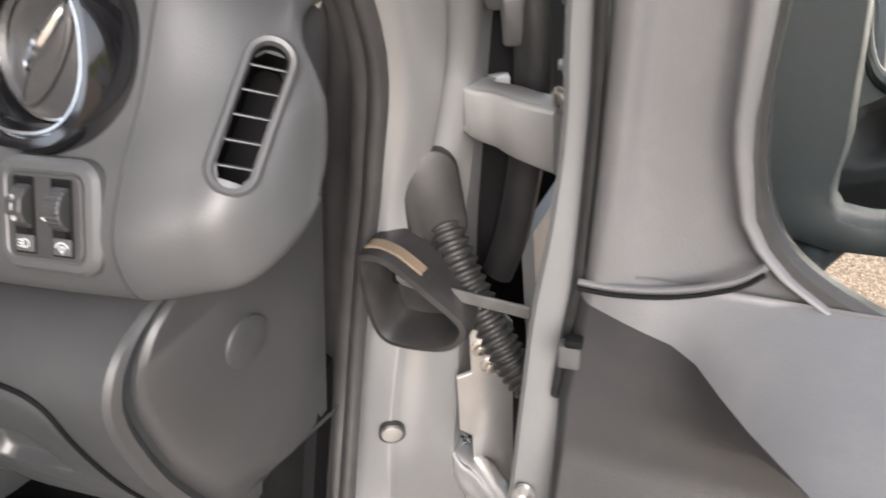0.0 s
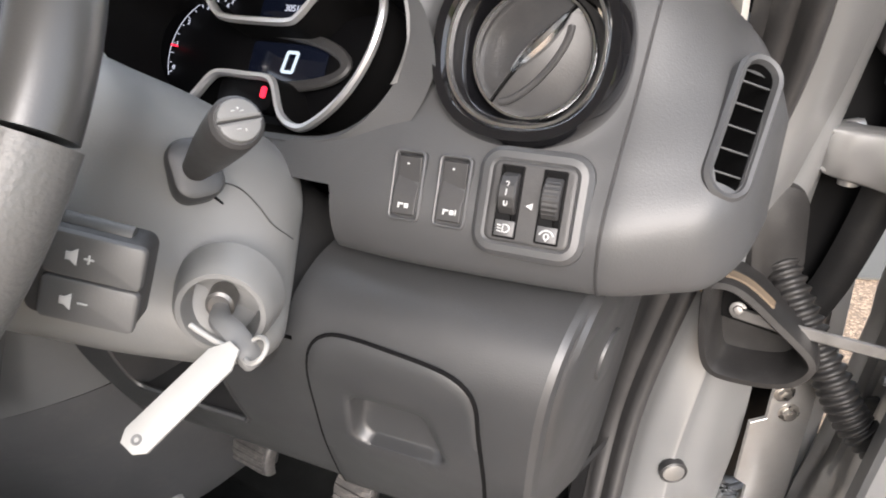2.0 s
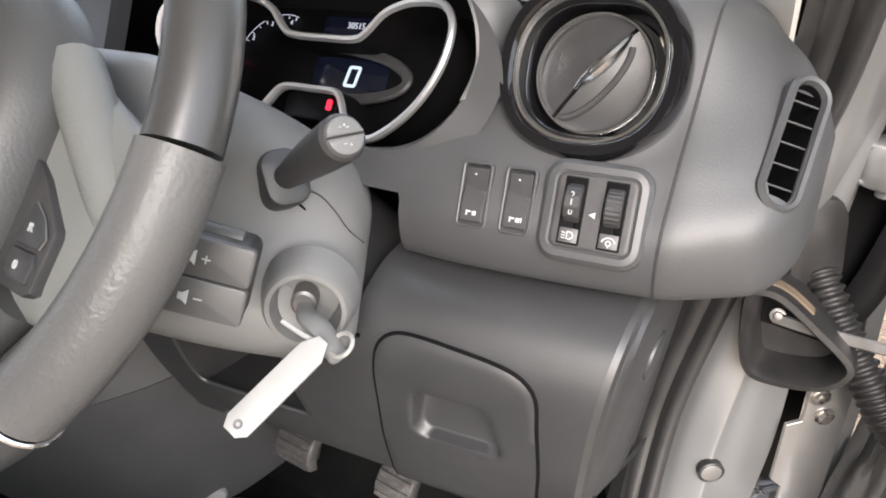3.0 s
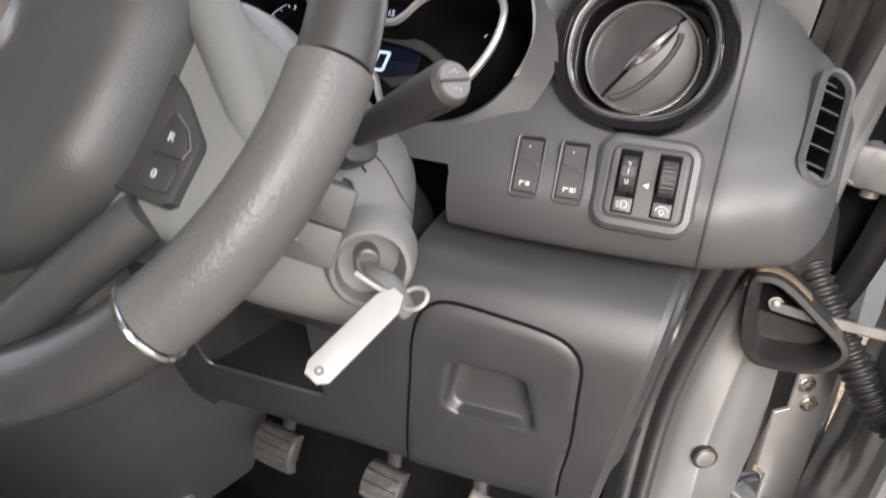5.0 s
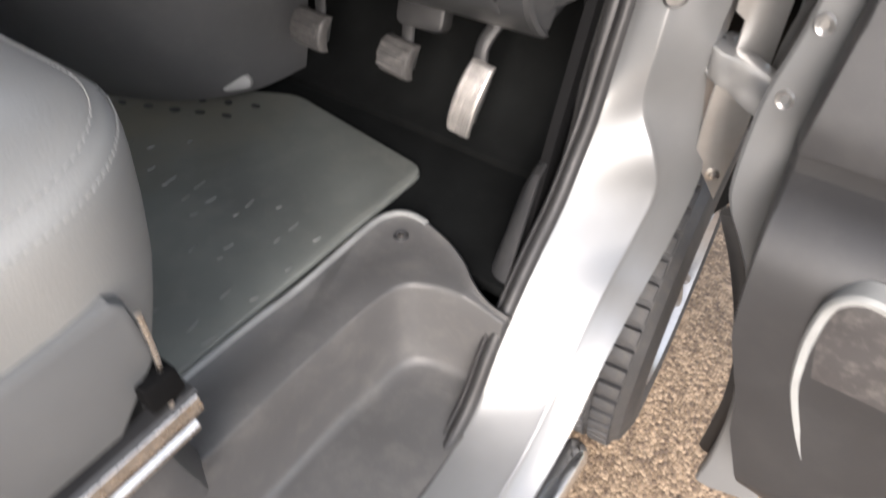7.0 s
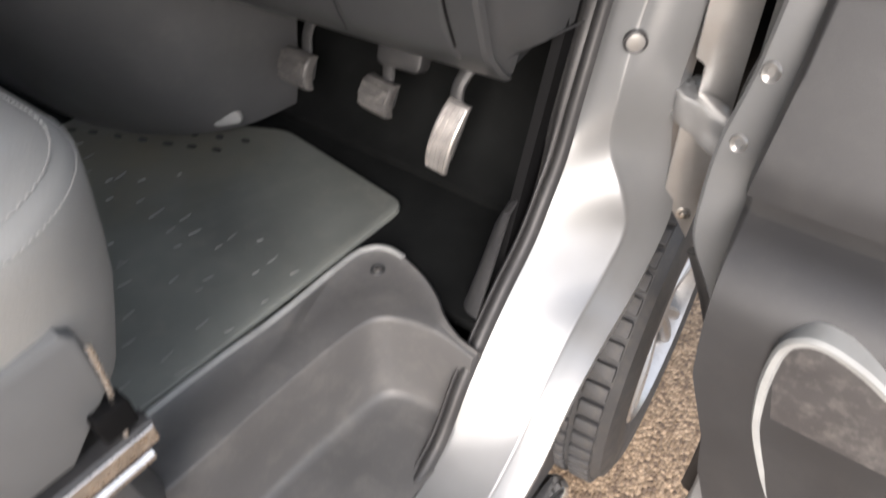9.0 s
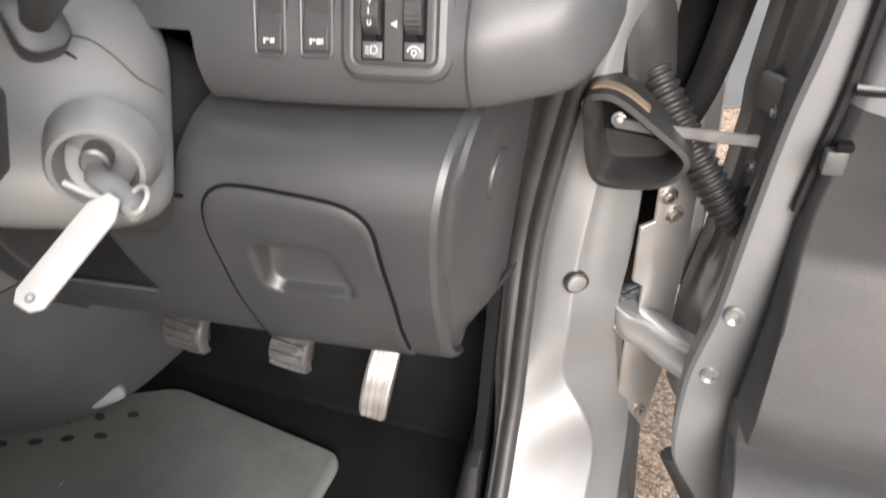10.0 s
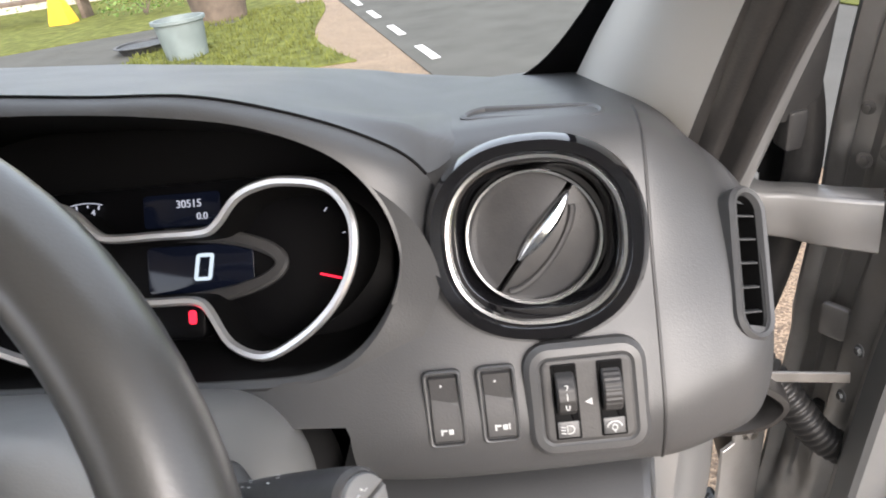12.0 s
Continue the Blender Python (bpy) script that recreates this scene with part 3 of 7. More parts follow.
# ---- floor, step and footwell ----
floor = part("floor", sheet(lambda x, y: (x, y, 0.632), steps(-2.0, -0.50, 10) + steps(-0.46, -0.285, 5), steps(-1.25, 0.205, 10) + steps(0.24, 0.52, 6), -0.02, lambda c: c.x > -0.5 and c.y < 0.205), CARPET)
tagged(floor, "black carpeted cab floor", "floor", kind="structure")
toe = part("toe_board", sheet(lambda x, t: (x, 0.40 + 0.26 * t, 0.63 + 0.02 * t + 0.42 * t * t), steps(-1.0, -0.31, 12), steps(0, 1, 12), 0.02), CARPET)
tagged(toe, "black carpeted sloping toe board behind the pedals", "floor", kind="structure")
# kick panel in flat black: the footwell's shade is put into its colour
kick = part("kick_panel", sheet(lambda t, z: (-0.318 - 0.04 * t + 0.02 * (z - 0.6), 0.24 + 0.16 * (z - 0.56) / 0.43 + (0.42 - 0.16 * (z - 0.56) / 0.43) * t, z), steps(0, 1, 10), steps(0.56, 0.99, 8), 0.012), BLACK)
kick_low = part("kick_trim", sheet(lambda t, s: (-0.332 - 0.03 * t + 0.035 * (1 - math.cos(s * math.pi / 2)), 0.212 + 0.323 * t, 0.60 + 0.155 * min(1.0, 0.2 + 3 * t) * math.sin(s * math.pi / 2)), steps(0, 1, 12), steps(0, 1, 10), 0.004), PLASTIC_DK)
tagged(kick_low, "dark plastic lower kick panel beside the pedals", "panel", kind="structure")
tagged(kick, "plastic kick panel beside the pedals, blackened for footwell shade", "panel", kind="structure")


def step_trim():
    """Moulded sill trim with its sunken step."""
    t = thing("step_trim", (-0.40, 0.0, 0.46), "grey moulded plastic step trim with a sunken tread", "step trim")
    top = 0.634
    # rim of the well, seen from above, from the pillar round to the back
    rim = spline([(-0.272, 0.168), (-0.300, 0.168), (-0.325, 0.166), (-0.350, 0.162), (-0.374, 0.155), (-0.395, 0.143), (-0.408, 0.118), (-0.415, 0.06), (-0.420, -0.03), (-0.422, -0.15), (-0.432, -0.33), (-0.445, -0.7), (-0.455, -1.1)], 6)
    outer = spline([(-0.270, 0.178), (-0.298, 0.177), (-0.328, 0.187), (-0.355, 0.207), (-0.392, 0.226), (-0.438, 0.239), (-0.470, 0.239), (-0.490, 0.224), (-0.499, 0.19), (-0.501, 0.06), (-0.513, -0.1), (-0.53, -0.7), (-0.54, -1.1)], 6)
    rings = []
    for (ox, oy), (rx, ry) in zip(outer, rim):
        o, r = Vector((ox, oy, 0)), Vector((rx, ry, 0))
        d = (r - o).normalized()
        k = min(1.0, (r - o).length / 0.04)
        drop = lambda p: max(0.0, p.x + 0.33) * 0.3
        row = []
        for p, z in ((o - d * 0.006, top - 0.030), (o - d * 0.004, top + 0.003), (o, top + 0.006), (o + d * 0.005 * k, top + 0.003), (o + d * 0.010 * k, top), (o.lerp(r, 0.5), top), (r - d * 0.006 * k, top), (r - d * 0.0022 * k, top - 0.0008), (r, top - 0.004), (r + d * 0.002, top - 0.010), (r + d * 0.005, top - 0.05), (r + d * 0.009, top - 0.10), (r + d * 0.013, top - 0.134), (r + d * 0.018, top - 0.143), (r + d * 0.027, top - 0.147), (r + d * 0.050, top - 0.148)):
            row.append((p.x, p.y, z - (drop(p) if z > 0.6 else 0)))
        rings.append(row)
    part("body", loft(rings, closed=False), STEP_GR, t, sharp=60)
    part("edge_strip", tube([(x, y, top + 0.006 - max(0.0, x + 0.33) * 0.3) for x, y in outer[30:]], 0.0042, 8), EDGE_GR, t, "pale worn edge of the step trim")
    floor_rim = [r[-1] for r in rings]
    bm = bmesh.new()
    rows = [[Vector(p), Vector((-0.268, p[1], p[2] - 0.004))] for p in floor_rim]
    loft(rows, closed=False, bm=bm)
    part("tread", bm, STEP_GR, t, "scuffed grey step tread")
    m = frm((-0.456, 0.205, top), (1, 0, 0), (0, 1, 0))
    sc = part("screw_hole", bezel(oval(0.0085, 0.0085, 20), [(0.003, -0.001), (0.0012, 0.0016), (-0.001, 0.001), (-0.003, -0.001)], m, False, True), PLASTIC_DK, t)
    part("screw", plate(oval(0.0045, 0.0045, 12), -0.001, 0.0015, 0.0008, m), STEEL, sc)


step_trim()


def floor_mat():
    t = thing("floor_mat", (-0.75, 0.1, 0.64), "dusty black rubber floor mat with raised tread marks", "mat")
    o = [(-0.505, 0.325), (-0.80, 0.362), (-0.93, 0.30), (-1.15, 0.22), (-1.15, -0.6), (-0.53, -0.6), (-0.52, -0.12), (-0.508, 0.22)]
    pts = []
    n = len(o)
    for i, p in enumerate(o):
        a, b = o[i - 1], o[(i + 1) % n]
        p = Vector(p)
        r = 0.025
        pa, pb = p + (Vector(a) - p).normalized() * r, p + (Vector(b) - p).normalized() * r
        for s in (0, 0.25, 0.5, 0.75, 1):
            pts.append(tuple(pa * (1 - s) ** 2 + p * 2 * s * (1 - s) + pb * s * s))
    if sum(a[0] * b[1] - a[1] * b[0] for a, b in zip(pts, pts[1:] + pts[:1])) < 0:
        pts.reverse()
    m = Matrix.Translation((0, 0, 0.636))
    part("sheet", plate(pts, 0, 0.009, 0.003, m), MAT, t)
    bar = None
    random.seed(21)
    for i in range(14):
        for j in range(9):
            x, y = -0.535 - 0.044 * i + 0.003 * j, 0.13 - 0.058 * j + 0.029 * (i % 2)
            size = random.choice((0.45, 0.6, 0.8, 0.95, 1.1))
            if y > 0.16 or x < -1.1:
                continue
            mm = Matrix.Translation((x + random.uniform(-0.003, 0.003), y + random.uniform(-0.003, 0.003), 0.6448)) @ Matrix.Rotation(radians((84 if i % 2 else 76) + random.uniform(-8, 8)), 4, "Z") @ Matrix.Diagonal((size, 1, 1, 1))
            if bar is None:
                arc = [(q, 0.10 * q * q * 60) for q in steps(-0.011, 0.011, 8)]
                bar = part("tread_mark", tube([mm @ Vector((a, b, 0.0005)) for a, b in arc], [0.0006, 0.0013, 0.0016, 0.0017, 0.0018, 0.0017, 0.0016, 0.0013, 0.0006], 6), MARK, t)
                base = mm
            else:
                c = bar.copy()
                c.matrix_basis = Matrix.Translation(-ROOT[t.name]) @ mm @ base.inverted() @ Matrix.Translation(ROOT[t.name])
                scene.collection.objects.link(c)
    # drain holes along the dusty edge beside the console
    for i in range(7):
        for j in range(2):
            mm = Matrix.Translation((-1.12 + 0.045 * i + 0.02 * j + random.uniform(-0.004, 0.004), 0.145 + 0.045 * j + 0.018 * i, 0.6452)) @ Matrix.Rotation(random.uniform(-0.4, 0.4), 4, "Z") @ Matrix.Diagonal((random.uniform(0.75, 1.05), random.uniform(0.7, 1.1), 1, 1))
            part("drain_hole", plate(oval(0.011, 0.007, 14), 0, 0.0006, 0.0002, mm), PLASTIC_DK, t)


floor_mat()


# ---- pedals ----
def pedal(name, corners, depth, ribs, arm_to, label, mat, bend, lengthwise=False):
    """corners: lower left, lower right, upper right, upper left of the pad; bend: how far its ends curve back."""
    a, b, c, d = [Vector(p) for p in corners]
    o = (a + b + c + d) / 4
    m = frm(o, (b - a) + (c - d), (d - a) + (c - b))
    w, h = ((b - a).length + (c - d).length) / 2, ((d - a).length + (c - b).length) / 2
    t = thing(name, o, label, "pedal", "pedals")
    slim = lambda v: 1 - 0.10 * abs(v) ** 5
    face = lambda u, v, lift=0.0: m @ Vector((u * slim(v) * w / 2, v * h / 2, lift - bend * v * v - 0.003 * abs(u) ** 6 - 0.002 * abs(v) ** 10))
    rings = []
    for lift, k in ((-depth, 0.90), (-depth + 0.002, 0.97), (-depth * 0.5, 1.0), (-0.004, 1.0), (-0.001, 0.98), (0.0, 0.93)):
        side = [(-1 + 0.1 * i, -1) for i in range(20)] + [(1, -1 + 0.1 * i) for i in range(20)] + [(1 - 0.1 * i, 1) for i in range(20)] + [(-1, 1 - 0.1 * i) for i in range(20)]
        rings.append([face(u * k, v * k, lift) for u, v in side])
    bm = loft(rings, True, False, False)
    us, vs = steps(-0.93, 0.93, 8), steps(-0.93, 0.93, 12)
    sheet(lambda u, v: face(u, v), us, vs, 0.0, None, bm)
    sheet(lambda u, v: face(u, v, -depth), us, vs, 0.0, None, bm)
    part("pad", bm, mat, t, sharp=40)
    for i in range(ribs):
        s = ((i + 0.5) / ribs - 0.5) * 1.7
        if lengthwise:
            path, rw, across = [face(s, v, 0.0008) for v in steps(-0.9, 0.9, 12)], w * 0.62 / ribs, m.to_3x3() @ Vector((1, 0, 0))
        else:
            path, rw, across = [face(u, s, 0.0012) for u in steps(-0.86, 0.86, 8)], h * 0.42 / ribs, m.to_3x3() @ Vector((0, 1, 0))
        part("rib", ribbon(path, across, rw, 0.0032), mat, t)
    p0 = face(0, 0.55, -depth * 0.8)
    back = m.to_3x3() @ Vector((0, 0, -1))
    arm = spline([p0, p0 + back * 0.018 + Vector((0, 0, 0.012)), p0 + back * 0.03 + Vector((0, 0, 0.05)), Vector(arm_to).lerp(p0, 0.35) + Vector((0, 0.02, 0)), arm_to], 5)
    part("arm", tube(arm, 0.010, 10, True, None, 0.6), PLASTIC_DK, t, "black steel pedal arm")
    part("pad_plate", rbox(w * 0.8, h * 0.7, 0.006, 0.006, 0.002, m @ Matrix.Translation((0.004, 0.006, -depth - bend * 0.3 - 0.003))), PLASTIC_DK, t, "black steel plate behind the pad")
    return t


pedal("clutch_pedal", [(-0.772, 0.338, 0.764), (-0.706, 0.332, 0.764), (-0.698, 0.352, 0.812), (-0.762, 0.356, 0.812)], 0.018, 4, (-0.70, 0.46, 0.99), "worn ribbed rubber clutch pedal on a black arm", PEDAL, 0.009)
pedal("brake_pedal", [(-0.604, 0.340, 0.772), (-0.552, 0.338, 0.766), (-0.540, 0.358, 0.812), (-0.596, 0.360, 0.814)], 0.018, 3, (-0.56, 0.46, 0.99), "worn smooth rubber brake pedal on a black arm", PEDAL, 0.010)
part("stop_bracket", rbox(0.075, 0.05, 0.03, 0.012, 0.006, frm((-0.552, 0.405, 0.842), (1, 0.1, 0), (0, 0.4, 1))), PLASTIC_DK, bpy.data.objects["brake_pedal"], "dark bracket behind the brake pad")
pedal("accelerator_pedal", [(-0.486, 0.330, 0.718), (-0.446, 0.335, 0.708), (-0.427, 0.372, 0.806), (-0.458, 0.370, 0.812)], 0.012, 4, (-0.425, 0.46, 0.93), "bright worn accelerator pedal with lengthwise ribs", ALU, 0.016, True)


PLASTIC_CON = material("console plastic", (0.09, 0.09, 0.092), 0.5, grain=900, bump=0.3, var=0.1, blotch=6, dust=0.08)


# ---- centre console beside the footwell ----
def console():
    t = thing("centre_console", (-1.0, 0.25, 0.65), "dark grey plastic centre console lower panel", "console")
    low = [(-0.835, 0.42), (-0.850, 0.335), (-0.885, 0.275), (-0.945, 0.225), (-1.03, 0.185), (-1.15, 0.16), (-1.35, 0.155)]
    mid = [(-0.76, 0.42), (-0.785, 0.27), (-0.81, 0.19), (-0.86, 0.12), (-0.95, 0.07), (-1.1, 0.04), (-1.35, 0.03)]
    top = [(-0.72, 0.42), (-0.745, 0.24), (-0.77, 0.14), (-0.82, 0.05), (-0.92, 0.0), (-1.1, -0.02), (-1.35, -0.03)]
    A, B, C = spline(low, 6), spline(mid, 6), spline(top, 6)

    def row(z):
        out = []
        for a, b, c in zip(A, B, C):
            if z < 0.96:
                s = (z - 0.655) / 0.305
                s = s ** 0.8
                q = a + (b - a) * s
            else:
                s = (z - 0.96) / 0.24
                q = b + (c - b) * s
            out.append((q[0], q[1], z))
        return out

    part("lower_panel", loft([row(z) for z in (0.655, 0.662, 0.70, 0.76, 0.82, 0.88, 0.93, 0.957)], closed=False), PLASTIC_CON, t)
    up = [[(x + 0.004, y - 0.004, z) for x, y, z in row(z)] for z in (0.962, 0.968, 1.0, 1.05, 1.10, 1.15, 1.2)]
    part("upper_panel", loft(up, closed=False), PLASTIC_GR, t, "lighter grey upper console side")
    # small pale rounded block low on the console
    m = frm((-0.858, 0.292, 0.684), (0.75, 0.62, 0.1), (-0.2, 0.1, 1))
    part("clip", rbox(0.052, 0.024, 0.016, 0.011, 0.006, m), WHITE, t, "small pale rounded piece at the console foot")


console()


# ---- dashboard ----
dash = thing("dashboard", (-0.6, 0.3, 1.0), "dark grey moulded plastic dashboard of a right-hand-drive van", "dashboard")

PA = [(0.246, 1.207), (0.217, 1.211), (0.211, 1.247), (0.232, 1.283), (0.262, 1.322), (0.294, 1.374), (0.318, 1.387), (0.37, 1.384), (0.58, 1.353)]
PB = [(0.275, 1.219), (0.252, 1.222), (0.252, 1.262), (0.272, 1.290), (0.303, 1.318), (0.343, 1.345), (0.375, 1.355), (0.42, 1.353), (0.58, 1.345)]
PC = [(0.312, 1.250), (0.311, 1.252), (0.325, 1.268), (0.332, 1.290), (0.335, 1.312), (0.340, 1.330), (0.37, 1.340), (0.44, 1.340), (0.58, 1.335)]
TUCK = [(0.0, 0.0), (0.44, 0.0), (0.56, 0.008), (0.68, 0.02), (0.78, 0.032), (1.0, 0.042)]


def upper_columns():
    mix = lambda a, b, s, dy=0.0: [(p[0] + (q[0] - p[0]) * s + dy, p[1] + (q[1] - p[1]) * s) for p, q in zip(a, b)]
    cols = [(-0.80, mix(PA, PA, 0)), (-0.62, mix(PA, PA, 0)), (-0.52, mix(PA, PA, 0)), (-0.45, mix(PA, PA, 0)), (-0.40, mix(PA, PA, 0)), (-0.335, mix(PA, PA, 0, 0.0065)), (-0.285, mix(PA, PB, 0.06, 0.0105)), (-0.262, mix(PA, PB, 0.25, 0.006)), (-0.236, mix(PA, PB, 0.62, 0.002)), (-0.214, mix(PB, PB, 0)), (-0.200, mix(PB, PC, 0.35)), (-0.194, mix(PB, PC, 0.75)), (-0.195, PC), (-0.222, mix(PC, PC, 0, 0.002))]
    fine = [(x, spline(p, 9)) for x, p in cols]
    rows = []
    n = len(fine[0][1])
    for j in range(n):
        tuck = lerp_table(TUCK, j / (n - 1))[0]
        rows.append(spline([(x - tuck * max(0.0, min(1.0, (x + 0.25) / 0.05)), p[j][0], p[j][1]) for x, p in fine], 7))
    return rows


UP = upper_columns()
VENT = frm((-0.3355, 0.2685, 1.342), (1, 0.01, 0.02), (0, 0.34, 0.94))
SIDE = frm((-0.2130, 0.2900, 1.3058), (0.66, 0.326, -0.38), (0.0, 0.67, 0.74))


def upper_panel(x0, x1, holes):
    bm = bmesh.new()
    cols = [i for i in range(len(UP[0])) if x0 <= UP[0][i][0] <= x1]
    if x0 > -0.3:
        cols = [cols[0] - 1] + cols
    if x1 > -0.2:
        cols = list(range(cols[0], len(UP[0])))
    V = [[bm.verts.new(UP[j][i]) for i in cols] for j in range(len(UP))]
    cut = lambda p: any(h(p) for h in holes)
    gone = [[cut(v.co) for v in row] for row in V]
    for j in range(len(UP) - 1):
        for k in range(len(cols) - 1):
            if gone[j][k] and gone[j][k + 1] and gone[j + 1][k + 1] and gone[j + 1][k]:
                continue
            bm.faces.new((V[j][k], V[j][k + 1], V[j + 1][k + 1], V[j + 1][k]))
    # draw the corners that fall inside an opening back to its rim
    place = {}
    for j in range(len(UP)):
        for k in range(len(cols)):
            if not gone[j][k] or not V[j][k].link_faces:
                continue
            best = None
            for dj, dk in ((0, 1), (0, -1), (1, 0), (-1, 0), (1, 1), (1, -1), (-1, 1), (-1, -1)):
                a, b = j + dj, k + dk
                if 0 <= a < len(UP) and 0 <= b < len(cols) and not gone[a][b]:
                    p, q = V[j][k].co.copy(), V[a][b].co.copy()
                    for _ in range(12):
                        h = (p + q) / 2
                        if cut(h):
                            p = h
                        else:
                            q = h
                    if best is None or (q - V[j][k].co).length < (best - V[j][k].co).length:
                        best = q
            if best is not None:
                place[V[j][k]] = best
    for v, p in place.items():
        v.co = p
    bmesh.ops.delete(bm, geom=[v for v in bm.verts if not v.link_faces], context="VERTS")
    return bm


def in_vent(c):
    q = VENT.inverted() @ c
    return abs(q.z) < 0.05 and math.hypot(q.x, q.y) < 0.050


def in_side(c):
    q = SIDE.inverted() @ c
    return abs(q.z) < 0.03 and abs(q.x) < 0.0095 and abs(q.y) < 0.038


CX = -0.588
HALF = [(0.0, 1.437), (0.056, 1.430), (0.106, 1.420), (0.148, 1.401), (0.170, 1.376), (0.178, 1.348), (0.170, 1.318), (0.149, 1.293), (0.119, 1.280), (0.073, 1.277), (0.0, 1.277)]


# the opening runs on further to the passenger's side
LEFT = [(-0.06, 1.4415), (-0.12, 1.4435), (-0.18, 1.4345), (-0.22, 1.410), (-0.245, 1.375), (-0.25, 1.340), (-0.232, 1.302), (-0.19, 1.281), (-0.12, 1.277)]


# the opening's upper edge, and the seam of the soft top beyond it
BROW = [(-0.418, 1.318), (-0.4115, 1.334), (-0.410, 1.350), (-0.418, 1.376), (-0.440, 1.401), (-0.482, 1.420), (-0.532, 1.430), (-0.588, 1.437), (-0.648, 1.4415), (-0.708, 1.4435), (-0.768, 1.4345), (-0.808, 1.412)]
SEAM = [(-0.402, 0.290, 1.312), (-0.396, 0.296, 1.335), (-0.391, 0.292, 1.358), (-0.394, 0.285, 1.379), (-0.412, 0.285, 1.397), (-0.455, 0.285, 1.418), (-0.515, 0.285, 1.436), (-0.58, 0.285, 1.4425), (-0.645, 0.285, 1.4495), (-0.71, 0.285, 1.453), (-0.77, 0.285, 1.456), (-0.86, 0.285, 1.459)]


def in_hood(c):
    """Where the instrument opening or the gap beside the column takes the panel's place."""
    if c.x < -0.448 and c.z < 1.256:
        return True
    if c.x < -0.404 and c.z > 1.345:
        return True
    x, z = c.x - CX, c.z
    if x < 0:
        return z > 1.275
    if z < 1.272:
        return False
    reach = 0.0
    for (xa, za), (xb, zb) in zip(HALF, HALF[1:]):
        if abs(za - zb) > 1e-6 and min(za, zb) <= z <= max(za, zb):
            reach = max(reach, xa + (xb - xa) * (z - za) / (zb - za))
    return x < reach + 0.006 or (x < 0.1 and z > 1.275)


part("switch_panel", upper_panel(-0.81, -0.2745, [in_vent, in_hood]), PLASTIC, dash, sharp=60)
part("end_panel", upper_panel(-0.2745, 0, [in_side]), PLASTIC, dash, sharp=60)


def seam_line():
    i = min(range(len(UP[0])), key=lambda k: abs(UP[0][k][0] + 0.270))
    pts = [Vector(UP[j][i]) for j in range(4, 62)]
    part("panel_gap", tube(pts, 0.0010, 6), PLASTIC_DK, dash)


seam_line()


def air_vent():
    ring = oval(0.0535, 0.0508, 64, 2.35)
    bez = part("air_vent", bezel(ring, [(0.003, -0.035), (0.0078, -0.010), (0.0072, 0.006), (0.0035, 0.0125), (-0.002, 0.0115), (-0.0065, 0.006), (-0.009, -0.004), (-0.012, -0.020), (-0.013, -0.026)], VENT), GLOSS, dash, "round gloss black air vent bezel")
    part("bright_line", bezel(oval(0.0478, 0.0455, 64, 2.3), [(0.0024, 0.006), (0.0013, 0.0093), (-0.0004, 0.0090), (-0.0012, 0.005)], VENT), CHROME, bez, "thin chrome line")
    part("bowl", bezel(oval(0.0418, 0.040, 56, 2.1), [(0.0, -0.022), (-0.02, -0.030)], VENT, False, True), PLASTIC_DK, bez)
    inner = VENT @ Matrix.Translation((-0.001, -0.001, -0.012))
    part("chrome_ring", bezel(oval(0.0385, 0.0385, 56), [(0.0012, -0.012), (0.0014, 0.001), (0.0004, 0.0026), (-0.0010, 0.0024), (-0.0016, -0.002)], inner), CHROME, bez, "chrome inner ring")
    tilt = inner @ Matrix.Rotation(radians(-38), 4, "Z")
    # two curved flap halves with a slot between them
    for s in (-1, 1):
        def f(r, a, s=s):
            x = s * (0.0015 + 0.0365 * r * math.cos(a))
            y = 0.037 * r * math.sin(a)
            return tilt @ Vector((x, y, 0.006 * (1 - r * r) - 0.010 * (r * math.cos(a)) * (0.4 + 0.6 * (s > 0))))
        part("flap", sheet(f, steps(0.0, 1, 12), steps(-math.pi / 2, math.pi / 2, 20), 0.002), PLASTIC_DK, bez)
    grip = bmesh.new()
    path = [tilt @ Vector((0.0008 + 0.0012 * math.sin(3 * q), q * 0.034, 0.008 - 0.004 * q * q)) for q in steps(-0.42, 0.96, 16)]
    tube(path, [0.0006 + 0.0056 * math.sin(math.pi * (k + 0.5) / 17) ** 0.7 for k in range(17)], 10, True, grip, 0.8)
    part("slider", grip, CHROME, bez, "chrome vent slider")
    part("slit", ribbon([tilt @ Vector((0.0012, q, 0.0066 - 3.2 * q * q)) for q in steps(-0.033, 0.034, 12)], tilt.to_3x3() @ Vector((1, 0, 0)), 0.0016, 0.001), BLACK, bez)
    ridge = [tilt @ Vector((0.012 * math.cos(q) + 0.003, 0.032 * math.sin(q) - 0.002, 0.004)) for q in steps(-1.35, 1.2, 20)]
    part("flap_rim", tube(ridge, 0.0022, 8), PLASTIC_DK, bez)


air_vent()


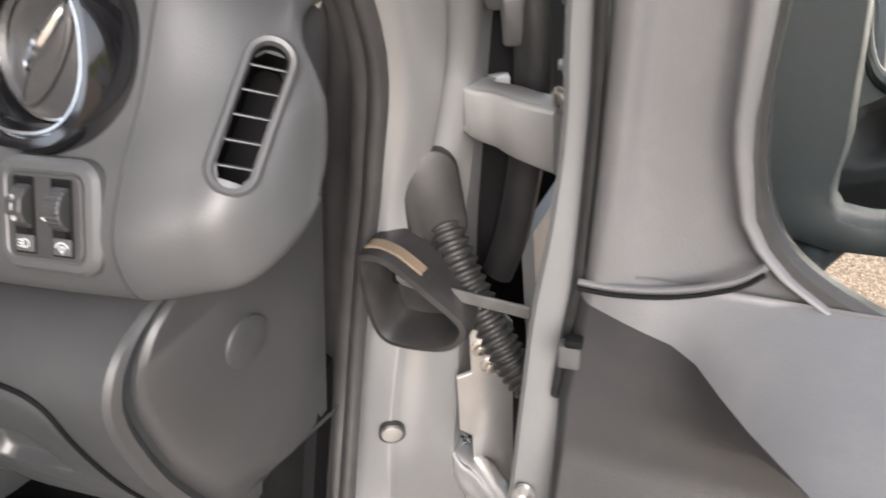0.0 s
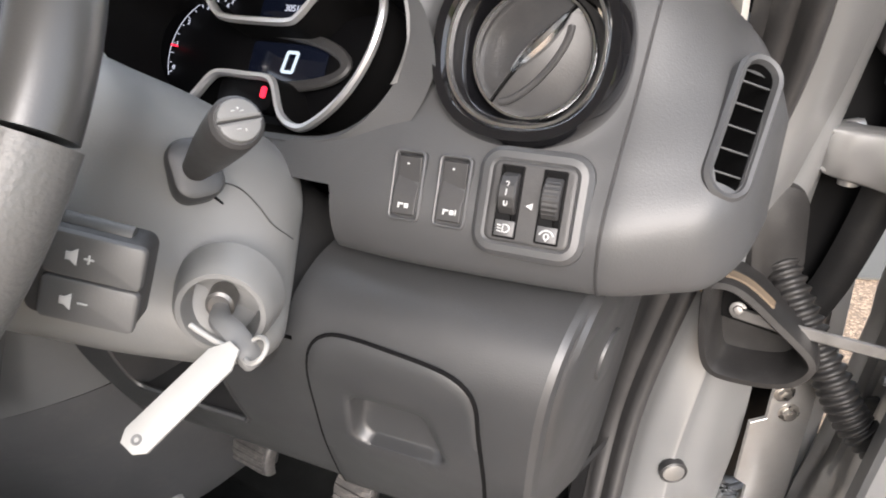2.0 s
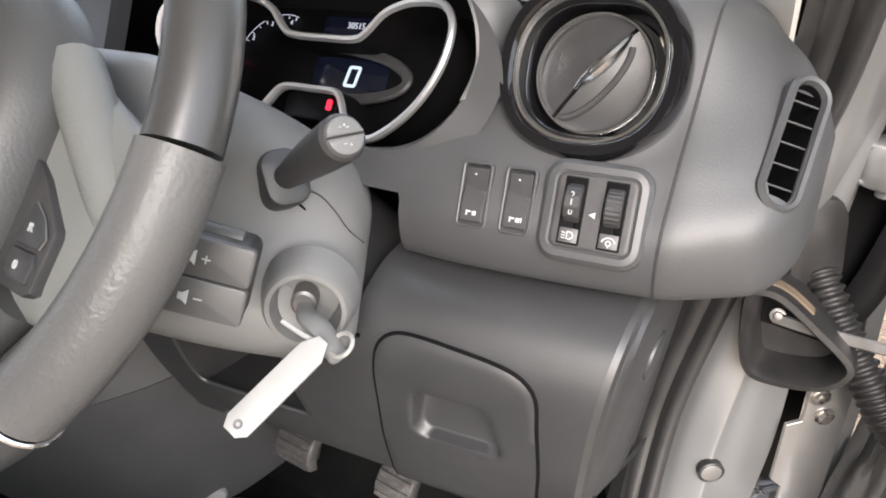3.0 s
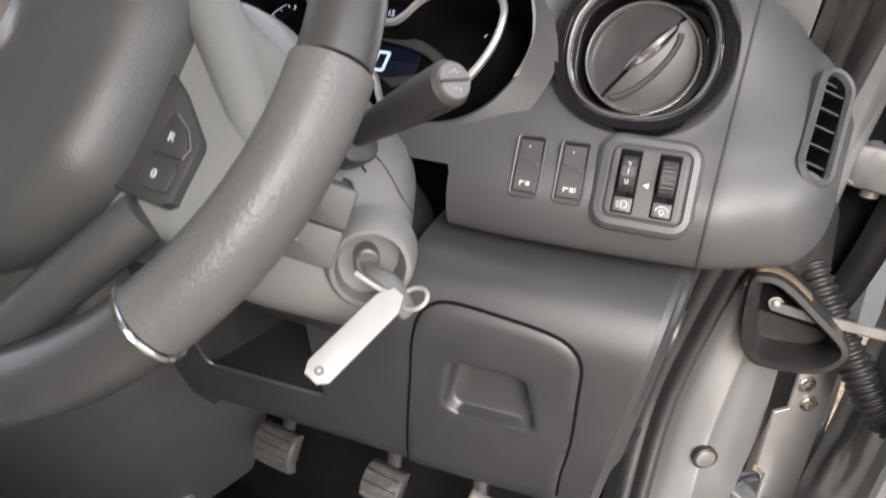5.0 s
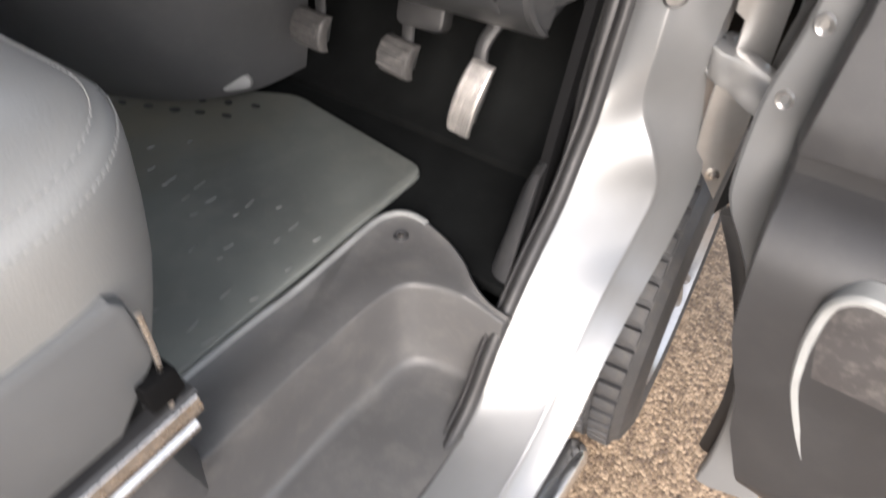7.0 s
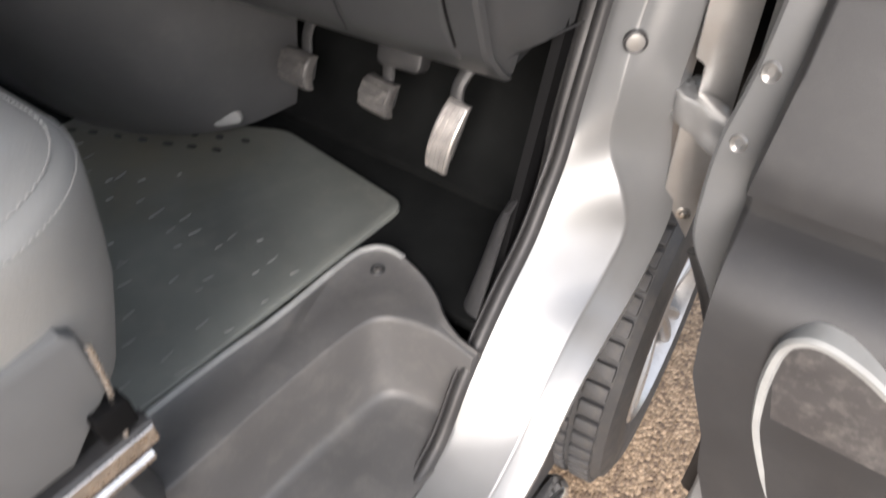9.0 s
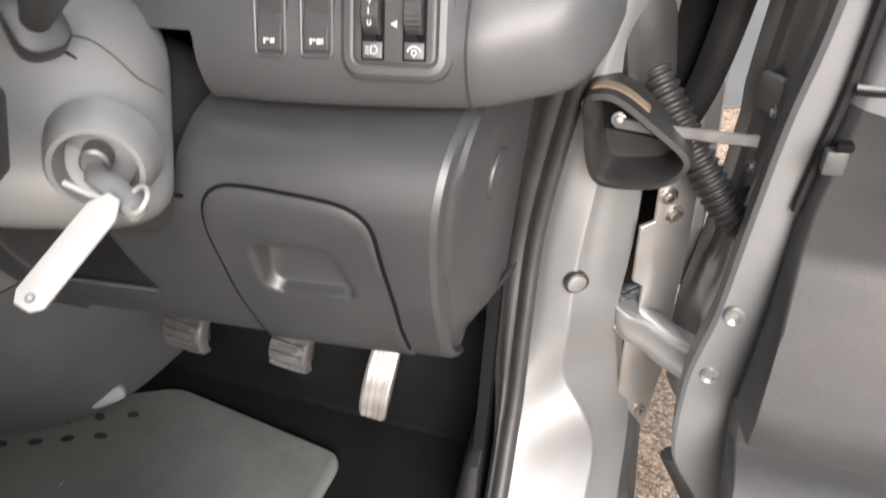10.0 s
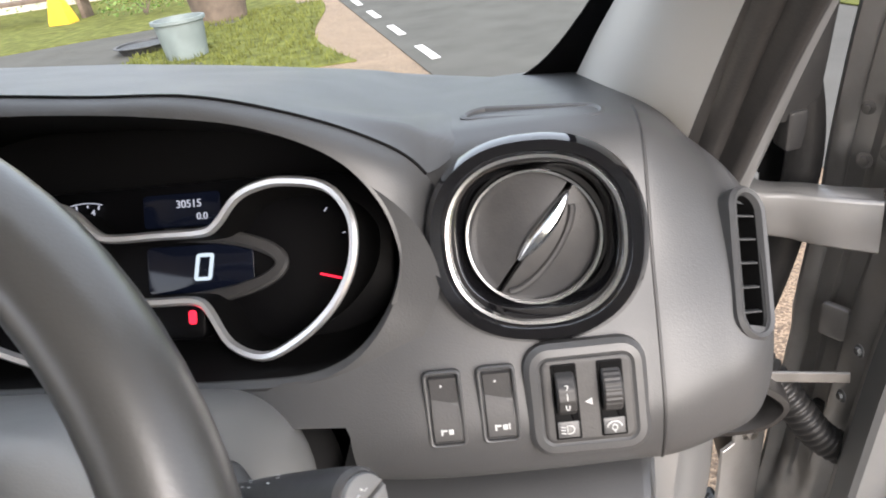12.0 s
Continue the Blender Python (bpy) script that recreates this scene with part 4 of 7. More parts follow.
def side_vent():
    o = rrect(0.0205, 0.083, 0.010, 6)
    fr = part("side_vent", bezel(o, [(0.004, -0.012), (0.005, 0.0005), (0.003, 0.003), (0.0005, 0.0022), (-0.0008, -0.0015)], SIDE), PLASTIC, dash, "narrow side demister vent")
    part("duct", bezel(o, [(-0.0007, -0.0012), (-0.0012, -0.012), (-0.0012, -0.045)], SIDE, False, True), BLACK, fr, "black duct behind the slats")
    for k in range(5):
        m = SIDE @ Matrix.Translation((0.0, -0.029 + 0.0145 * k, -0.0042)) @ Matrix.Rotation(radians(10), 4, "Z") @ Matrix.Rotation(radians(-66), 4, "X")
        part("slat", rbox(0.0205, 0.0042, 0.0012, 0.0006, 0.0005, m), PLASTIC, fr)


side_vent()


def rocker(u, label, warn):
    """A rocker switch in its rim; u metres from the panel's origin."""
    m = SWITCH @ Matrix.Translation((u, 0, 0))
    o = rrect(0.0172, 0.0400, 0.0016, 3)
    s = part("rocker_switch", bezel(o, [(0.0022, -0.003), (0.0022, 0.0008), (0.0012, 0.0016), (0.0003, 0.0012), (-0.0006, -0.0016)], m), PLASTIC, dash, label)
    bm = bmesh.new()
    w, h = 0.0078, 0.0186
    prof = [(-h, 0.0012), (-h + 0.001, 0.0022), (-0.004, 0.0022), (0.006, -0.0012), (h - 0.001, 0.0004), (h, -0.001)]
    ring = [[(-w, y, -0.004)] + [(-w, y, z - 0.0004), (-w + 0.0006, y, z), (w - 0.0006, y, z), (w, y, z - 0.0004)] + [(w, y, -0.004)] for y, z in prof]
    # diagonal facet: the right half steps down later than the left
    ring2 = []
    for row, (y, z) in zip(ring, prof):
        ring2.append([(x, yy + (0.0 if x < 0 else -0.004 * (abs(yy) < 0.012)), zz) for x, yy, zz in row])
    loft(ring2, False, bm=bm, m=m)
    part("key_top", bm, PLASTIC_DK, s, sharp=20)
    for k, (bx, by, bw, bh) in enumerate(((-0.003, -0.0125, 0.0012, 0.0036), (-0.0012, -0.0116, 0.0024, 0.0012), (0.0022, -0.0125, 0.0028, 0.003), (0.0046, -0.0122, 0.0009, 0.0036))[: 4 if warn else 3]):
        part("symbol", plate(rrect(bw, bh, 0.0004, 2), 0.0016, 0.0027, 0.0002, m @ Matrix.Translation((bx, by, 0))), INK, s)
    part("pilot_light", plate(oval(0.0007, 0.0007, 8), -0.001, 0.0012, 0.0003, m @ Matrix.Translation((-0.001, 0.0135, 0))), INK, s)


SWITCH = frm((-0.3915, 0.2185, 1.2640), (1, 0.10, 0), (0, 0.40, 0.92))
rocker(0.0, "small black parking sensor rocker switch", False)
rocker(0.0303, "small black traction control rocker switch", True)


def dimmer_panel():
    m = frm((-0.3125, 0.2272, 1.2625), (1, 0.12, -0.015), (0, 0.40, 0.92))
    o = rrect(0.0515, 0.0485, 0.006, 5)
    p = part("control_panel", bezel(o, [(0.0085, -0.004), (0.008, 0.0005), (0.005, 0.0035), (0.001, 0.0042), (0.0, 0.0034), (-0.0012, 0.0030)], m), PLASTIC, dash, "headlamp level and dimmer control panel")
    part("face_plate", bezel(o, [(-0.0004, 0.001), (-0.0010, 0.0042), (-0.0018, 0.0046), (-0.0035, 0.0046)], m, False, True), PLASTIC_DK, p, "black switch face plate")
    for k, u in enumerate((-0.0125, 0.0125)):
        mm = m @ Matrix.Translation((u, 0.0, 0.0046))
        slot = part("slot", bezel(rrect(0.0142, 0.0425, 0.001, 3), [(0, 0.0002), (-0.0012, 0.0006), (-0.0016, 0.0004)], mm, False, True), BLACK, p)
        wheel = bmesh.new()
        c = mm @ Matrix.Translation((0, 0.005, -0.004))
        rr = 0.0125
        loft([[(x, rr * s * (1.0 + 0.035 * (i % 4 < 2)) * math.cos(a), rr * s * (1.0 + 0.035 * (i % 4 < 2)) * math.sin(a)) for i, a in enumerate(steps(0.15, math.pi - 0.15, 46 if k else 22))] for x, s in ((-0.0052, 0.2), (-0.0052, 0.93), (-0.0042, 1.0), (0.0042, 1.0), (0.0052, 0.93), (0.0052, 0.2))], False, bm=wheel, m=c)
        part("thumbwheel", wheel, PLASTIC_DK, slot)
        part("symbol_plate", plate(rrect(0.0118, 0.0092, 0.0006, 2), 0.0004, 0.0012, 0.0003, mm @ Matrix.Translation((0, -0.0155, 0))), PLASTIC, slot)
        if k == 0:
            lamp = [(0.0004 + 0.0026 * math.cos(a), -0.0155 + 0.0023 * math.sin(a)) for a in steps(-1.57, 1.57, 10)] + [(-0.0008, -0.0132), (-0.0008, -0.0178)]
            part("symbol", tube([mm @ Vector((x, y, 0.0014)) for x, y in lamp + lamp[:1]], 0.0004, 6), INK, slot)
            rays = [((-0.0042, -0.0138 - 0.0017 * j), (-0.0018, -0.0142 - 0.0017 * j)) for j in range(3)]
        else:
            dialarc = [(0.0042 * math.cos(a), -0.0172 + 0.0042 * math.sin(a)) for a in steps(0.3, 2.84, 12)]
            part("symbol", tube([mm @ Vector((x, y, 0.0014)) for x, y in dialarc], 0.0005, 6), INK, slot)
            part("symbol", tube([mm @ Vector((0.0014 * math.cos(a), -0.0165 + 0.0016 * math.sin(a), 0.0014)) for a in steps(0, 2 * math.pi, 12)], 0.0004, 6), INK, slot)
            rays = [((0.0, -0.0192), (0.0, -0.0180))]
        for (xa, ya), (xb, yb) in rays:
            part("symbol", tube([mm @ Vector((xa, ya, 0.0014)), mm @ Vector((xb, yb, 0.0014))], 0.0004, 6), INK, slot)
        if k == 0:
            for t, yy in (("2", 0.0095), ("1", 0.0050), ("0", -0.0010)):
                z = math.sqrt(max(0, 0.0126 ** 2 - (yy - 0.005) ** 2)) - 0.004
                part("number", text_mesh(t, 0.0055, mm @ Matrix.Translation((0.0, yy, z + 0.0002))), INK, slot)
    tri = [(-0.0022, 0), (0.0018, -0.0020), (0.0018, 0.0020)]
    part("pointer", plate(tri, 0.0, 0.0004, 0.0001, m @ Matrix.Translation((0.0, -0.001, 0.0046))), INK, p)


dimmer_panel()


def demister_slot():
    m = frm((-0.332, 0.366, 1.3855), (1, -0.2, 0), (0.2, 1, -0.03))
    o = [(x, y + 0.0 - 6.0 * x * x) for x, y in rrect(0.086, 0.021, 0.0095, 6)]
    s = part("demister_slot", bezel(o, [(0.004, -0.004), (0.0035, 0.001), (0.001, 0.0016), (-0.001, 0.0008), (-0.0035, -0.003)], m, False, True), PLASTIC, dash, "curved demister slot in the dashboard top")

    inner = [(x, y - 0.001 - 6.0 * x * x) for x, y in rrect(0.066, 0.0115, 0.005, 6)]
    part("slot_mouth", plate(inner, -0.006, -0.0024, 0.0006, m), BLACK, s, "dark mouth of the slot")


demister_slot()

# ---- instrument binnacle ----
def binnacle():
    full = HALF + LEFT[::-1]
    o = [(p[0], p[1]) for p in spline(full, 5, closed=True)][::-1]
    LIP = [(1.25, 0.215), (1.283, 0.230), (1.32, 0.247), (1.36, 0.258), (1.43, 0.2735)]

    def ring(d, dy, top=0.0, deep=False):
        out = []
        for (x0, z0), (x, z) in zip(offset(o, 0), offset(o, d)):
            if d > 0:
                k = 0.02 + 1.18 * max(0.0, min(1.0, (1.385 - z0) / 0.05))
                x, z = x0 + (x - x0) * k, z0 + (z - z0) * k
                dy *= 0.25 + 0.75 * min(1.0, k)
            lift = max(0, (z - 1.33) / 0.1) * top
            if deep:
                # the lining's roof slopes down inwards, under the soft top
                z -= 0.3 * dy * max(0.0, min(1.0, (z0 - 1.37) / 0.03))
                low = max(0.0, min(1.0, (1.345 - z0) / 0.05))
                x, z = x0 + (x - x0) * (1 - 1.6 * low), z0 + (z - z0) * (1 - 2.6 * low)
            out.append((CX + x, lerp_table(LIP, z0)[0] + dy, z + lift))
        return out
    hood = part("binnacle_hood", loft([ring(0.020, 0.075), ring(0.020, 0.055), ring(0.018, 0.030), ring(0.013, 0.010), ring(0.006, 0.0), ring(0.001, 0.001), ring(-0.001, 0.006)], True), PLASTIC, dash, "grey instrument hood")
    # the brow between the opening and the seam of the soft top
    inner = spline([(x, lerp_table(LIP, z)[0], z) for x, z in BROW], 6)
    seam = spline(SEAM, 6)
    rows = []
    for i, (a, b) in enumerate(zip(inner, seam)):
        a, b = Vector(a), Vector(b)
        out = Vector((0.25, -0.9, 0.35)) * (min(0.004, 0.18 * (b - a).length) + 0.007 * max(0.0, 1 - i / 16))
        rows.append([a + Vector((0, 0.004, 0.0005)), a + Vector((0, 0.0002, 0.0))] + [Vector(p) for p in spline([a - Vector((0, 0.001, 0)), a.lerp(b, 0.25) + out * 0.8, a.lerp(b, 0.6) + out, b], 4)] + [b + Vector((0, 0.003, -0.004))])
    part("brow", loft(rows, closed=False), PLASTIC, hood, sharp=60)
    part("pad_gap", tube([Vector(p) + Vector((0, -0.0002, 0.0004)) for p in seam[18:]], 0.0010, 6), BLACK, hood)
    part("binnacle_lining", loft([ring(-0.0012, 0.005), ring(-0.006, 0.03, 0, True), ring(-0.012, 0.075, 0, True), ring(-0.014, 0.13, 0, True)], True, False, True), BLACK, dash, "black lining inside the instrument hood")


binnacle()


def cluster():
    m = frm((CX, 0.30, 1.32), (1, 0, 0), (0, 0.5, 0.866))
    base = part("instrument_panel", plate(rrect(0.31, 0.125, 0.05, 8), -0.045, -0.034, 0.002, m), DIAL, dash, "black instrument cluster behind a double-lobed chrome frame")
    right = [(0.0, 0.0222), (0.034, 0.0222), (0.046, 0.0275), (0.061, 0.0425), (0.078, 0.0485), (0.099, 0.0492), (0.130, 0.0420), (0.1465, 0.0240), (0.1475, 0.0020), (0.1395, -0.0165), (0.1235, -0.0340), (0.100, -0.0495), (0.076, -0.0583), (0.052, -0.0505), (0.037, -0.0290), (0.030, -0.0225), (0.020, -0.0205), (0.0, -0.0205)]

    def bow(bm):
        for v in bm.verts:
            if v.co.z > -0.02:
                v.co.z += 2.0 * v.co.x ** 2
        bm.transform(m)
        return bm

    full = right + [(-x, y) for x, y in right[-2:0:-1]]
    o = [(p[0], p[1]) for p in spline(full, 4, closed=True)][::-1]
    part("chrome_frame", bow(bezel(o, [(0.0040, -0.004), (0.0042, 0.0), (0.0024, 0.0026), (-0.0006, 0.0022), (-0.0020, -0.002)], Matrix.Identity(4))), FRAME, base, "satin chrome double-lobed frame")
    part("frame_wall", bow(bezel(o, [(-0.001, -0.001), (-0.003, -0.034)], Matrix.Identity(4))), BLACK, base)
    d = m @ Matrix.Translation((0, 0, -0.033))
    part("display", plate(rrect(0.082, 0.034, 0.004, 4), 0, 0.001, 0.0004, d @ Matrix.Translation((0.012, 0.0, 0))), DISPLAY, base, "dark blue digital display")
    part("speed_digit", bezel([(x + 0.16 * y, y) for x, y in rrect(0.0135, 0.0195, 0.0025, 4)], [(0, 0), (0, 0.0008), (-0.0026, 0.0008), (-0.0026, 0)], d @ Matrix.Translation((0.0155, 0.001, 0.0012))), LIT_WHITE, base, "lit white digital zero")
    part("trip_display", plate(rrect(0.060, 0.024, 0.003, 3), 0, 0.001, 0.0004, d @ Matrix.Translation((0.0, 0.043, 0))), DISPLAY, base)
    part("odometer", text_mesh("30515", 0.0080, d @ Matrix.Translation((0.006, 0.047, 0.0014))), LIT_DIM, base, "lit odometer digits")
    part("trip", text_mesh("0.0", 0.0072, d @ Matrix.Translation((0.016, 0.0375, 0.0014))), LIT_DIM, base)
    # grey arch behind the display
    arch = [m @ Matrix.Translation((0, 0, -0.03)) @ Vector((-0.018 + 0.094 * math.cos(a), 0.001 + 0.024 * math.sin(a), 0.002)) for a in steps(-1.5, 1.5, 24)]
    part("arch", ribbon(arch, m.to_3x3() @ Vector((0, 0.3, 1)), 0.006, 0.010), PLASTIC_DK, base)
    part("warning_lamp", plate(rrect(0.0055, 0.0095, 0.002, 3), 0, 0.001, 0.0003, m @ Matrix.Translation((0.020, -0.033, -0.005))), LIT_RED, base, "lit red warning lamp")
    part("lamp_strip", plate(rrect(0.058, 0.024, 0.006, 4), -0.02, -0.005, 0.002, m @ Matrix.Translation((0.0, -0.036, 0))), DIAL, base)
    # fuel gauge needle at the right, revolution counter at the left
    for (cx, cy, r, a0, a1, n, needle) in ((0.075, -0.002, 0.05, -0.85, 0.85, 5, -0.25), (-0.077, 0.001, 0.050, 1.35, 3.55, 13, 3.05)):
        for k in range(n):
            a = a0 + (a1 - a0) * k / (n - 1)
            mm = d @ Matrix.Translation((cx, cy, 0)) @ Matrix.Rotation(a, 4, "Z") @ Matrix.Translation((r, 0, 0))
            part("tick", plate(rrect(0.0035 if k % 2 == 0 else 0.002, 0.0006, 0.0002, 1), 0, 0.0012, 0.0002, mm), LIT_DIM, base)
        mm = d @ Matrix.Translation((cx, cy, 0.002)) @ Matrix.Rotation(needle, 4, "Z") @ Matrix.Translation((r * 0.72, 0, 0))
        part("needle", plate(rrect(0.016 if cx > 0 else 0.009, 0.0015, 0.0006, 2), 0, 0.0012, 0.0004, mm @ Matrix.Translation((0 if cx > 0 else 0.011, 0, 0))), LIT_RED, base, "lit red gauge needle")
    part("scale_line", tube([d @ Vector((-0.077 + 0.0525 * math.cos(a), 0.001 + 0.0525 * math.sin(a), 0.001)) for a in steps(1.3, 3.6, 30)], 0.0004, 6), LIT_DIM, base)
    for t, a in (("4", 1.42), ("3", 1.95), ("2", 2.5), ("1", 3.0), ("0", 3.5)):
        part("gauge_number", text_mesh(t, 0.0062, d @ Matrix.Translation((-0.077 + 0.0455 * math.cos(a), 0.001 + 0.0455 * math.sin(a), 0.0012))), LIT_DIM, base)


cluster()


def top_pad():
    """The long soft top of the dashboard, up to the glass."""
    seam = [(p[0], p[2]) for p in spline(SEAM[3:], 6)][::-1]
    hi = [(-2.0, 1.455), (-1.2, 1.460)] + seam + [(-0.382, 1.3725), (-0.36, 1.362), (-0.34, 1.356)]
    lo = [(-2.0, 1.40), (-1.2, 1.41), (-0.9, 1.414), (-0.75, 1.402), (-0.63, 1.388), (-0.53, 1.374), (-0.47, 1.365), (-0.42, 1.357), (-0.385, 1.352), (-0.34, 1.346)]
    END = [(0.285, 1.369), (0.294, 1.374), (0.305, 1.382), (0.318, 1.387), (0.37, 1.384), (0.58, 1.353), (0.62, 1.35)]
    end = [(p[0], p[1]) for p in spline(END, 5)]

    def f(x, y):
        if x > -0.394 and y < 0.6:
            y = 0.6 - (0.6 - y) * (1 - 0.22 * (x + 0.394) / 0.052)
        a, b = lerp_table(hi, x)[0], lerp_table(lo, x)[0]
        if y > 0.6:
            return (x, y, b - 0.35 * (y - 0.6) - 0.6 * (y - 0.6) ** 2)
        z = a + (b - a) * (y - 0.285) / 0.315
        w = max(0.0, min(1.0, (x + 0.49) / 0.10))
        w = w * w * (3 - 2 * w)
        over = lerp_table(end, y)[0] + (a - 1.369) * max(0.0, 1 - (y - 0.285) / 0.13) ** 2 - 0.12 * max(0.0, x + 0.392)
        return (x, y, z + (over - z) * w)

    xs = steps(-2.0, -0.9, 10) + steps(-0.88, -0.48, 32) + steps(-0.474, -0.342, 34)
    part("top_pad", sheet(f, xs, steps(0.285, 0.33, 10) + steps(0.338, 0.6, 18) + steps(0.62, 0.86, 8)), PLASTIC, dash, "long soft grey dashboard top", sharp=80)
    part("fascia", sheet(lambda x, z: (x, 0.19 + 0.45 * (z - 1.2), z), steps(-2.0, -0.77, 8), steps(1.0, 1.41, 6), 0.02), PLASTIC, dash)
    cheek_x = [(1.195, -0.262), (1.225, -0.225), (1.25, -0.204), (1.28, -0.199), (1.31, -0.208), (1.335, -0.226), (1.36, -0.232)]
    cheek_y = [(1.195, 0.335), (1.25, 0.318), (1.27, 0.328), (1.31, 0.338), (1.335, 0.345), (1.36, 0.35)]
    seal_x = [(1.195, -0.268), (1.33, -0.236), (1.36, -0.236)]

    def cheek(s, z):
        x0, y0, x1 = lerp_table(cheek_x, z)[0], lerp_table(cheek_y, z)[0], lerp_table(seal_x, z)[0]
        return (x0 + (x1 - x0) * s, y0 + (0.418 - y0) * s, z)
    part("end_cheek", sheet(cheek, steps(0, 1, 6), steps(1.195, 1.341, 15), -0.004), PLASTIC, dash, "grey dashboard cheek beside the door seal", sharp=60)
    part("corner_filler", sheet(lambda x, z: (x, 0.302 + 0.25 * (z - 1.34), z), steps(-0.411, -0.385, 4), steps(1.33, 1.372, 4)), PLASTIC, dash)
    # an added black sheet behind all, so that the gaps look shaded
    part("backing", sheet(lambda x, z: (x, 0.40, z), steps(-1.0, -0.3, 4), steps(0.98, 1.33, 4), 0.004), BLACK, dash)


top_pad()

# ---- lower dashboard ----
LOW = [(1.206, 0.262), (1.203, 0.246), (1.197, 0.222), (1.183, 0.199), (1.165, 0.187), (1.145, 0.183), (1.115, 0.187), (1.06, 0.202), (1.0, 0.227), (0.965, 0.244), (0.935, 0.270), (0.922, 0.286)]
LOW_FINE = [(p[0], p[1]) for p in spline(LOW, 6)]


def low_y(x, z):
    z = max(0.88, min(1.206, z))
    for a, b in zip(LOW_FINE, LOW_FINE[1:]):
        if b[0] <= z <= a[0]:
            s = (a[0] - z) / max(1e-6, a[0] - b[0])
            y = a[1] + (b[1] - a[1]) * s
            break
    else:
        y = 0.286 + (0.922 - z) * 1.1
    return y + 0.10 * (x + 0.38)


def low_map(x, z, d=0.0):
    e = 0.003
    p = Vector((x, low_y(x, z), z))
    tz = Vector((0, low_y(x, z + e) - low_y(x, z - e), 2 * e))
    tx = Vector((2 * e, low_y(x + e, z) - low_y(x - e, z), 0))
    n = tx.cross(tz).normalized()
    if n.y > 0:
        n = -n
    return p + n * d


def right_edge(z):
    return -0.32 + 0.039 * (z - 0.922) / 0.28


def lower_panel():
    def f(s, k):
        top = 1.206
        z0 = LOW_FINE[::-1][k][0] if k < len(LOW_FINE) else top
        x = -0.545 + s * (right_edge(z0) + 0.545)
        z = max(z0, 0.0)
        w = max(0.0, min(1.0, (1.0 - z) / 0.08))
        z = z + w * 0.035 * max(0, -0.32 - x)
        y = low_y(x, z0)
        return (x, y, z)

    hole = lambda c: (-0.434 < c.x < -0.354 and 1.052 < c.z < 1.124) or (c.z > 1.152 and c.x < -0.466)
    part("lower_panel", sheet(f, steps(0, 1, 44), list(range(len(LOW_FINE))), 0.0, hole), PLASTIC_LO, dash, "smooth grey lower dashboard panel", sharp=60)
    bottom = lambda x: 0.921 + 0.035 * max(0.0, -0.32 - x)
    # knee panel to the left, with the open tray above it
    def g(x, s):
        z = bottom(x) + (1.033 - bottom(x)) * s
        return (x, low_y(x, z - 0.035 * (-0.32 - x) * max(0.0, min(1.0, (1.0 - z) / 0.07))), z)
    part("knee_panel", sheet(g, steps(-0.715, -0.545, 14), steps(0, 1, 14)), PLASTIC_LO, dash, "dark lower knee panel", sharp=60)
    part("column_cover", sheet(lambda x, z: (x, low_y(x, z), z), steps(-0.715, -0.668, 4), steps(1.033, 1.19, 10)), PLASTIC_LO, dash, sharp=60)
    part("under_edge", sheet(lambda x, s: (x, low_y(x, 0.921) + 0.07 * s, bottom(x) + 0.012 * s), steps(-0.715, -0.322, 16), steps(0, 1, 4)), PLASTIC_DK, dash, "dark underside of the lower panel")
    part("knee_side", sheet(lambda s, z: (-0.715 - 0.02 * s, low_y(-0.715, z) + 0.2 * s, z), steps(0, 1, 4), steps(0.936, 1.19, 8)), PLASTIC_DK, dash)
    tray = bmesh.new()
    sheet(lambda x, s: (x, low_y(x, 1.033) + 0.14 * s, 1.033 + 0.002 * s), steps(-0.668, -0.545, 6), steps(0, 1, 4), -0.004, None, tray)
    sheet(lambda s, z: (-0.668 + 0.012 * s, low_y(-0.668, z) + 0.14 * s, z), steps(0, 1, 4), steps(1.033, 1.19, 8), 0.004, None, tray)
    sheet(lambda s, z: (-0.545 - 0.002 * s, low_y(-0.545, z) + 0.14 * s, z), steps(0, 1, 4), steps(1.033, 1.15, 6), 0.004, None, tray)
    sheet(lambda x, z: (x, low_y(x, 1.033) + 0.14, z), steps(-0.668, -0.545, 4), steps(1.033, 1.19, 4), 0.004, None, tray)
    part("tray", tray, PLASTIC_DK, dash, "open storage tray under the column")
    lip = [(-0.668, 1.16), (-0.668, 1.12), (-0.668, 1.07), (-0.667, 1.045), (-0.660, 1.035), (-0.645, 1.034), (-0.60, 1.033), (-0.547, 1.033)]
    part("tray_lip", tube([Vector((x, low_y(x, z) - 0.0005, z)) for x, z in [(p[0], p[1]) for p in spline(lip, 3)]], 0.0026, 8), PLASTIC_LO, dash)


lower_panel()


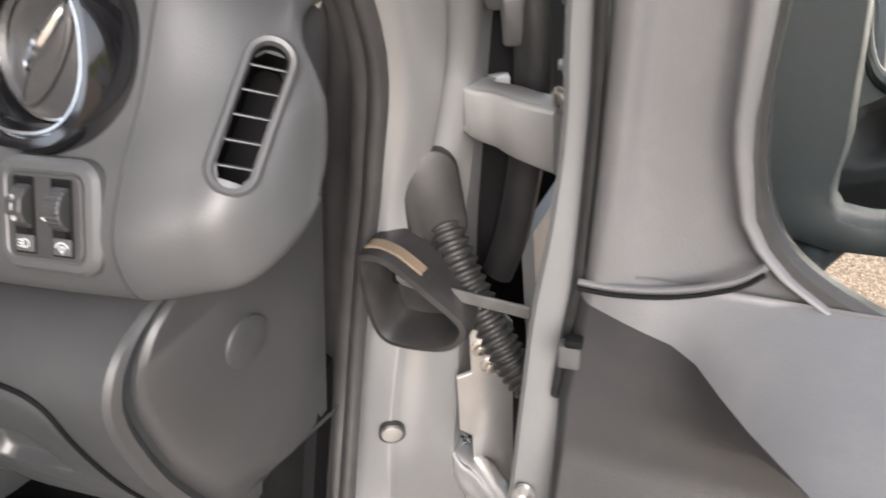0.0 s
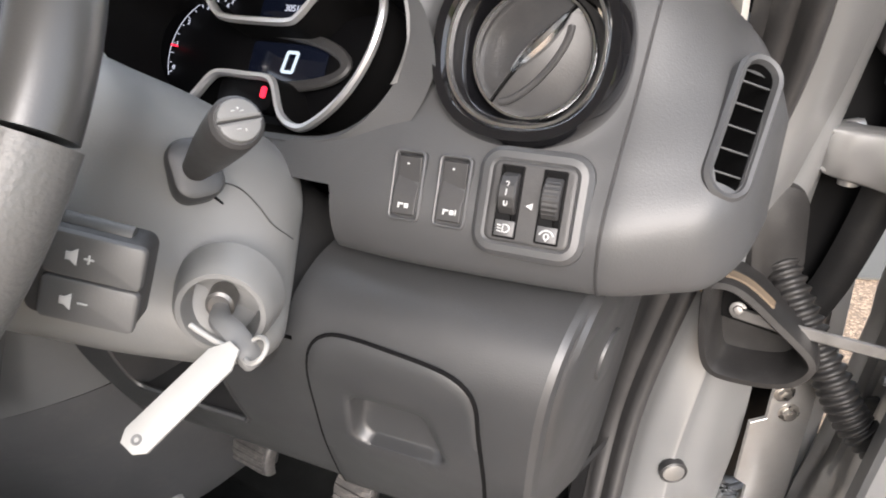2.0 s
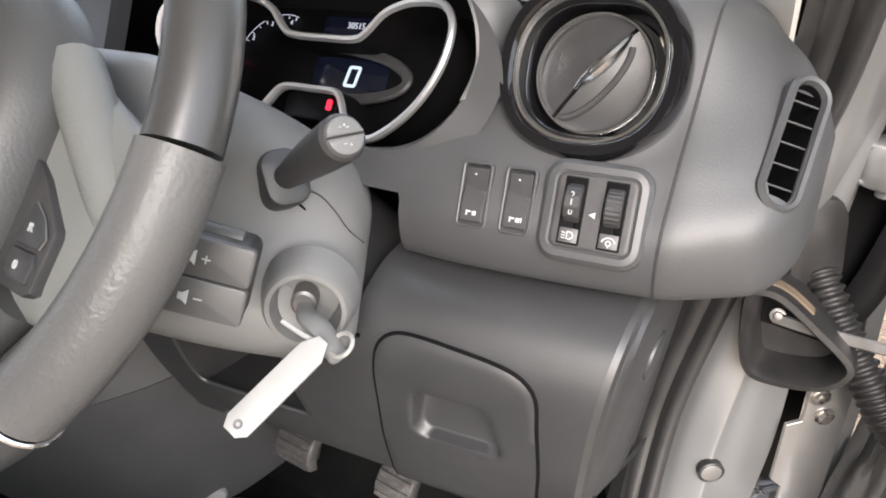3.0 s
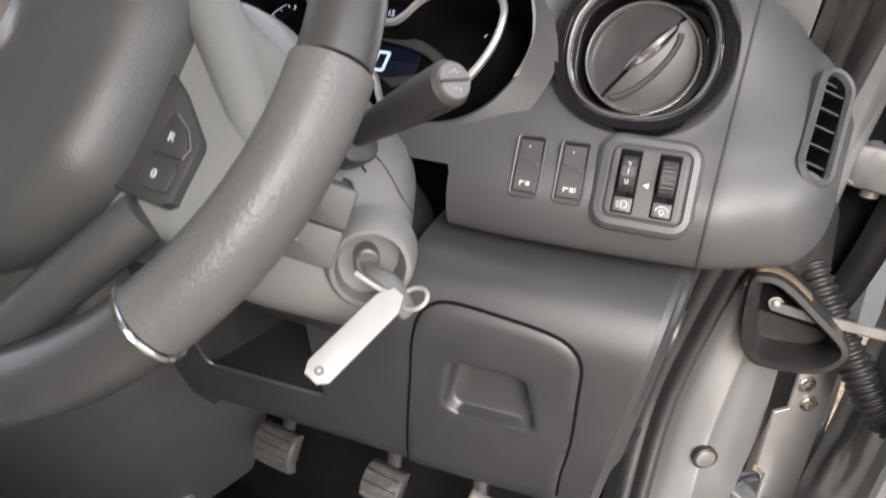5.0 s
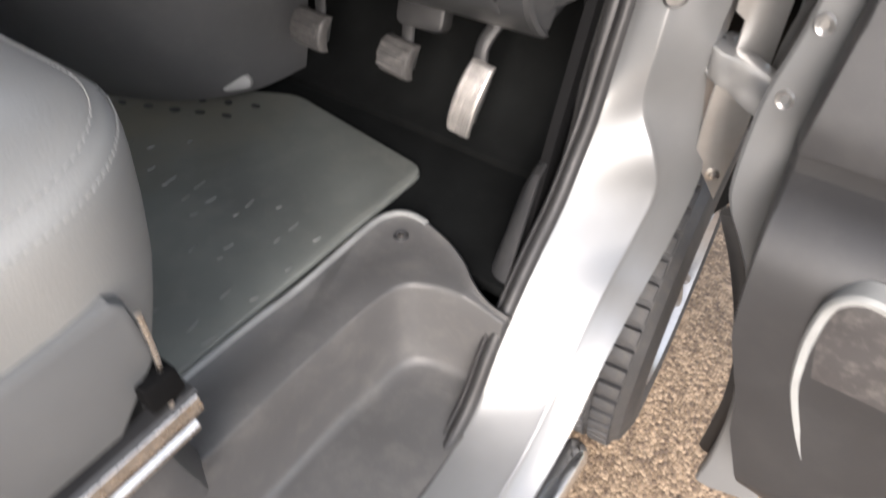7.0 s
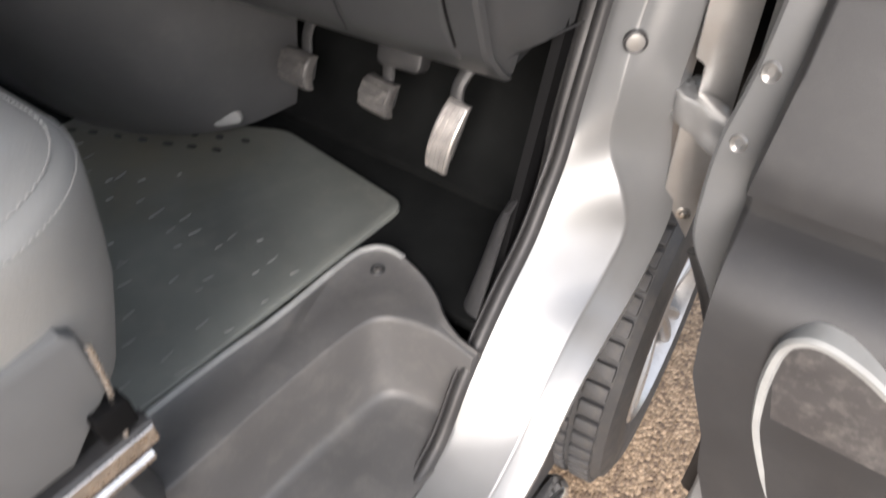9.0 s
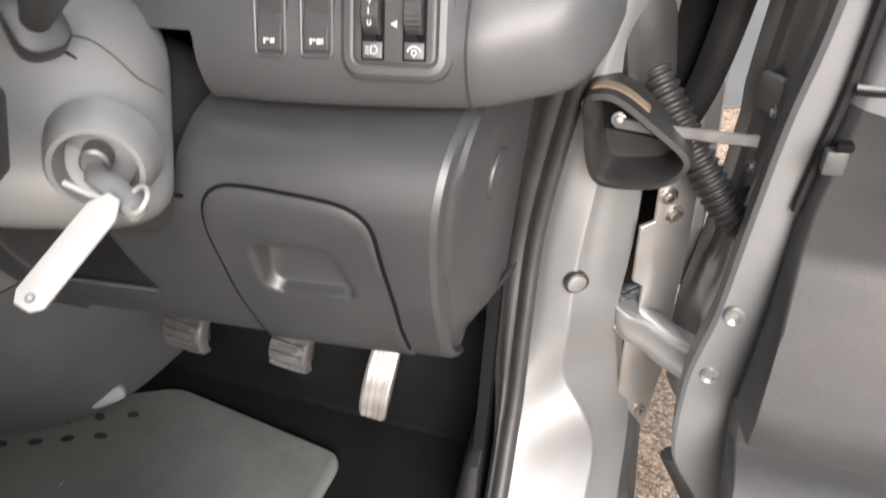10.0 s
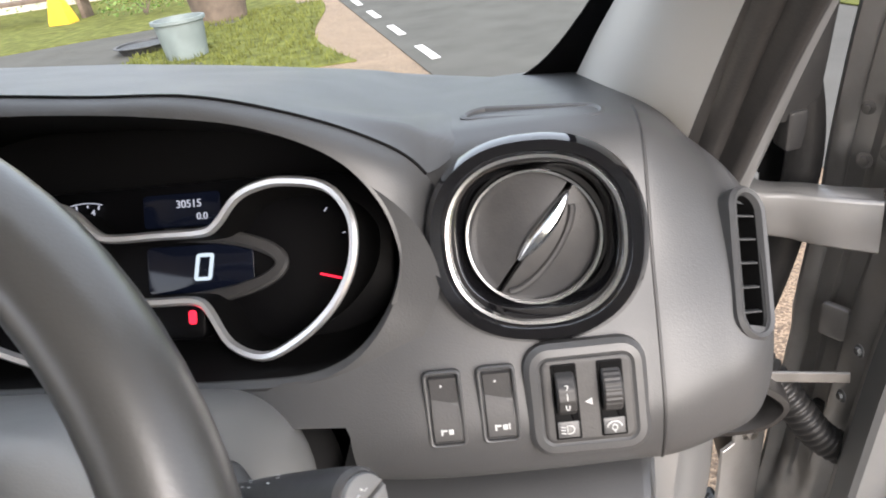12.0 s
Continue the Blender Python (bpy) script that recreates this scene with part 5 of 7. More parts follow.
def fuse_cover():
    outline = [(-0.479, 0.958), (-0.468, 1.02), (-0.4575, 1.08), (-0.4525, 1.128), (-0.4475, 1.151), (-0.437, 1.1615), (-0.42, 1.164), (-0.385, 1.1615), (-0.352, 1.1575), (-0.336, 1.151), (-0.328, 1.138), (-0.328, 1.11), (-0.330, 1.06), (-0.337, 1.01), (-0.341, 0.958)]
    c = Vector((-0.394, 1.089))
    dense = []
    outline = [(p[0], p[1]) for p in spline(outline, 6)]
    for a, b in zip(outline, outline[1:] + outline[:1]):
        n = 3 if a[1] > 0.96 or b[1] > 0.96 else 40
        for k in range(n):
            dense.append(Vector(a).lerp(Vector(b), k / n))
    rr = [(-0.394 + x, 1.089 + y) for x, y in rrect(0.067, 0.055, 0.011, 8)]
    rr = [Vector((x + (0.003 if y > 1.09 else -0.003) * (-0.394 - x) / 0.033, y)) for x, y in rr]
    rdense = []
    for a, b in zip(rr, rr[1:] + rr[:1]):
        for k in range(4):
            rdense.append(a.lerp(b, k / 4))

    def cast(poly, ang):
        best = min(poly, key=lambda p: abs((math.atan2(p.y - c.y, p.x - c.x) - ang + math.pi) % (2 * math.pi) - math.pi))
        return best

    N = 96
    angs = [2 * math.pi * k / N for k in range(N)]
    O = [cast(dense, a) for a in angs]
    R = [cast(rdense, a) for a in angs]
    rings = [[low_map(p.x, p.y, -0.003) for p in O], [low_map(p.x, p.y, 0.0018) for p in O]]
    for s in (0.02, 0.2, 0.4, 0.6, 0.8, 0.97):
        rings.append([low_map(*o.lerp(r, s), 0.0026) for o, r in zip(O, R)])
    rings.append([low_map(p.x, p.y, 0.0016) for p in R])
    for s, d in ((0.02, 0.0), (0.045, -0.006), (0.075, -0.015), (0.11, -0.0205), (0.17, -0.0225), (0.45, -0.0228), (0.75, -0.023)):
        rings.append([low_map(*r.lerp(c, s), d * (0.22 + 0.78 * max(0.0, min(1.0, (r.lerp(c, s).y - 1.058) / 0.055)))) for r in R])
    cover = part("fuse_cover", loft(rings, True, False, True), PLASTIC_LO, dash, "fuse box cover with a scooped pull", sharp=50)
    order = [p for p in O]
    start = max(i for i in range(N) if order[i].y <= 0.962)
    seq = [order[(start + 1 + i) % N] for i in range(N)]
    seq = [p for p in seq if p.y > 0.962]
    part("gap_line", tube([low_map(p.x, p.y, 0.0012) for p in seq], 0.0017, 6), BLACK, cover)


fuse_cover()


def side_trim():
    """The narrow trim from the lower panel's edge to the door rubber."""
    def f(k, z):
        xr = right_edge(z)
        yr = low_y(xr, z)
        e = (z - 0.92) / 0.29
        xs, ys = -0.300 + 0.035 * e, 0.405 + 0.012 * e
        pts = [(xr, yr), (xr + 0.0045, yr + 0.0025), (xr + 0.0065, yr + 0.009), (xr + 0.0005, yr + 0.016), (xr + 0.0005, yr + 0.021), (xr + 0.007, yr + 0.0225), (xr + 0.0105, yr + 0.027), (xr + (xs - xr) * 0.5 + 0.008, yr + (ys - yr) * 0.5), (xs, ys)]
        # the side face stops higher than the front lip
        return (*pts[k], z + (0.026 * (1.205 - z) / 0.284 if k > 4 else 0.0))
    part("side_trim", sheet(f, list(range(9)), steps(0.921, 1.205, 40)), PLASTIC_LO, dash, "narrow grey dashboard side trim", sharp=38)
    part("round_cap", plate(oval(0.021, 0.021, 40), -0.002, 0.0009, 0.0005, frm((-0.2755, 0.304, 1.122), (0.06, 1, 0.0), (0.13, 0, 1))), PLASTIC_LO, dash, "faint round blanking cap")
    part("side_foot", sheet(lambda s, t: (right_edge(0.925) + 0.004 + (0.025) * s, 0.29 + 0.11 * s + 0.02 * t, 0.9475), steps(0, 1, 4), (0, 1)), PLASTIC_DK, dash)


side_trim()


# ---- steering column and wheel ----
HUB = Vector((-0.594, 0.017, 1.343))
WHEEL = frm(HUB, (1, 0, 0), (0, 0.588, 0.809))
column = thing("steering_column", (-0.58, 0.15, 1.24), "grey plastic steering column shroud with ignition lock", "steering column")


def shroud():
    stations = [(-0.045, -0.10, 0.098, -0.072, 0.062), (-0.075, -0.11, 0.108, -0.080, 0.068), (-0.11, -0.118, 0.102, -0.086, 0.072), (-0.15, -0.122, 0.110, -0.086, 0.074), (-0.19, -0.122, 0.117, -0.082, 0.072), (-0.222, -0.121, 0.118, -0.079, 0.069), (-0.226, -0.117, 0.114, -0.076, 0.066)]
    fine = spline(stations, 4)

    def ring(s, lo, hi, shrink=0.0):
        n, u0, u1, v0, v1 = s
        w, h = (u1 - u0) - 2 * shrink, (v1 - v0) - 2 * shrink
        o = rrect(w, h, 0.050, 9, (u0 + u1) / 2, (v0 + v1) / 2)
        # the right flank swells round the ignition lock
        swell = lambda x, y: (0.030 * math.exp(-((n + 0.195) / 0.04) ** 2) - 0.026 * math.exp(-((n + 0.105) / 0.045) ** 2)) * math.exp(-((y + 0.052) / 0.055) ** 2) * (max(0.0, x) / 0.11) ** 2
        return [(x + swell(x, y), y - (0.020 * (max(0.0, x) / 0.12) ** 2 if y < 0 else 0.0), n) for x, y in o]

    body = loft([ring(s, 0, 0, 0.012) if i == 0 else ring(s, 0, 0, 0.004 if i == 1 else 0) for i, s in enumerate(fine)], True, True, False, None, WHEEL)
    part("shroud", body, SHROUD, column, sharp=50)
    core = [ring((n, u0, u1, v0, v1), 0, 0) for n, u0, u1, v0, v1 in ((-0.20, -0.112, 0.109, -0.072, 0.062), (-0.23, -0.112, 0.112, -0.085, 0.062), (-0.30, -0.112, 0.113, -0.09, 0.055))]
    part("column_core", loft(core, True, True, True, None, WHEEL), PLASTIC_DK, column, "dark inner column cover")
    parting = spline([(-0.4795, 0.150, 1.274), (-0.4788, 0.1640, 1.2659), (-0.4732, 0.1719, 1.2526), (-0.4669, 0.1768, 1.2382), (-0.4655, 0.1912, 1.2226)], 5)
    part("parting_line", tube(parting, 0.0005, 6), PLASTIC_LO, column)
    seam = [WHEEL @ Vector((lerp_table([(-0.27, 0.115), (-0.24, 0.119), (-0.19, 0.117), (-0.15, 0.110), (-0.11, 0.102)], n)[0] + 0.0006, 0.0 + 0.02 * math.sin((n + 0.19) * 20), n)) for n in steps(-0.222, -0.12, 12)]
    part("seam", tube(seam, 0.0009, 6), BLACK, column)


shroud()


def ignition():
    c = Vector((-0.453, 0.112, 1.211))
    ax = Vector((0.52, -0.80, 0.16)).normalized()
    m = frm(c, ax.cross(Vector((0, 0, 1))) * -1, (0, 0, 1))
    lock = part("ignition_lock", bezel(oval(0.0235, 0.0245, 40), [(0.009, -0.026), (0.006, -0.012), (0.0042, -0.004), (0.0018, 0.0), (-0.0012, 0.0), (-0.003, -0.006), (-0.004, -0.022)], m, False, True), SHROUD, column, "round ignition lock housing")
    part("lock_face", bezel(oval(0.0075, 0.0085, 24), [(0.001, -0.02), (0.0008, -0.008), (-0.001, -0.0065), (-0.004, -0.007)], m @ Matrix.Translation((-0.002, 0.001, 0)), False, True), DULL, lock)
    key = thing("ignition_key", c, "car key in the ignition with a white paper tag", "key")
    head = spline([m @ Vector(p) for p in ((-0.002, 0.001, -0.012), (0.002, 0.002, 0.008), (0.010, 0.000, 0.018), (0.017, -0.008, 0.024), (0.022, -0.018, 0.026))], 5)
    part("bow", tube(head, [0.004, 0.0045, 0.005, 0.0055, 0.006, 0.0065, 0.007, 0.0073, 0.0075, 0.0076, 0.0077, 0.0078, 0.0078, 0.0078, 0.0078, 0.0078, 0.0076, 0.0074, 0.007, 0.0065, 0.005], 12, True, None, 0.55), PLASTIC_GR, key, "grey worn key bow")
    rc = Vector((-0.416, 0.100, 1.206))
    rm = frm(rc, (0.9, -0.35, 0.25), (0.25, 0.6, 0.6))
    part("ring", tube([rm @ Vector((0.0105 * math.cos(a), 0.0075 * math.sin(a), 0)) for a in steps(0, 2 * math.pi, 30)], 0.0014, 8), WHITE, key, "white plastic tag loop")
    strap = spline([rc + Vector((-0.006, -0.008, 0.003)), Vector((-0.434, 0.090, 1.212)), Vector((-0.449, 0.088, 1.219))], 4)
    part("loop_end", tube(strap, 0.0016, 8), WHITE, key)
    a, b = Vector((-0.422, 0.092, 1.212)), Vector((-0.442, 0.033, 1.180))
    d = (b - a)
    tm = frm((a + b) / 2, d, Vector((0.75, -0.25, -0.6)))
    L = d.length
    o = [(-L / 2, -0.0035), (-L / 2 + 0.010, -0.0085), (L / 2 - 0.006, -0.0085), (L / 2, -0.005), (L / 2, 0.004), (L / 2 - 0.005, 0.0085), (-L / 2 + 0.010, 0.0085), (-L / 2, 0.0035)]
    part("tag", plate(o, -0.0012, 0.0012, 0.0006, tm), WHITE, key, "blank white key tag")
    for s in (-1, 1):
        part("eyelet", bezel(oval(0.0016, 0.0016, 14), [(0.0012, 0.0), (0.0006, 0.0004), (-0.0004, 0.0), (-0.0008, -0.0004)], tm @ Matrix.Translation((L / 2 - 0.006, 0, s * 0.0012)), False, True), PLASTIC_GR, key)


ignition()


def stalk():
    a, b = Vector((-0.478, 0.135, 1.288)), Vector((-0.399, 0.096, 1.334))
    d = (b - a).normalized()
    base = part("wiper_stalk", tube([a - d * 0.02, a + d * 0.004, a + d * 0.012, a + d * 0.03, a + d * 0.05, a + d * 0.07, a + d * 0.09, b - d * 0.002, b], [0.0078, 0.0078, 0.0085, 0.0099, 0.0111, 0.0119, 0.0123, 0.0121, 0.0105], 24), PLASTIC_DK, column, "black wiper stalk")
    n = frm(b, d.cross(Vector((0, 0, 1))), d.cross(Vector((0, 0, 1))).cross(d))
    if (n.to_3x3() @ Vector((0, 0, 1))).dot(d) < 0:
        n = frm(b, -(d.cross(Vector((0, 0, 1)))), d.cross(Vector((0, 0, 1))).cross(d))
    for s in (-1, 1):
        half = [(0.0097 * math.cos(t), s * 0.0004 + s * 0.0093 * math.sin(t)) for t in steps(0, math.pi, 14)]
        if s < 0:
            half = half[::-1]
        part("end_button", plate(half, -0.003, 0.003, 0.0012, n), PLASTIC_GR, base, "pale split end button")
    for x, y, w, h in ((-0.002, 0.0042, 0.0016, 0.0005), (0.0004, 0.005, 0.0008, 0.0012), (0.0018, 0.0037, 0.0018, 0.0004), (-0.0015, -0.004, 0.002, 0.0005), (0.0014, -0.0048, 0.0006, 0.0014)):
        part("symbol", plate(rrect(w, h, 0.0003, 2), 0.002, 0.0036, 0.0002, n @ Matrix.Translation((x, y, 0))), INK, base)
    up = Vector((0, 0, 1)) - d * d.z
    up.normalize()
    out = d.cross(up)
    for along, turn in ((0.022, 0.5), (0.026, 0.75), (0.022, 1.0), (0.030, 1.1), (0.046, 0.5), (0.050, 0.75), (0.046, 1.0)):
        n2 = up * math.cos(turn - 0.9) + out * math.sin(turn - 0.9)
        r = lerp_table([(0.004, 0.0078), (0.012, 0.0085), (0.03, 0.0099), (0.05, 0.0111), (0.07, 0.0119)], along)[0]
        part("symbol", plate(rrect(0.0024, 0.0007, 0.0003, 2), -0.0004, 0.0002, 0.0001, frm(a + d * along + n2 * r, d, n2.cross(d))), INK, base)
    part("stalk_socket", rbox(0.029, 0.036, 0.028, 0.011, 0.004, frm(a - d * 0.013, d.cross(Vector((0, 0, 1))), d.cross(Vector((0, 0, 1))).cross(d))), PLASTIC_LO, column, "dark grey stalk socket")
    # paddle for the audio controls
    m = frm((-0.463, 0.053, 1.2655), (0.80, 0.50, -0.32), (0.18, 0.25, 0.95))
    pad = part("audio_control", rbox(0.050, 0.046, 0.022, 0.006, 0.003, m), PLASTIC_DK, column, "black audio control paddle behind the wheel")
    part("red_mark", plate(oval(0.0014, 0.0014, 10), 0, 0.0006, 0.0002, m @ Matrix.Translation((-0.0225, 0.017, 0.0112))), RED_DOT, pad, "small red mark")
    part("roller", tube([m @ Vector((x, 0.0225, 0.002)) for x in steps(-0.014, 0.016, 8)], 0.0045, 12), PADDLE, pad, "grey thumb roller")
    for k, s in enumerate((1, -1)):
        mm = m @ Matrix.Translation((0.002, s * 0.0112, 0.011))
        btn = part("button", plate(rrect(0.043, 0.0218, 0.003, 4, 0.002), -0.001, 0.003, 0.0015, mm), PADDLE, pad)
        sp = [(-0.004, -0.002), (-0.002, -0.002), (0.001, -0.0042), (0.001, 0.0042), (-0.002, 0.002), (-0.004, 0.002)]
        part("symbol", plate(sp, 0.0025, 0.0034, 0.0001, mm @ Matrix.Translation((-0.006, 0, 0))), INK, btn)
        part("symbol", plate(rrect(0.0045, 0.0009, 0.0003, 1), 0.0025, 0.0034, 0.0001, mm @ Matrix.Translation((0.0, 0, 0))), INK, btn)
        if s > 0:
            part("symbol", plate(rrect(0.0009, 0.0045, 0.0003, 1), 0.0025, 0.0035, 0.0001, mm), INK, btn)


stalk()


def steering_wheel():
    t = thing("steering_wheel", HUB, "grey leather-wrapped three-spoke steering wheel", "steering wheel")
    R = 0.1725
    RIM = frm((-0.590, 0.0145, 1.342), (1, 0, 0), (0, 0.572, 0.820))

    def arc(a0, a1, r, name, mat, label=""):
        pts = [RIM @ Vector((R * math.cos(a), R * math.sin(a), 0)) for a in steps(radians(a0), radians(a1), max(6, int(abs(a1 - a0) / 4)))]
        part(name, tube(pts, r, 18, True, None, 1.0, RIM.to_3x3() @ Vector((0, 0, 1))), mat, t, label)

    arc(2, 178, 0.0162, "rim_top", SMOOTH_RIM, "smooth black upper rim")
    arc(1.5, -40, 0.0180, "grip", LEATHER, "grained grey leather grip")
    arc(178.5, 220, 0.0180, "grip", LEATHER, "grained grey leather grip")
    arc(-41, -139, 0.0172, "rim_bottom", SMOOTH_RIM, "smooth dark lower rim")
    for a in (-40.5, -139.5):
        c = radians(a)
        pts = [RIM @ (Vector((R * math.cos(c), R * math.sin(c), 0)) + Vector((math.cos(c), math.sin(c), 0)) * (0.0182 * math.cos(q)) + Vector((0, 0, 1)) * (0.0182 * math.sin(q))) for q in steps(0, 2 * math.pi, 28)]
        part("bright_clip", tube(pts, 0.0013, 8, False), CHROME, t, "bright trim line on the rim")
    # spokes
    for s in (1, -1):
        bm = bmesh.new()
        rings = []
        for q in steps(0, 1, 10):
            u = 0.055 + 0.110 * q
            hi, lo = 0.055 - 0.055 * q, -0.078 - 0.008 * q
            if q > 0.7:
                lo = max(lo, -math.sqrt(max(1e-4, 0.168 ** 2 - u * u)))
            n = 0.0195 - 0.010 * q - 0.003 * math.sin(math.pi * q)
            th = 0.022
            row = []
            for k in range(16):
                a = 2 * math.pi * k / 16
                cv, sv = math.cos(a), math.sin(a)
                row.append((s * u, (hi + lo) / 2 + (hi - lo) / 2 * math.copysign(abs(cv) ** 0.5, cv), n - th / 2 + th / 2 * math.copysign(abs(sv) ** 0.6, sv)))
            rings.append(row)
        loft(rings, True, True, True, bm, WHEEL)
        part("spoke", bm, HUB_SKIN, t, sharp=50)
        # dark side panel with two buttons
        def side(pts):
            pts = [(s * (x - 0.003), y) for x, y in pts]
            area = sum(p[0] * q[1] - p[1] * q[0] for p, q in zip(pts, pts[1:] + pts[:1]))
            return pts if area > 0 else pts[::-1]

        m = WHEEL @ Matrix.Translation((0, 0, 0.0135))
        pod = part("button_pod", plate(side([(0.107, -0.0095), (0.1015, -0.0647), (0.106, -0.0685), (0.135, -0.0712), (0.1395, -0.0690), (0.1425, -0.045), (0.1415, -0.0415), (0.1237, -0.0224)]), -0.010, 0.001, 0.0012, m), PLASTIC_DK, t, "black cruise control panel on the spoke")
        upper = [(0.1268, -0.0335), (0.1252, -0.0345), (0.1218, -0.0495), (0.1226, -0.0508), (0.1362, -0.0516), (0.1375, -0.0508), (0.1396, -0.0470), (0.1352, -0.0393)]
        lower = [(0.1222, -0.0525), (0.1205, -0.0585), (0.1212, -0.0628), (0.1246, -0.0655), (0.1355, -0.0663), (0.1370, -0.0655), (0.1384, -0.0570), (0.1362, -0.0533)]
        for o, tx, at in ((upper, "R", (0.1300, -0.0437)), (lower, "0", (0.1285, -0.0597))):
            b = part("button", plate(side(o), -0.001, 0.0030, 0.0010, m), PLASTIC_LO, pod)
            part("letter", text_mesh(tx, 0.0055, m @ Matrix.Translation((s * (at[0] - 0.003), at[1], 0.0033))), INK, b)
        edge = [(s * (x - 0.003), y) for x, y in ((0.1268, -0.0330), (0.1354, -0.0390), (0.1401, -0.0466), (0.1378, -0.0512))]
        part("bright_edge", tube([m @ Vector((x, y, 0.0018)) for x, y in edge], 0.0005, 6), DULL, pod)
        ridge = spline([(s * 0.100, 0.030, 0.007), (s * 0.120, 0.010, 0.006), (s * 0.138, -0.010, 0.003), (s * 0.152, -0.026, 0.0), (s * 0.166, -0.040, -0.003)], 4)
        part("spoke_ridge", tube([WHEEL @ Vector(p) for p in ridge], 0.0125, 16), HUB_SKIN, t)
    # lower spokes and airbag cover
    for s in (1, -1):
        pts = [WHEEL @ Vector((s * x, y, z)) for x, y, z in spline([(0.120, -0.074, 0.006), (0.100, -0.098, 0.005), (0.079, -0.121, 0.001), (0.061, -0.142, -0.003), (0.048, -0.162, -0.006)], 4)]
        part("lower_spoke", tube(pts, 0.0115, 16), HUB_DK, t)
    half = [(0.0, 0.076), (0.06, 0.070), (0.096, 0.048), (0.111, 0.015), (0.1125, -0.013), (0.1120, -0.039), (0.108, -0.0655), (0.096, -0.083), (0.070, -0.108), (0.036, -0.122), (0.0, -0.126)]
    o = [(p[0], p[1]) for p in spline(half + [(-x, y) for x, y in half[-2:0:-1]], 5, closed=True)][::-1]
    part("airbag_cover", bezel(o, [(-0.002, 0.0), (0.0, 0.012), (-0.003, 0.022), (-0.008, 0.0295), (-0.014, 0.034), (-0.021, 0.037)], WHEEL, False, True), HUB_DK, t, "padded dark grey airbag cover", sharp=60)
    em = WHEEL @ Matrix.Translation((0, -0.012, 0.0385))
    part("emblem", bezel(oval(0.040, 0.036, 36), [(0.001, -0.006), (0.0, 0.002), (-0.003, 0.004), (-0.007, 0.003), (-0.008, 0.0)], em, False, True), CHROME, t, "plain round chrome emblem")
    part("hub_back", tube([WHEEL @ Vector((0, 0, 0.01)), WHEEL @ Vector((0, 0, -0.05))], 0.055, 24), PLASTIC_DK, t)


steering_wheel()


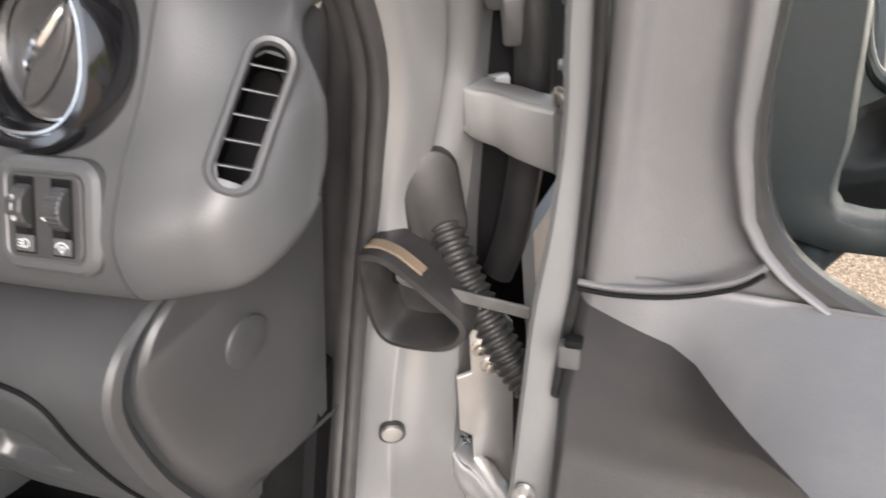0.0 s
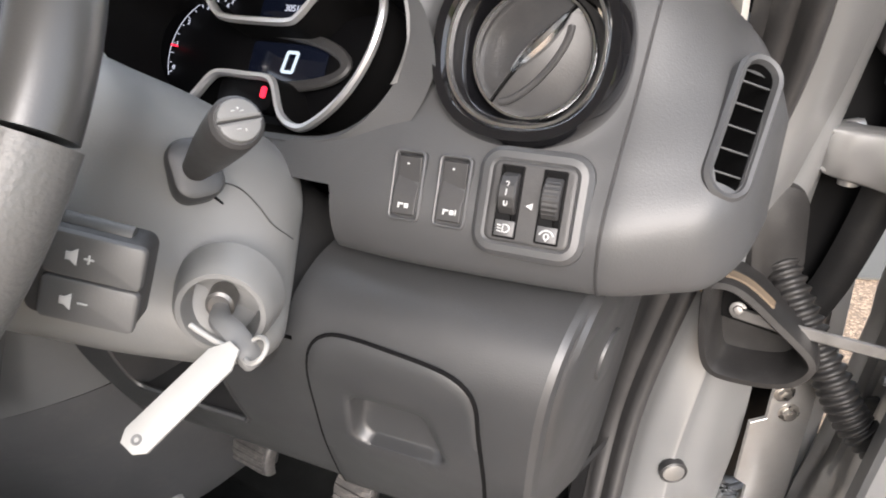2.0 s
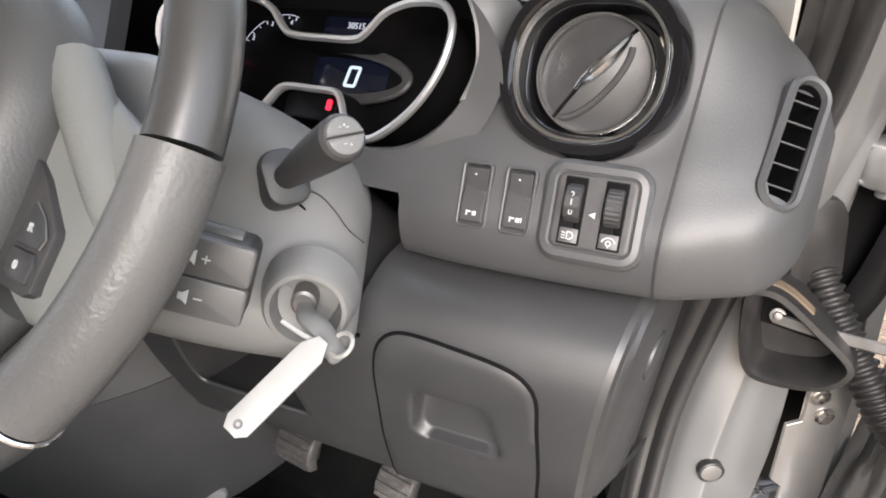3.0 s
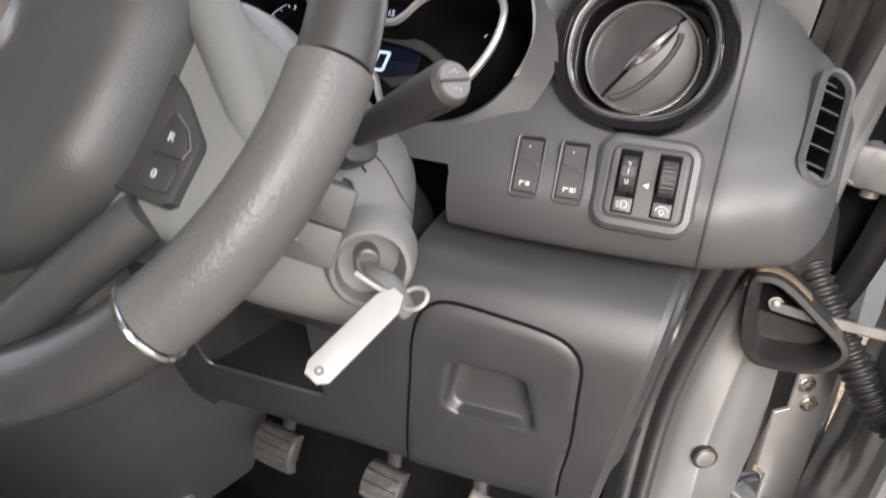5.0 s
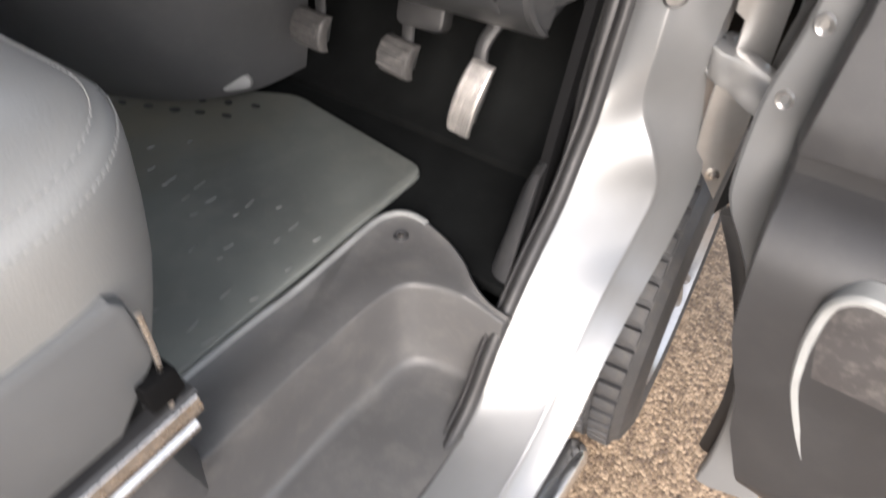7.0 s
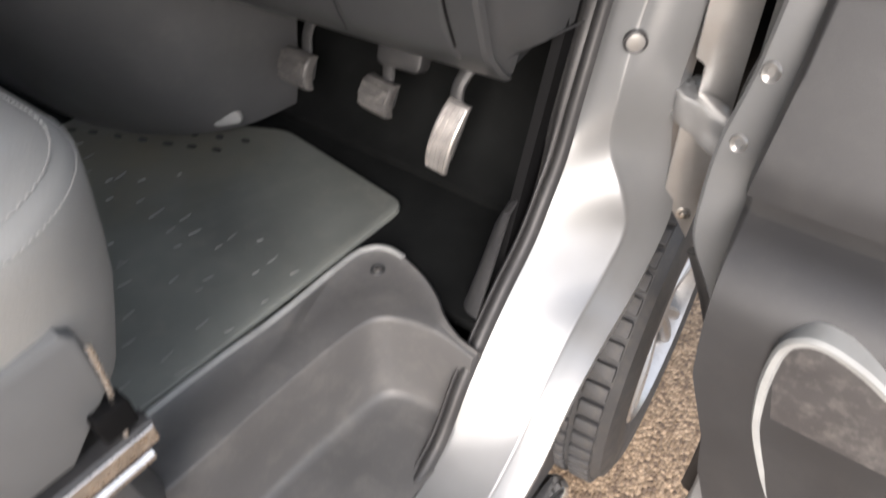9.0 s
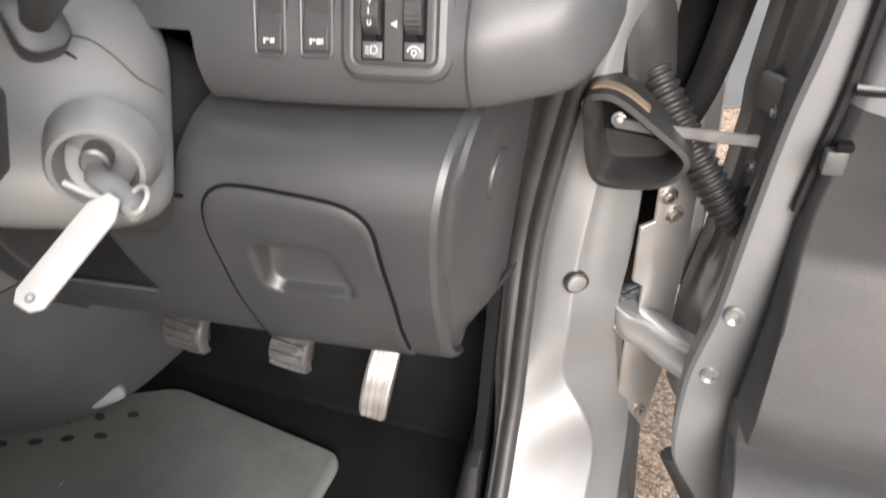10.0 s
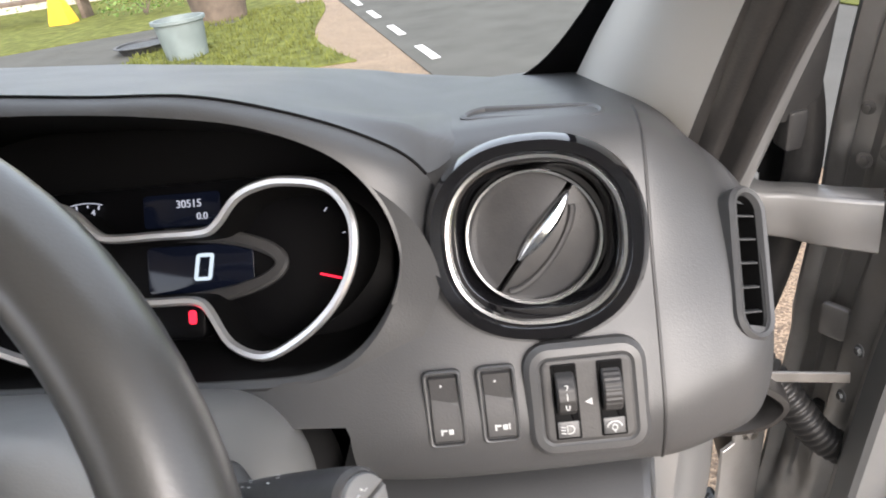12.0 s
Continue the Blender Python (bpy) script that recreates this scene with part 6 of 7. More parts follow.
# ---- driver's seat ----
def seat():
    t = thing("driver_seat", (-0.72, -0.35, 0.64), "grey leatherette driver's seat with pale double stitching", "seat")

    def outline(d):
        return [(x - 0.677, y - 0.387) for x, y in rrect(0.60 + 2 * d, 0.63 + 2 * d, 0.13 + d, 10)]

    prof = [(-0.04, 0.80), (-0.026, 0.84), (-0.012, 0.885), (-0.003, 0.93), (0.003, 0.97), (0.005, 0.991), (0.002, 1.004), (-0.001, 1.0065), (-0.005, 1.0115), (-0.019, 1.019), (-0.055, 1.028), (-0.13, 1.027), (-0.22, 1.012)]
    rings = []
    for d, z in prof:
        rings.append([(x, y, z) for x, y in outline(d)])
    part("cushion", loft(rings, True, True, True), SEAT_SKIN, t, sharp=60)
    for d, z in ((0.0045, 0.999), (-0.0075, 1.0138)):
        o = outline(d)
        # stitches along the seam
        bm = bmesh.new()
        n = len(o)
        for i in range(n):
            a, b = Vector((*o[i], z)), Vector((*o[(i + 1) % n], z))
            L = (b - a).length
            m = max(1, int(L / 0.0065))
            if L > 0.2 and (a.x + b.x) / 2 < -0.8:
                continue
            if (a.y + b.y) / 2 < -0.5:
                continue
            for q in range(m):
                p0, p1 = a.lerp(b, (q + 0.15) / m), a.lerp(b, (q + 0.8) / m)
                tube([p0, (p0 + p1) / 2 + Vector((0, 0, 0.0007)), p1], 0.0007, 5, True, bm)
        part("stitching", bm, THREAD, t, "pale thread stitching")
    # backrest, behind the camera's side
    back = [[(x - 0.705, y - 0.70 - 0.18 * s, 0.98 + 0.62 * s) for x, y in rrect(0.52 - 0.06 * s, 0.14, 0.06, 6)] for s in steps(0, 1, 6)]
    part("backrest", loft(back, True, True, True), SEAT_SKIN, t)
    # side cover, slide rails and plinth
    o = [(-0.158, 0.86), (-0.160, 0.918), (-0.170, 0.930), (-0.30, 0.928), (-0.62, 0.92), (-0.62, 0.83), (-0.30, 0.812), (-0.21, 0.81)]
    m = Matrix(((0, 0, 1, -0.383), (1, 0, 0, 0), (0, 1, 0, 0), (0, 0, 0, 1)))
    smooth = [(p[0], p[1]) for p in o]
    if sum(a[0] * b[1] - a[1] * b[0] for a, b in zip(smooth, smooth[1:] + smooth[:1])) < 0:
        smooth.reverse()
    part("side_cover", plate(smooth, -0.035, 0.010, 0.008, m), PLASTIC_GR, t, "grey plastic seat side cover")
    part("slide_rail", ribbon([(-0.378, -0.15, 0.800), (-0.380, -0.70, 0.800)], (1, 0, 0), 0.022, 0.010), PLASTIC_DK, t, "black seat slide rail")
    part("rail_edge", ribbon([(-0.367, -0.152, 0.790), (-0.369, -0.70, 0.790)], (0, 0, 1), 0.020, 0.003), STEEL, t, "bright worn rail edge")
    part("rail_lower", ribbon([(-0.372, -0.162, 0.768), (-0.374, -0.70, 0.768)], (1, 0, 0), 0.016, 0.012), STEEL, t)
    pl = [[(x, y, z) for x, y in [(-0.40 + dx, -0.19 + dy), (-0.385 + dx, -0.22 + dy), (-0.385 + dx, -0.7), (-0.95, -0.7), (-0.95, -0.17 + dy), (-0.44 + dx, -0.17 + dy)]] for z, dx, dy in ((0.64, 0.01, 0.012), (0.70, 0.006, 0.004), (0.765, 0.0, 0.0))]
    part("plinth", loft(pl, True, True, True), STEP_GR, t, "dusty brown-grey seat plinth")
    part("lever", tube(spline([(-0.372, -0.172, 0.795), (-0.371, -0.168, 0.83), (-0.368, -0.163, 0.87), (-0.366, -0.160, 0.915)], 5), 0.0026, 8), STEEL, t, "thin bright seat slide lever")
    part("lever_slot", rbox(0.03, 0.03, 0.02, 0.004, 0.002, frm((-0.372, -0.172, 0.835), (0, 1, 0), (0, 0, 1))), BLACK, t)


seat()


# ---- driver's door, standing open ----
door = thing("driver_door", (-0.08, 0.42, 0.4), "silver van door standing open, with dark grey inner trim", "door")


def door_panels():
    # inner steel frame: flange towards the cab, shut face, outer skin
    stations = [(0.22, -0.004), (0.30, 0.0), (0.40, -0.004), (0.50, -0.018), (0.58, -0.036), (0.66, -0.055), (0.71, -0.078), (0.75, -0.100), (0.79, -0.109), (0.885, -0.109), (0.967, -0.096), (1.05, -0.089), (1.15, -0.080), (1.217, -0.070), (1.29, -0.063), (1.36, -0.060), (1.5, -0.045), (1.7, 0.01)]
    rows = []
    for z, x in [(p[0], p[1]) for p in spline(stations, 4)]:
        lean = 0.02 * (z - 0.9)
        if z > 1.25:
            lean -= 0.5 * (z - 1.25) ** 1.5
        far = min(x - 0.016, lerp_table([(0.9, -0.094), (1.05, -0.097), (1.13, -0.102), (1.2, -0.096), (1.25, -0.091), (1.33, -0.093), (1.42, -0.096), (1.7, -0.05)], z)[0]) if z > 0.9 else x - 0.016
        out = 0.014 * max(0.0, min(1.0, (z - 0.88) / 0.1))
        p1, p3 = Vector((x + 0.010, 0.428 + lean, z)), Vector((far + 0.006, 0.470 + lean + out, z))
        sink = Vector((0.005, 0.0045, 0)) * max(0.0, min(1.0, (z - 0.92) / 0.05))
        press = [tuple(p1.lerp(p3, s) + sink * k) for s, k in ((0.22, 0), (0.30, 1), (0.56, 1), (0.62, 0), (0.86, 0), (0.9, 0.6))]
        rows.append([(x + 0.09, 0.372 + lean, z), (x + 0.022, 0.356 + lean, z), (x + 0.004, 0.357 + lean, z), (x, 0.361 + lean, z), (x - 0.001, 0.385 + lean, z), (x + 0.006, 0.402 + lean, z), (x + 0.018, 0.408 + lean, z), (x + 0.022, 0.420 + lean, z), (x + 0.010, 0.428 + lean, z)] + press + [(far + 0.006, 0.470 + lean + out, z), (far, 0.476 + lean + out, z), (far, 0.482 + lean + out, z), (far + 0.02, 0.488 + lean + out, z), (x + (0.5 if z < 1.02 else 0.075), 0.470 + lean, z)])
    # silver paint like the rest, in its shaded copy
    part("flange", loft([r[:5] for r in rows], closed=False), SILVER_SHADED, door, "bare silver door frame edge, shade in its colour", sharp=40)
    # the body's silver with dust, in the lighter copy that reads as lit
    part("shut_face", loft([r[4:] for r in rows], closed=False), SILVER_DIRTY, door, "silver painted door shut face", sharp=40)
    for x, y, z in ((-0.081, 0.355, 0.975), (-0.089, 0.3555, 0.897)):
        m = frm((x, y, z), (1, 0, 0), (0, 0, 1))
        part("dimple", bezel(oval(0.0075, 0.009, 18), [(0.0015, -0.001), (0.0, 0.0016), (-0.002, 0.0008), (-0.004, -0.001)], m, False, True), SILVER_DIRTY, door)
    for x, y, z in ((-0.068, 0.43, 1.332), (-0.071, 0.40, 1.308), (-0.084, 0.404, 1.145), (-0.089, 0.408, 1.094)):
        bolt("bolt", (x, y, z), (-1, -0.2, 0), 0.0036, door, SILVER_SHADED)
    for x, y, z, r in ((-0.081, 0.457, 1.290, 0.0042), (-0.069, 0.446, 1.299, 0.0045), (-0.084, 0.459, 1.332, 0.0034)):
        bolt("bolt", (x, y, z), (-0.75, -0.66, 0), r, door, DULL)
    m = frm((-0.083, 0.456, 1.138), (0.66, -0.75, 0), (0, 0, 1))
    part("pressed_pad", rbox(0.026, 0.034, 0.008, 0.005, 0.003, m), SILVER_DIRTY, door)
    m = frm((-0.079, 0.452, 1.022), (0.66, -0.75, 0), (0, 0, 1))
    part("loom_plug", rbox(0.03, 0.05, 0.016, 0.012, 0.005, m), RUBBER_BK, door, "black rubber plug where the loom enters")


door_panels()


def door_trim():
    # section heights with how far the trim stands towards the cab, by distance from the hinge edge
    LEDGE = [(0.0, 0.009), (0.036, 0.020), (0.068, 0.026), (0.093, 0.060), (0.135, 0.110), (0.17, 0.135), (0.25, 0.15), (0.4, 0.15), (1.0, 0.15)]
    brim_z = lambda s: 1.179 - 0.016 * min(1.0, s / 0.1)

    def depth(s, z):
        out, brim = lerp_table(LEDGE, s)[0], brim_z(s)
        if z >= brim:
            d = 0.006 + (out - 0.006) * min(1.0, max(0.0, (1.197 - z) / (1.197 - brim)))
        else:
            k = min(1.0, (brim - z) / 0.07)
            d = out + (0.016 - out) * k
            low = 0.018 + 0.052 * min(1.0, max(0.0, (1.06 - z) / 0.14))
            w = min(1.0, max(0.0, (1.10 - z) / 0.05))
            d = d + (low - d) * w
        if z < 0.895:
            d -= 0.045 * min(1, (0.895 - z) / 0.012)
        if z < 0.845:
            d += 0.082 * (1 - math.exp(-(0.845 - z) / 0.03))
        if z < 0.45:
            d -= 0.07 * min(1, (0.45 - z) / 0.12)
        return d * (0.25 + 0.75 * math.sqrt(min(1.0, s / 0.008)))

    left = [(0.33, 0.085), (0.42, 0.035), (0.54, -0.008), (0.60, -0.018), (0.69, -0.050), (0.76, -0.057), (0.872, -0.066), (0.90, -0.064), (1.0, -0.058), (1.1, -0.056), (1.19, -0.045), (1.3, -0.040), (1.42, -0.034), (1.55, -0.01), (1.68, 0.03)]
    zs = sorted(set(steps(0.33, 0.78, 28) + steps(0.785, 0.9, 30) + steps(0.9, 1.05, 12) + steps(1.05, 1.13, 10) + steps(1.14, 1.165, 6) + steps(1.167, 1.2, 14)))

    def lean(z):
        return 0.02 * (z - 0.9) - (0.5 * (z - 1.25) ** 1.5 if z > 1.25 else 0)

    def f(s, z):
        b = brim_z(s)
        if z > 1.05:
            z = 1.05 + (z - 1.05) / 0.115 * (b - 1.05) if z <= 1.165 else b + (z - 1.165) / 0.035 * (1.2 - b)
        x0 = lerp_table(left, z)[0]
        return (x0 + s, 0.354 + lean(z) - depth(s, z), z)

    ss = steps(0, 0.01, 6) + steps(0.015, 0.9, 60)
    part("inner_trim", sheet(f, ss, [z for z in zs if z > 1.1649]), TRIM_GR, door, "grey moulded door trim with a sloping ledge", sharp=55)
    # below the brim the darker colour also carries the underside's shade
    part("lower_trim", sheet(f, ss, [z for z in zs if z < 1.1651]), TRIM_LO, door, "dark grey lower door trim, ledge shade in its colour", sharp=55)

    # upper trim between frame edge and window
    def g(k, z):
        x0 = lerp_table(left, z)[0]
        wide = lerp_table([(1.184, 0.165), (1.195, 0.138), (1.212, 0.112), (1.228, 0.096), (1.245, 0.0855), (1.29, 0.0725), (1.36, 0.067), (1.5, 0.062), (1.68, 0.044)], z)[0]
        prof = [(0.0, 0.0), (0.004, -0.008), (0.014, -0.011), (wide * 0.35, -0.002), (wide * 0.7, 0.001), (wide - 0.012, -0.002), (wide - 0.006, -0.008), (wide, -0.004), (wide + 0.004, 0.012)]
        q = spline(prof, 4)[k]
        return (x0 + q[0], 0.354 + lean(z) + q[1], z)
    part("upper_trim", sheet(g, list(range(33)), steps(1.188, 1.26, 14) + steps(1.28, 1.68, 20)), TRIM_GR, door, "grey door trim beside the window", sharp=45)
    lip = spline([(-0.046, 0.3465, 1.1895), (-0.02, 0.3455, 1.1905), (0.011, 0.3445, 1.197), (0.039, 0.344, 1.209), (0.052, 0.345, 1.220)], 6)
    part("trim_gap", tube(lip, 0.0015, 6), BLACK, door, "thin dark joint below the upper trim")
    part("trim_lip", tube([Vector(p) + Vector((0, 0.003, 0.003)) for p in lip], 0.0022, 8), TRIM_GR, door)
    # black strip added for the shade on the trim's edge, and a small clip
    strip = spline([(x - 0.003, 0.351 + lean(z), z) for z, x in ((1.09, -0.056), (1.14, -0.051), (1.19, -0.045), (1.3, -0.040), (1.42, -0.034), (1.55, -0.01))], 6)
    part("edge_strip", tube(strip, 0.0034, 8), RUBBER_BK, door, "thin black strip for the shade along the trim's edge")
    clip = part("trim_clip", rbox(0.014, 0.018, 0.009, 0.002, 0.001, frm((-0.0475, 0.3405, 1.142), (1, 0.1, 0), (0.05, 0, 1))), PLASTIC, door, "small dark grey trim clip")
    part("notch", rbox(0.011, 0.006, 0.008, 0.002, 0.0008, frm((-0.0445, 0.3375, 1.1555), (1, 0.1, 0), (0.05, 0, 1))), BLACK, clip)
    # window rubber and glass
    edge = spline([(0.074, 0.362, 1.68), (0.042, 0.366, 1.5), (0.030, 0.368, 1.36), (0.032, 0.368, 1.29), (0.043, 0.367, 1.245), (0.068, 0.366, 1.212), (0.12, 0.364, 1.184), (0.20, 0.36, 1.16), (0.5, 0.36, 1.14), (0.82, 0.36, 1.13)], 6)
    part("window_rubber", tube(edge, 0.010, 10), RUBBER_BK, door, "black window rubber")
    gl = part("window_glass", sheet(lambda x, z: (x, 0.375 + lean(z), z), steps(0.03, 0.85, 8), steps(1.12, 1.65, 6), 0.004), GLASS, door, "clear door window")
    gl.visible_shadow = False
    # speaker
    sm = Matrix(((1, 0, 0, 0), (0, 0, -1, 0.247), (0, 1, 0, 0), (0, 0, 0, 1)))
    o = [(p[0], p[1]) for p in spline([(0.022, 0.75), (0.026, 0.785), (0.045, 0.802), (0.075, 0.797), (0.11, 0.779), (0.17, 0.735), (0.23, 0.67), (0.27, 0.58), (0.27, 0.49), (0.24, 0.45), (0.19, 0.446), (0.15, 0.47), (0.085, 0.545), (0.04, 0.64), (0.026, 0.70)], 5, closed=True)]
    if sum(a[0] * b[1] - a[1] * b[0] for a, b in zip(o, o[1:] + o[:1])) < 0:
        o.reverse()
    sp = part("speaker_ring", bezel(o, [(0.006, -0.02), (0.006, 0.003), (0.003, 0.007), (-0.003, 0.006), (-0.006, 0.0)], sm), EDGE_GR, door, "pale grey ring round the door loudspeaker")
    part("speaker_grille", bezel(o, [(-0.004, 0.001), (-0.012, 0.004)], sm, False, True), GRILLE, sp, "dark perforated loudspeaker grille")
    # weatherstrip at the lower front edge
    ws = spline([(-0.098, 0.400, 0.715), (-0.066, 0.400, 0.645), (-0.036, 0.400, 0.56), (-0.014, 0.400, 0.48), (-0.001, 0.400, 0.37), (-0.002, 0.400, 0.235)], 6)
    part("door_rubber", tube(ws, 0.012, 10, True, None, 1.6), RUBBER, door, "black door weatherstrip")


door_trim()


def mirror():
    t = thing("door_mirror", (0.22, 0.56, 1.25), "black plastic door mirror outside the window", "mirror")
    outer = [(0.090, 1.108), (0.24, 1.110), (0.355, 1.118), (0.372, 1.15), (0.372, 1.32), (0.355, 1.42), (0.30, 1.45), (0.12, 1.45), (0.035, 1.43), (0.020, 1.36), (0.030, 1.28), (0.052, 1.20)]
    inner = [(0.122, 1.134), (0.24, 1.137), (0.340, 1.143), (0.352, 1.16), (0.352, 1.32), (0.338, 1.40), (0.29, 1.425), (0.15, 1.425), (0.108, 1.41), (0.102, 1.36), (0.108, 1.28), (0.114, 1.20)]
    a = [(p[0], p[1]) for p in spline(outer, 4, closed=True)]
    b = [(p[0], p[1]) for p in spline(inner, 4, closed=True)]
    ring = lambda o, y, k=1.0: [(0.21 + (x - 0.21) * k, y + 0.13 * (z - 1.28), 1.28 + (z - 1.28) * k) for x, z in o]
    part("housing", loft([ring(a, 0.735, 0.7), ring(a, 0.70, 0.93), ring(a, 0.64), ring(a, 0.612), ring(a, 0.605, 0.985), ring(b, 0.602, 1.02), ring(b, 0.605), ring(b, 0.622, 0.99)], True, True, False), GLOSS_DK, t, "black mirror housing", sharp=50)
    part("glass", loft([ring(b, 0.6205, 1.0), ring(b, 0.620, 0.99)], True, False, True), MIRROR, t, "mirror glass")
    part("arm", tube([(0.16, 0.67, 1.13), (0.10, 0.60, 1.09), (0.05, 0.495, 1.07)], 0.03, 12, True, None, 0.6), GLOSS_DK, t)


mirror()


# ---- hinges, check strap, loom ----
def hinge(z, x0, y0, x1, y1, label):
    path = spline([(x0 + 0.022, y0 + 0.05, z), (x0 + 0.008, y0 + 0.034, z), (x0 + 0.004, y0 + 0.014, z), (x0 + 0.015, y0 - 0.002, z), (x0 + 0.036, y0 - 0.013, z), ((x0 + x1) / 2 + 0.012, (y0 + y1) / 2 - 0.006, z), (x1, y1, z)], 6)
    n = len(path)
    wide = [0.036 + 0.009 * max(0.0, (i - 12) / (n - 13)) for i in range(n)]
    path = [Vector(p) + Vector((0, 0, w / 2 - 0.0245)) for p, w in zip(path, wide)]
    t = part("hinge", ribbon(path, (0, 0, 1), wide, 0.010), HINGE, door, label, sharp=60)
    part("flange", ribbon([p + Vector((0.002, 0.010, w / 2 - 0.003)) for p, w in zip(path[8:], wide[8:])], (0.2, 1, 0), 0.026, 0.006), HINGE, t, sharp=60)
    part("flange", ribbon([p + Vector((0.002, 0.010, 0.003 - w / 2)) for p, w in zip(path[8:], wide[8:])], (0.2, 1, 0), 0.026, 0.006), HINGE, t, sharp=60)
    part("pin", tube([(x0 + 0.022, y0 + 0.02, z - 0.035), (x0 + 0.022, y0 + 0.02, z + 0.006)], 0.008, 14), HINGE, t, "hinge pin")
    part("bracket", rbox(0.03, 0.034, 0.014, 0.006, 0.003, frm((x0 + 0.014, y0 + 0.056, z - 0.010), (1, 0.3, 0), (0, 0, 1))), SILVER_DIRTY, t)
    bolt("bolt", (x1 + 0.002, y1 - 0.006, z + 0.03), (-0.6, -0.8, 0), 0.005, t)


hinge(1.252, -0.166, 0.466, -0.078, 0.420, "upper silver door hinge")
hinge(0.868, -0.186, 0.440, -0.094, 0.388, "lower silver door hinge")


def check_strap():
    t = thing("door_check_strap", (-0.2, 0.41, 1.1), "door check strap with its rubber cup on the pillar", "door check")
    o = [(-0.226, 1.146), (-0.217, 1.155), (-0.198, 1.152), (-0.168, 1.130), (-0.142, 1.108), (-0.141, 1.092), (-0.158, 1.076), (-0.194, 1.070), (-0.214, 1.075), (-0.223, 1.10)]
    m = Matrix(((1, 0, 0, 0), (0, 0, -1, 0.388), (0, 1, 0, 0), (0, 0, 0, 1)))
    oo = [(p[0], p[1]) for p in spline(o, 4, closed=True)]
    if sum(a[0] * b[1] - a[1] * b[0] for a, b in zip(oo, oo[1:] + oo[:1])) < 0:
        oo.reverse()
    m = m @ Matrix.Rotation(0.0, 4, "Z")
    part("cup", bezel(oo, [(0.002, -0.045), (0.003, -0.01), (0.001, 0.0), (-0.004, 0.001), (-0.007, -0.004), (-0.010, -0.016), (-0.0125, -0.034)], m, False, True), RUBBER_HOSE, t, "black rubber cup")
    top = [m @ Vector((x, y, -0.004 + 0.0)) for x, y in ((-0.230, 1.140), (-0.220, 1.157), (-0.198, 1.1545), (-0.176, 1.139))]
    part("foam_edge", ribbon([Vector(p) + Vector((0, 0.010, 0.0005)) for p in spline(top, 5)], (0, 1, 0), 0.012, 0.003), FOAM, t, "yellowed foam edge")
    # black plate that puts the shade into the cup
    part("cup_shade", plate([p for p in offset(oo, -0.0118) if p[1] > 1.104], -0.036, -0.028, 0.0006, m), BLACK, t, "black plate for the shade inside the cup")
    part("strap", ribbon([(-0.203, 0.4135, 1.120), (-0.17, 0.4085, 1.119), (-0.09, 0.400, 1.121)], (0, 0.2, 1), 0.010, 0.004), DULL, t, "dull steel check strap")
    bolt("bolt", (-0.2005, 0.4135, 1.1225), (0.1, -1, 0.3), 0.0042, t, DULL)


check_strap()


def loom():
    t = thing("wiring_gaiter", (-0.18, 0.47, 1.15), "black corrugated rubber wiring gaiter between pillar and door", "gaiter")
    m = frm((-0.187, 0.451, 1.176), (0.8, 0.55, 0.1), (-0.1, 0, 1))
    part("grommet", rbox(0.050, 0.094, 0.022, 0.024, 0.008, m), RUBBER_HOSE, t, "oval grommet")
    path = spline([(-0.192, 0.470, 1.168), (-0.178, 0.452, 1.152), (-0.152, 0.432, 1.116), (-0.124, 0.418, 1.078), (-0.100, 0.410, 1.046), (-0.072, 0.405, 1.028)], 36)
    r = [0.0138 + 0.0019 * math.sin(i * 2 * math.pi / 6.0) for i in range(len(path))]
    part("bellows", tube(path, r, 16), RUBBER_HOSE, t, sharp=80)


loom()


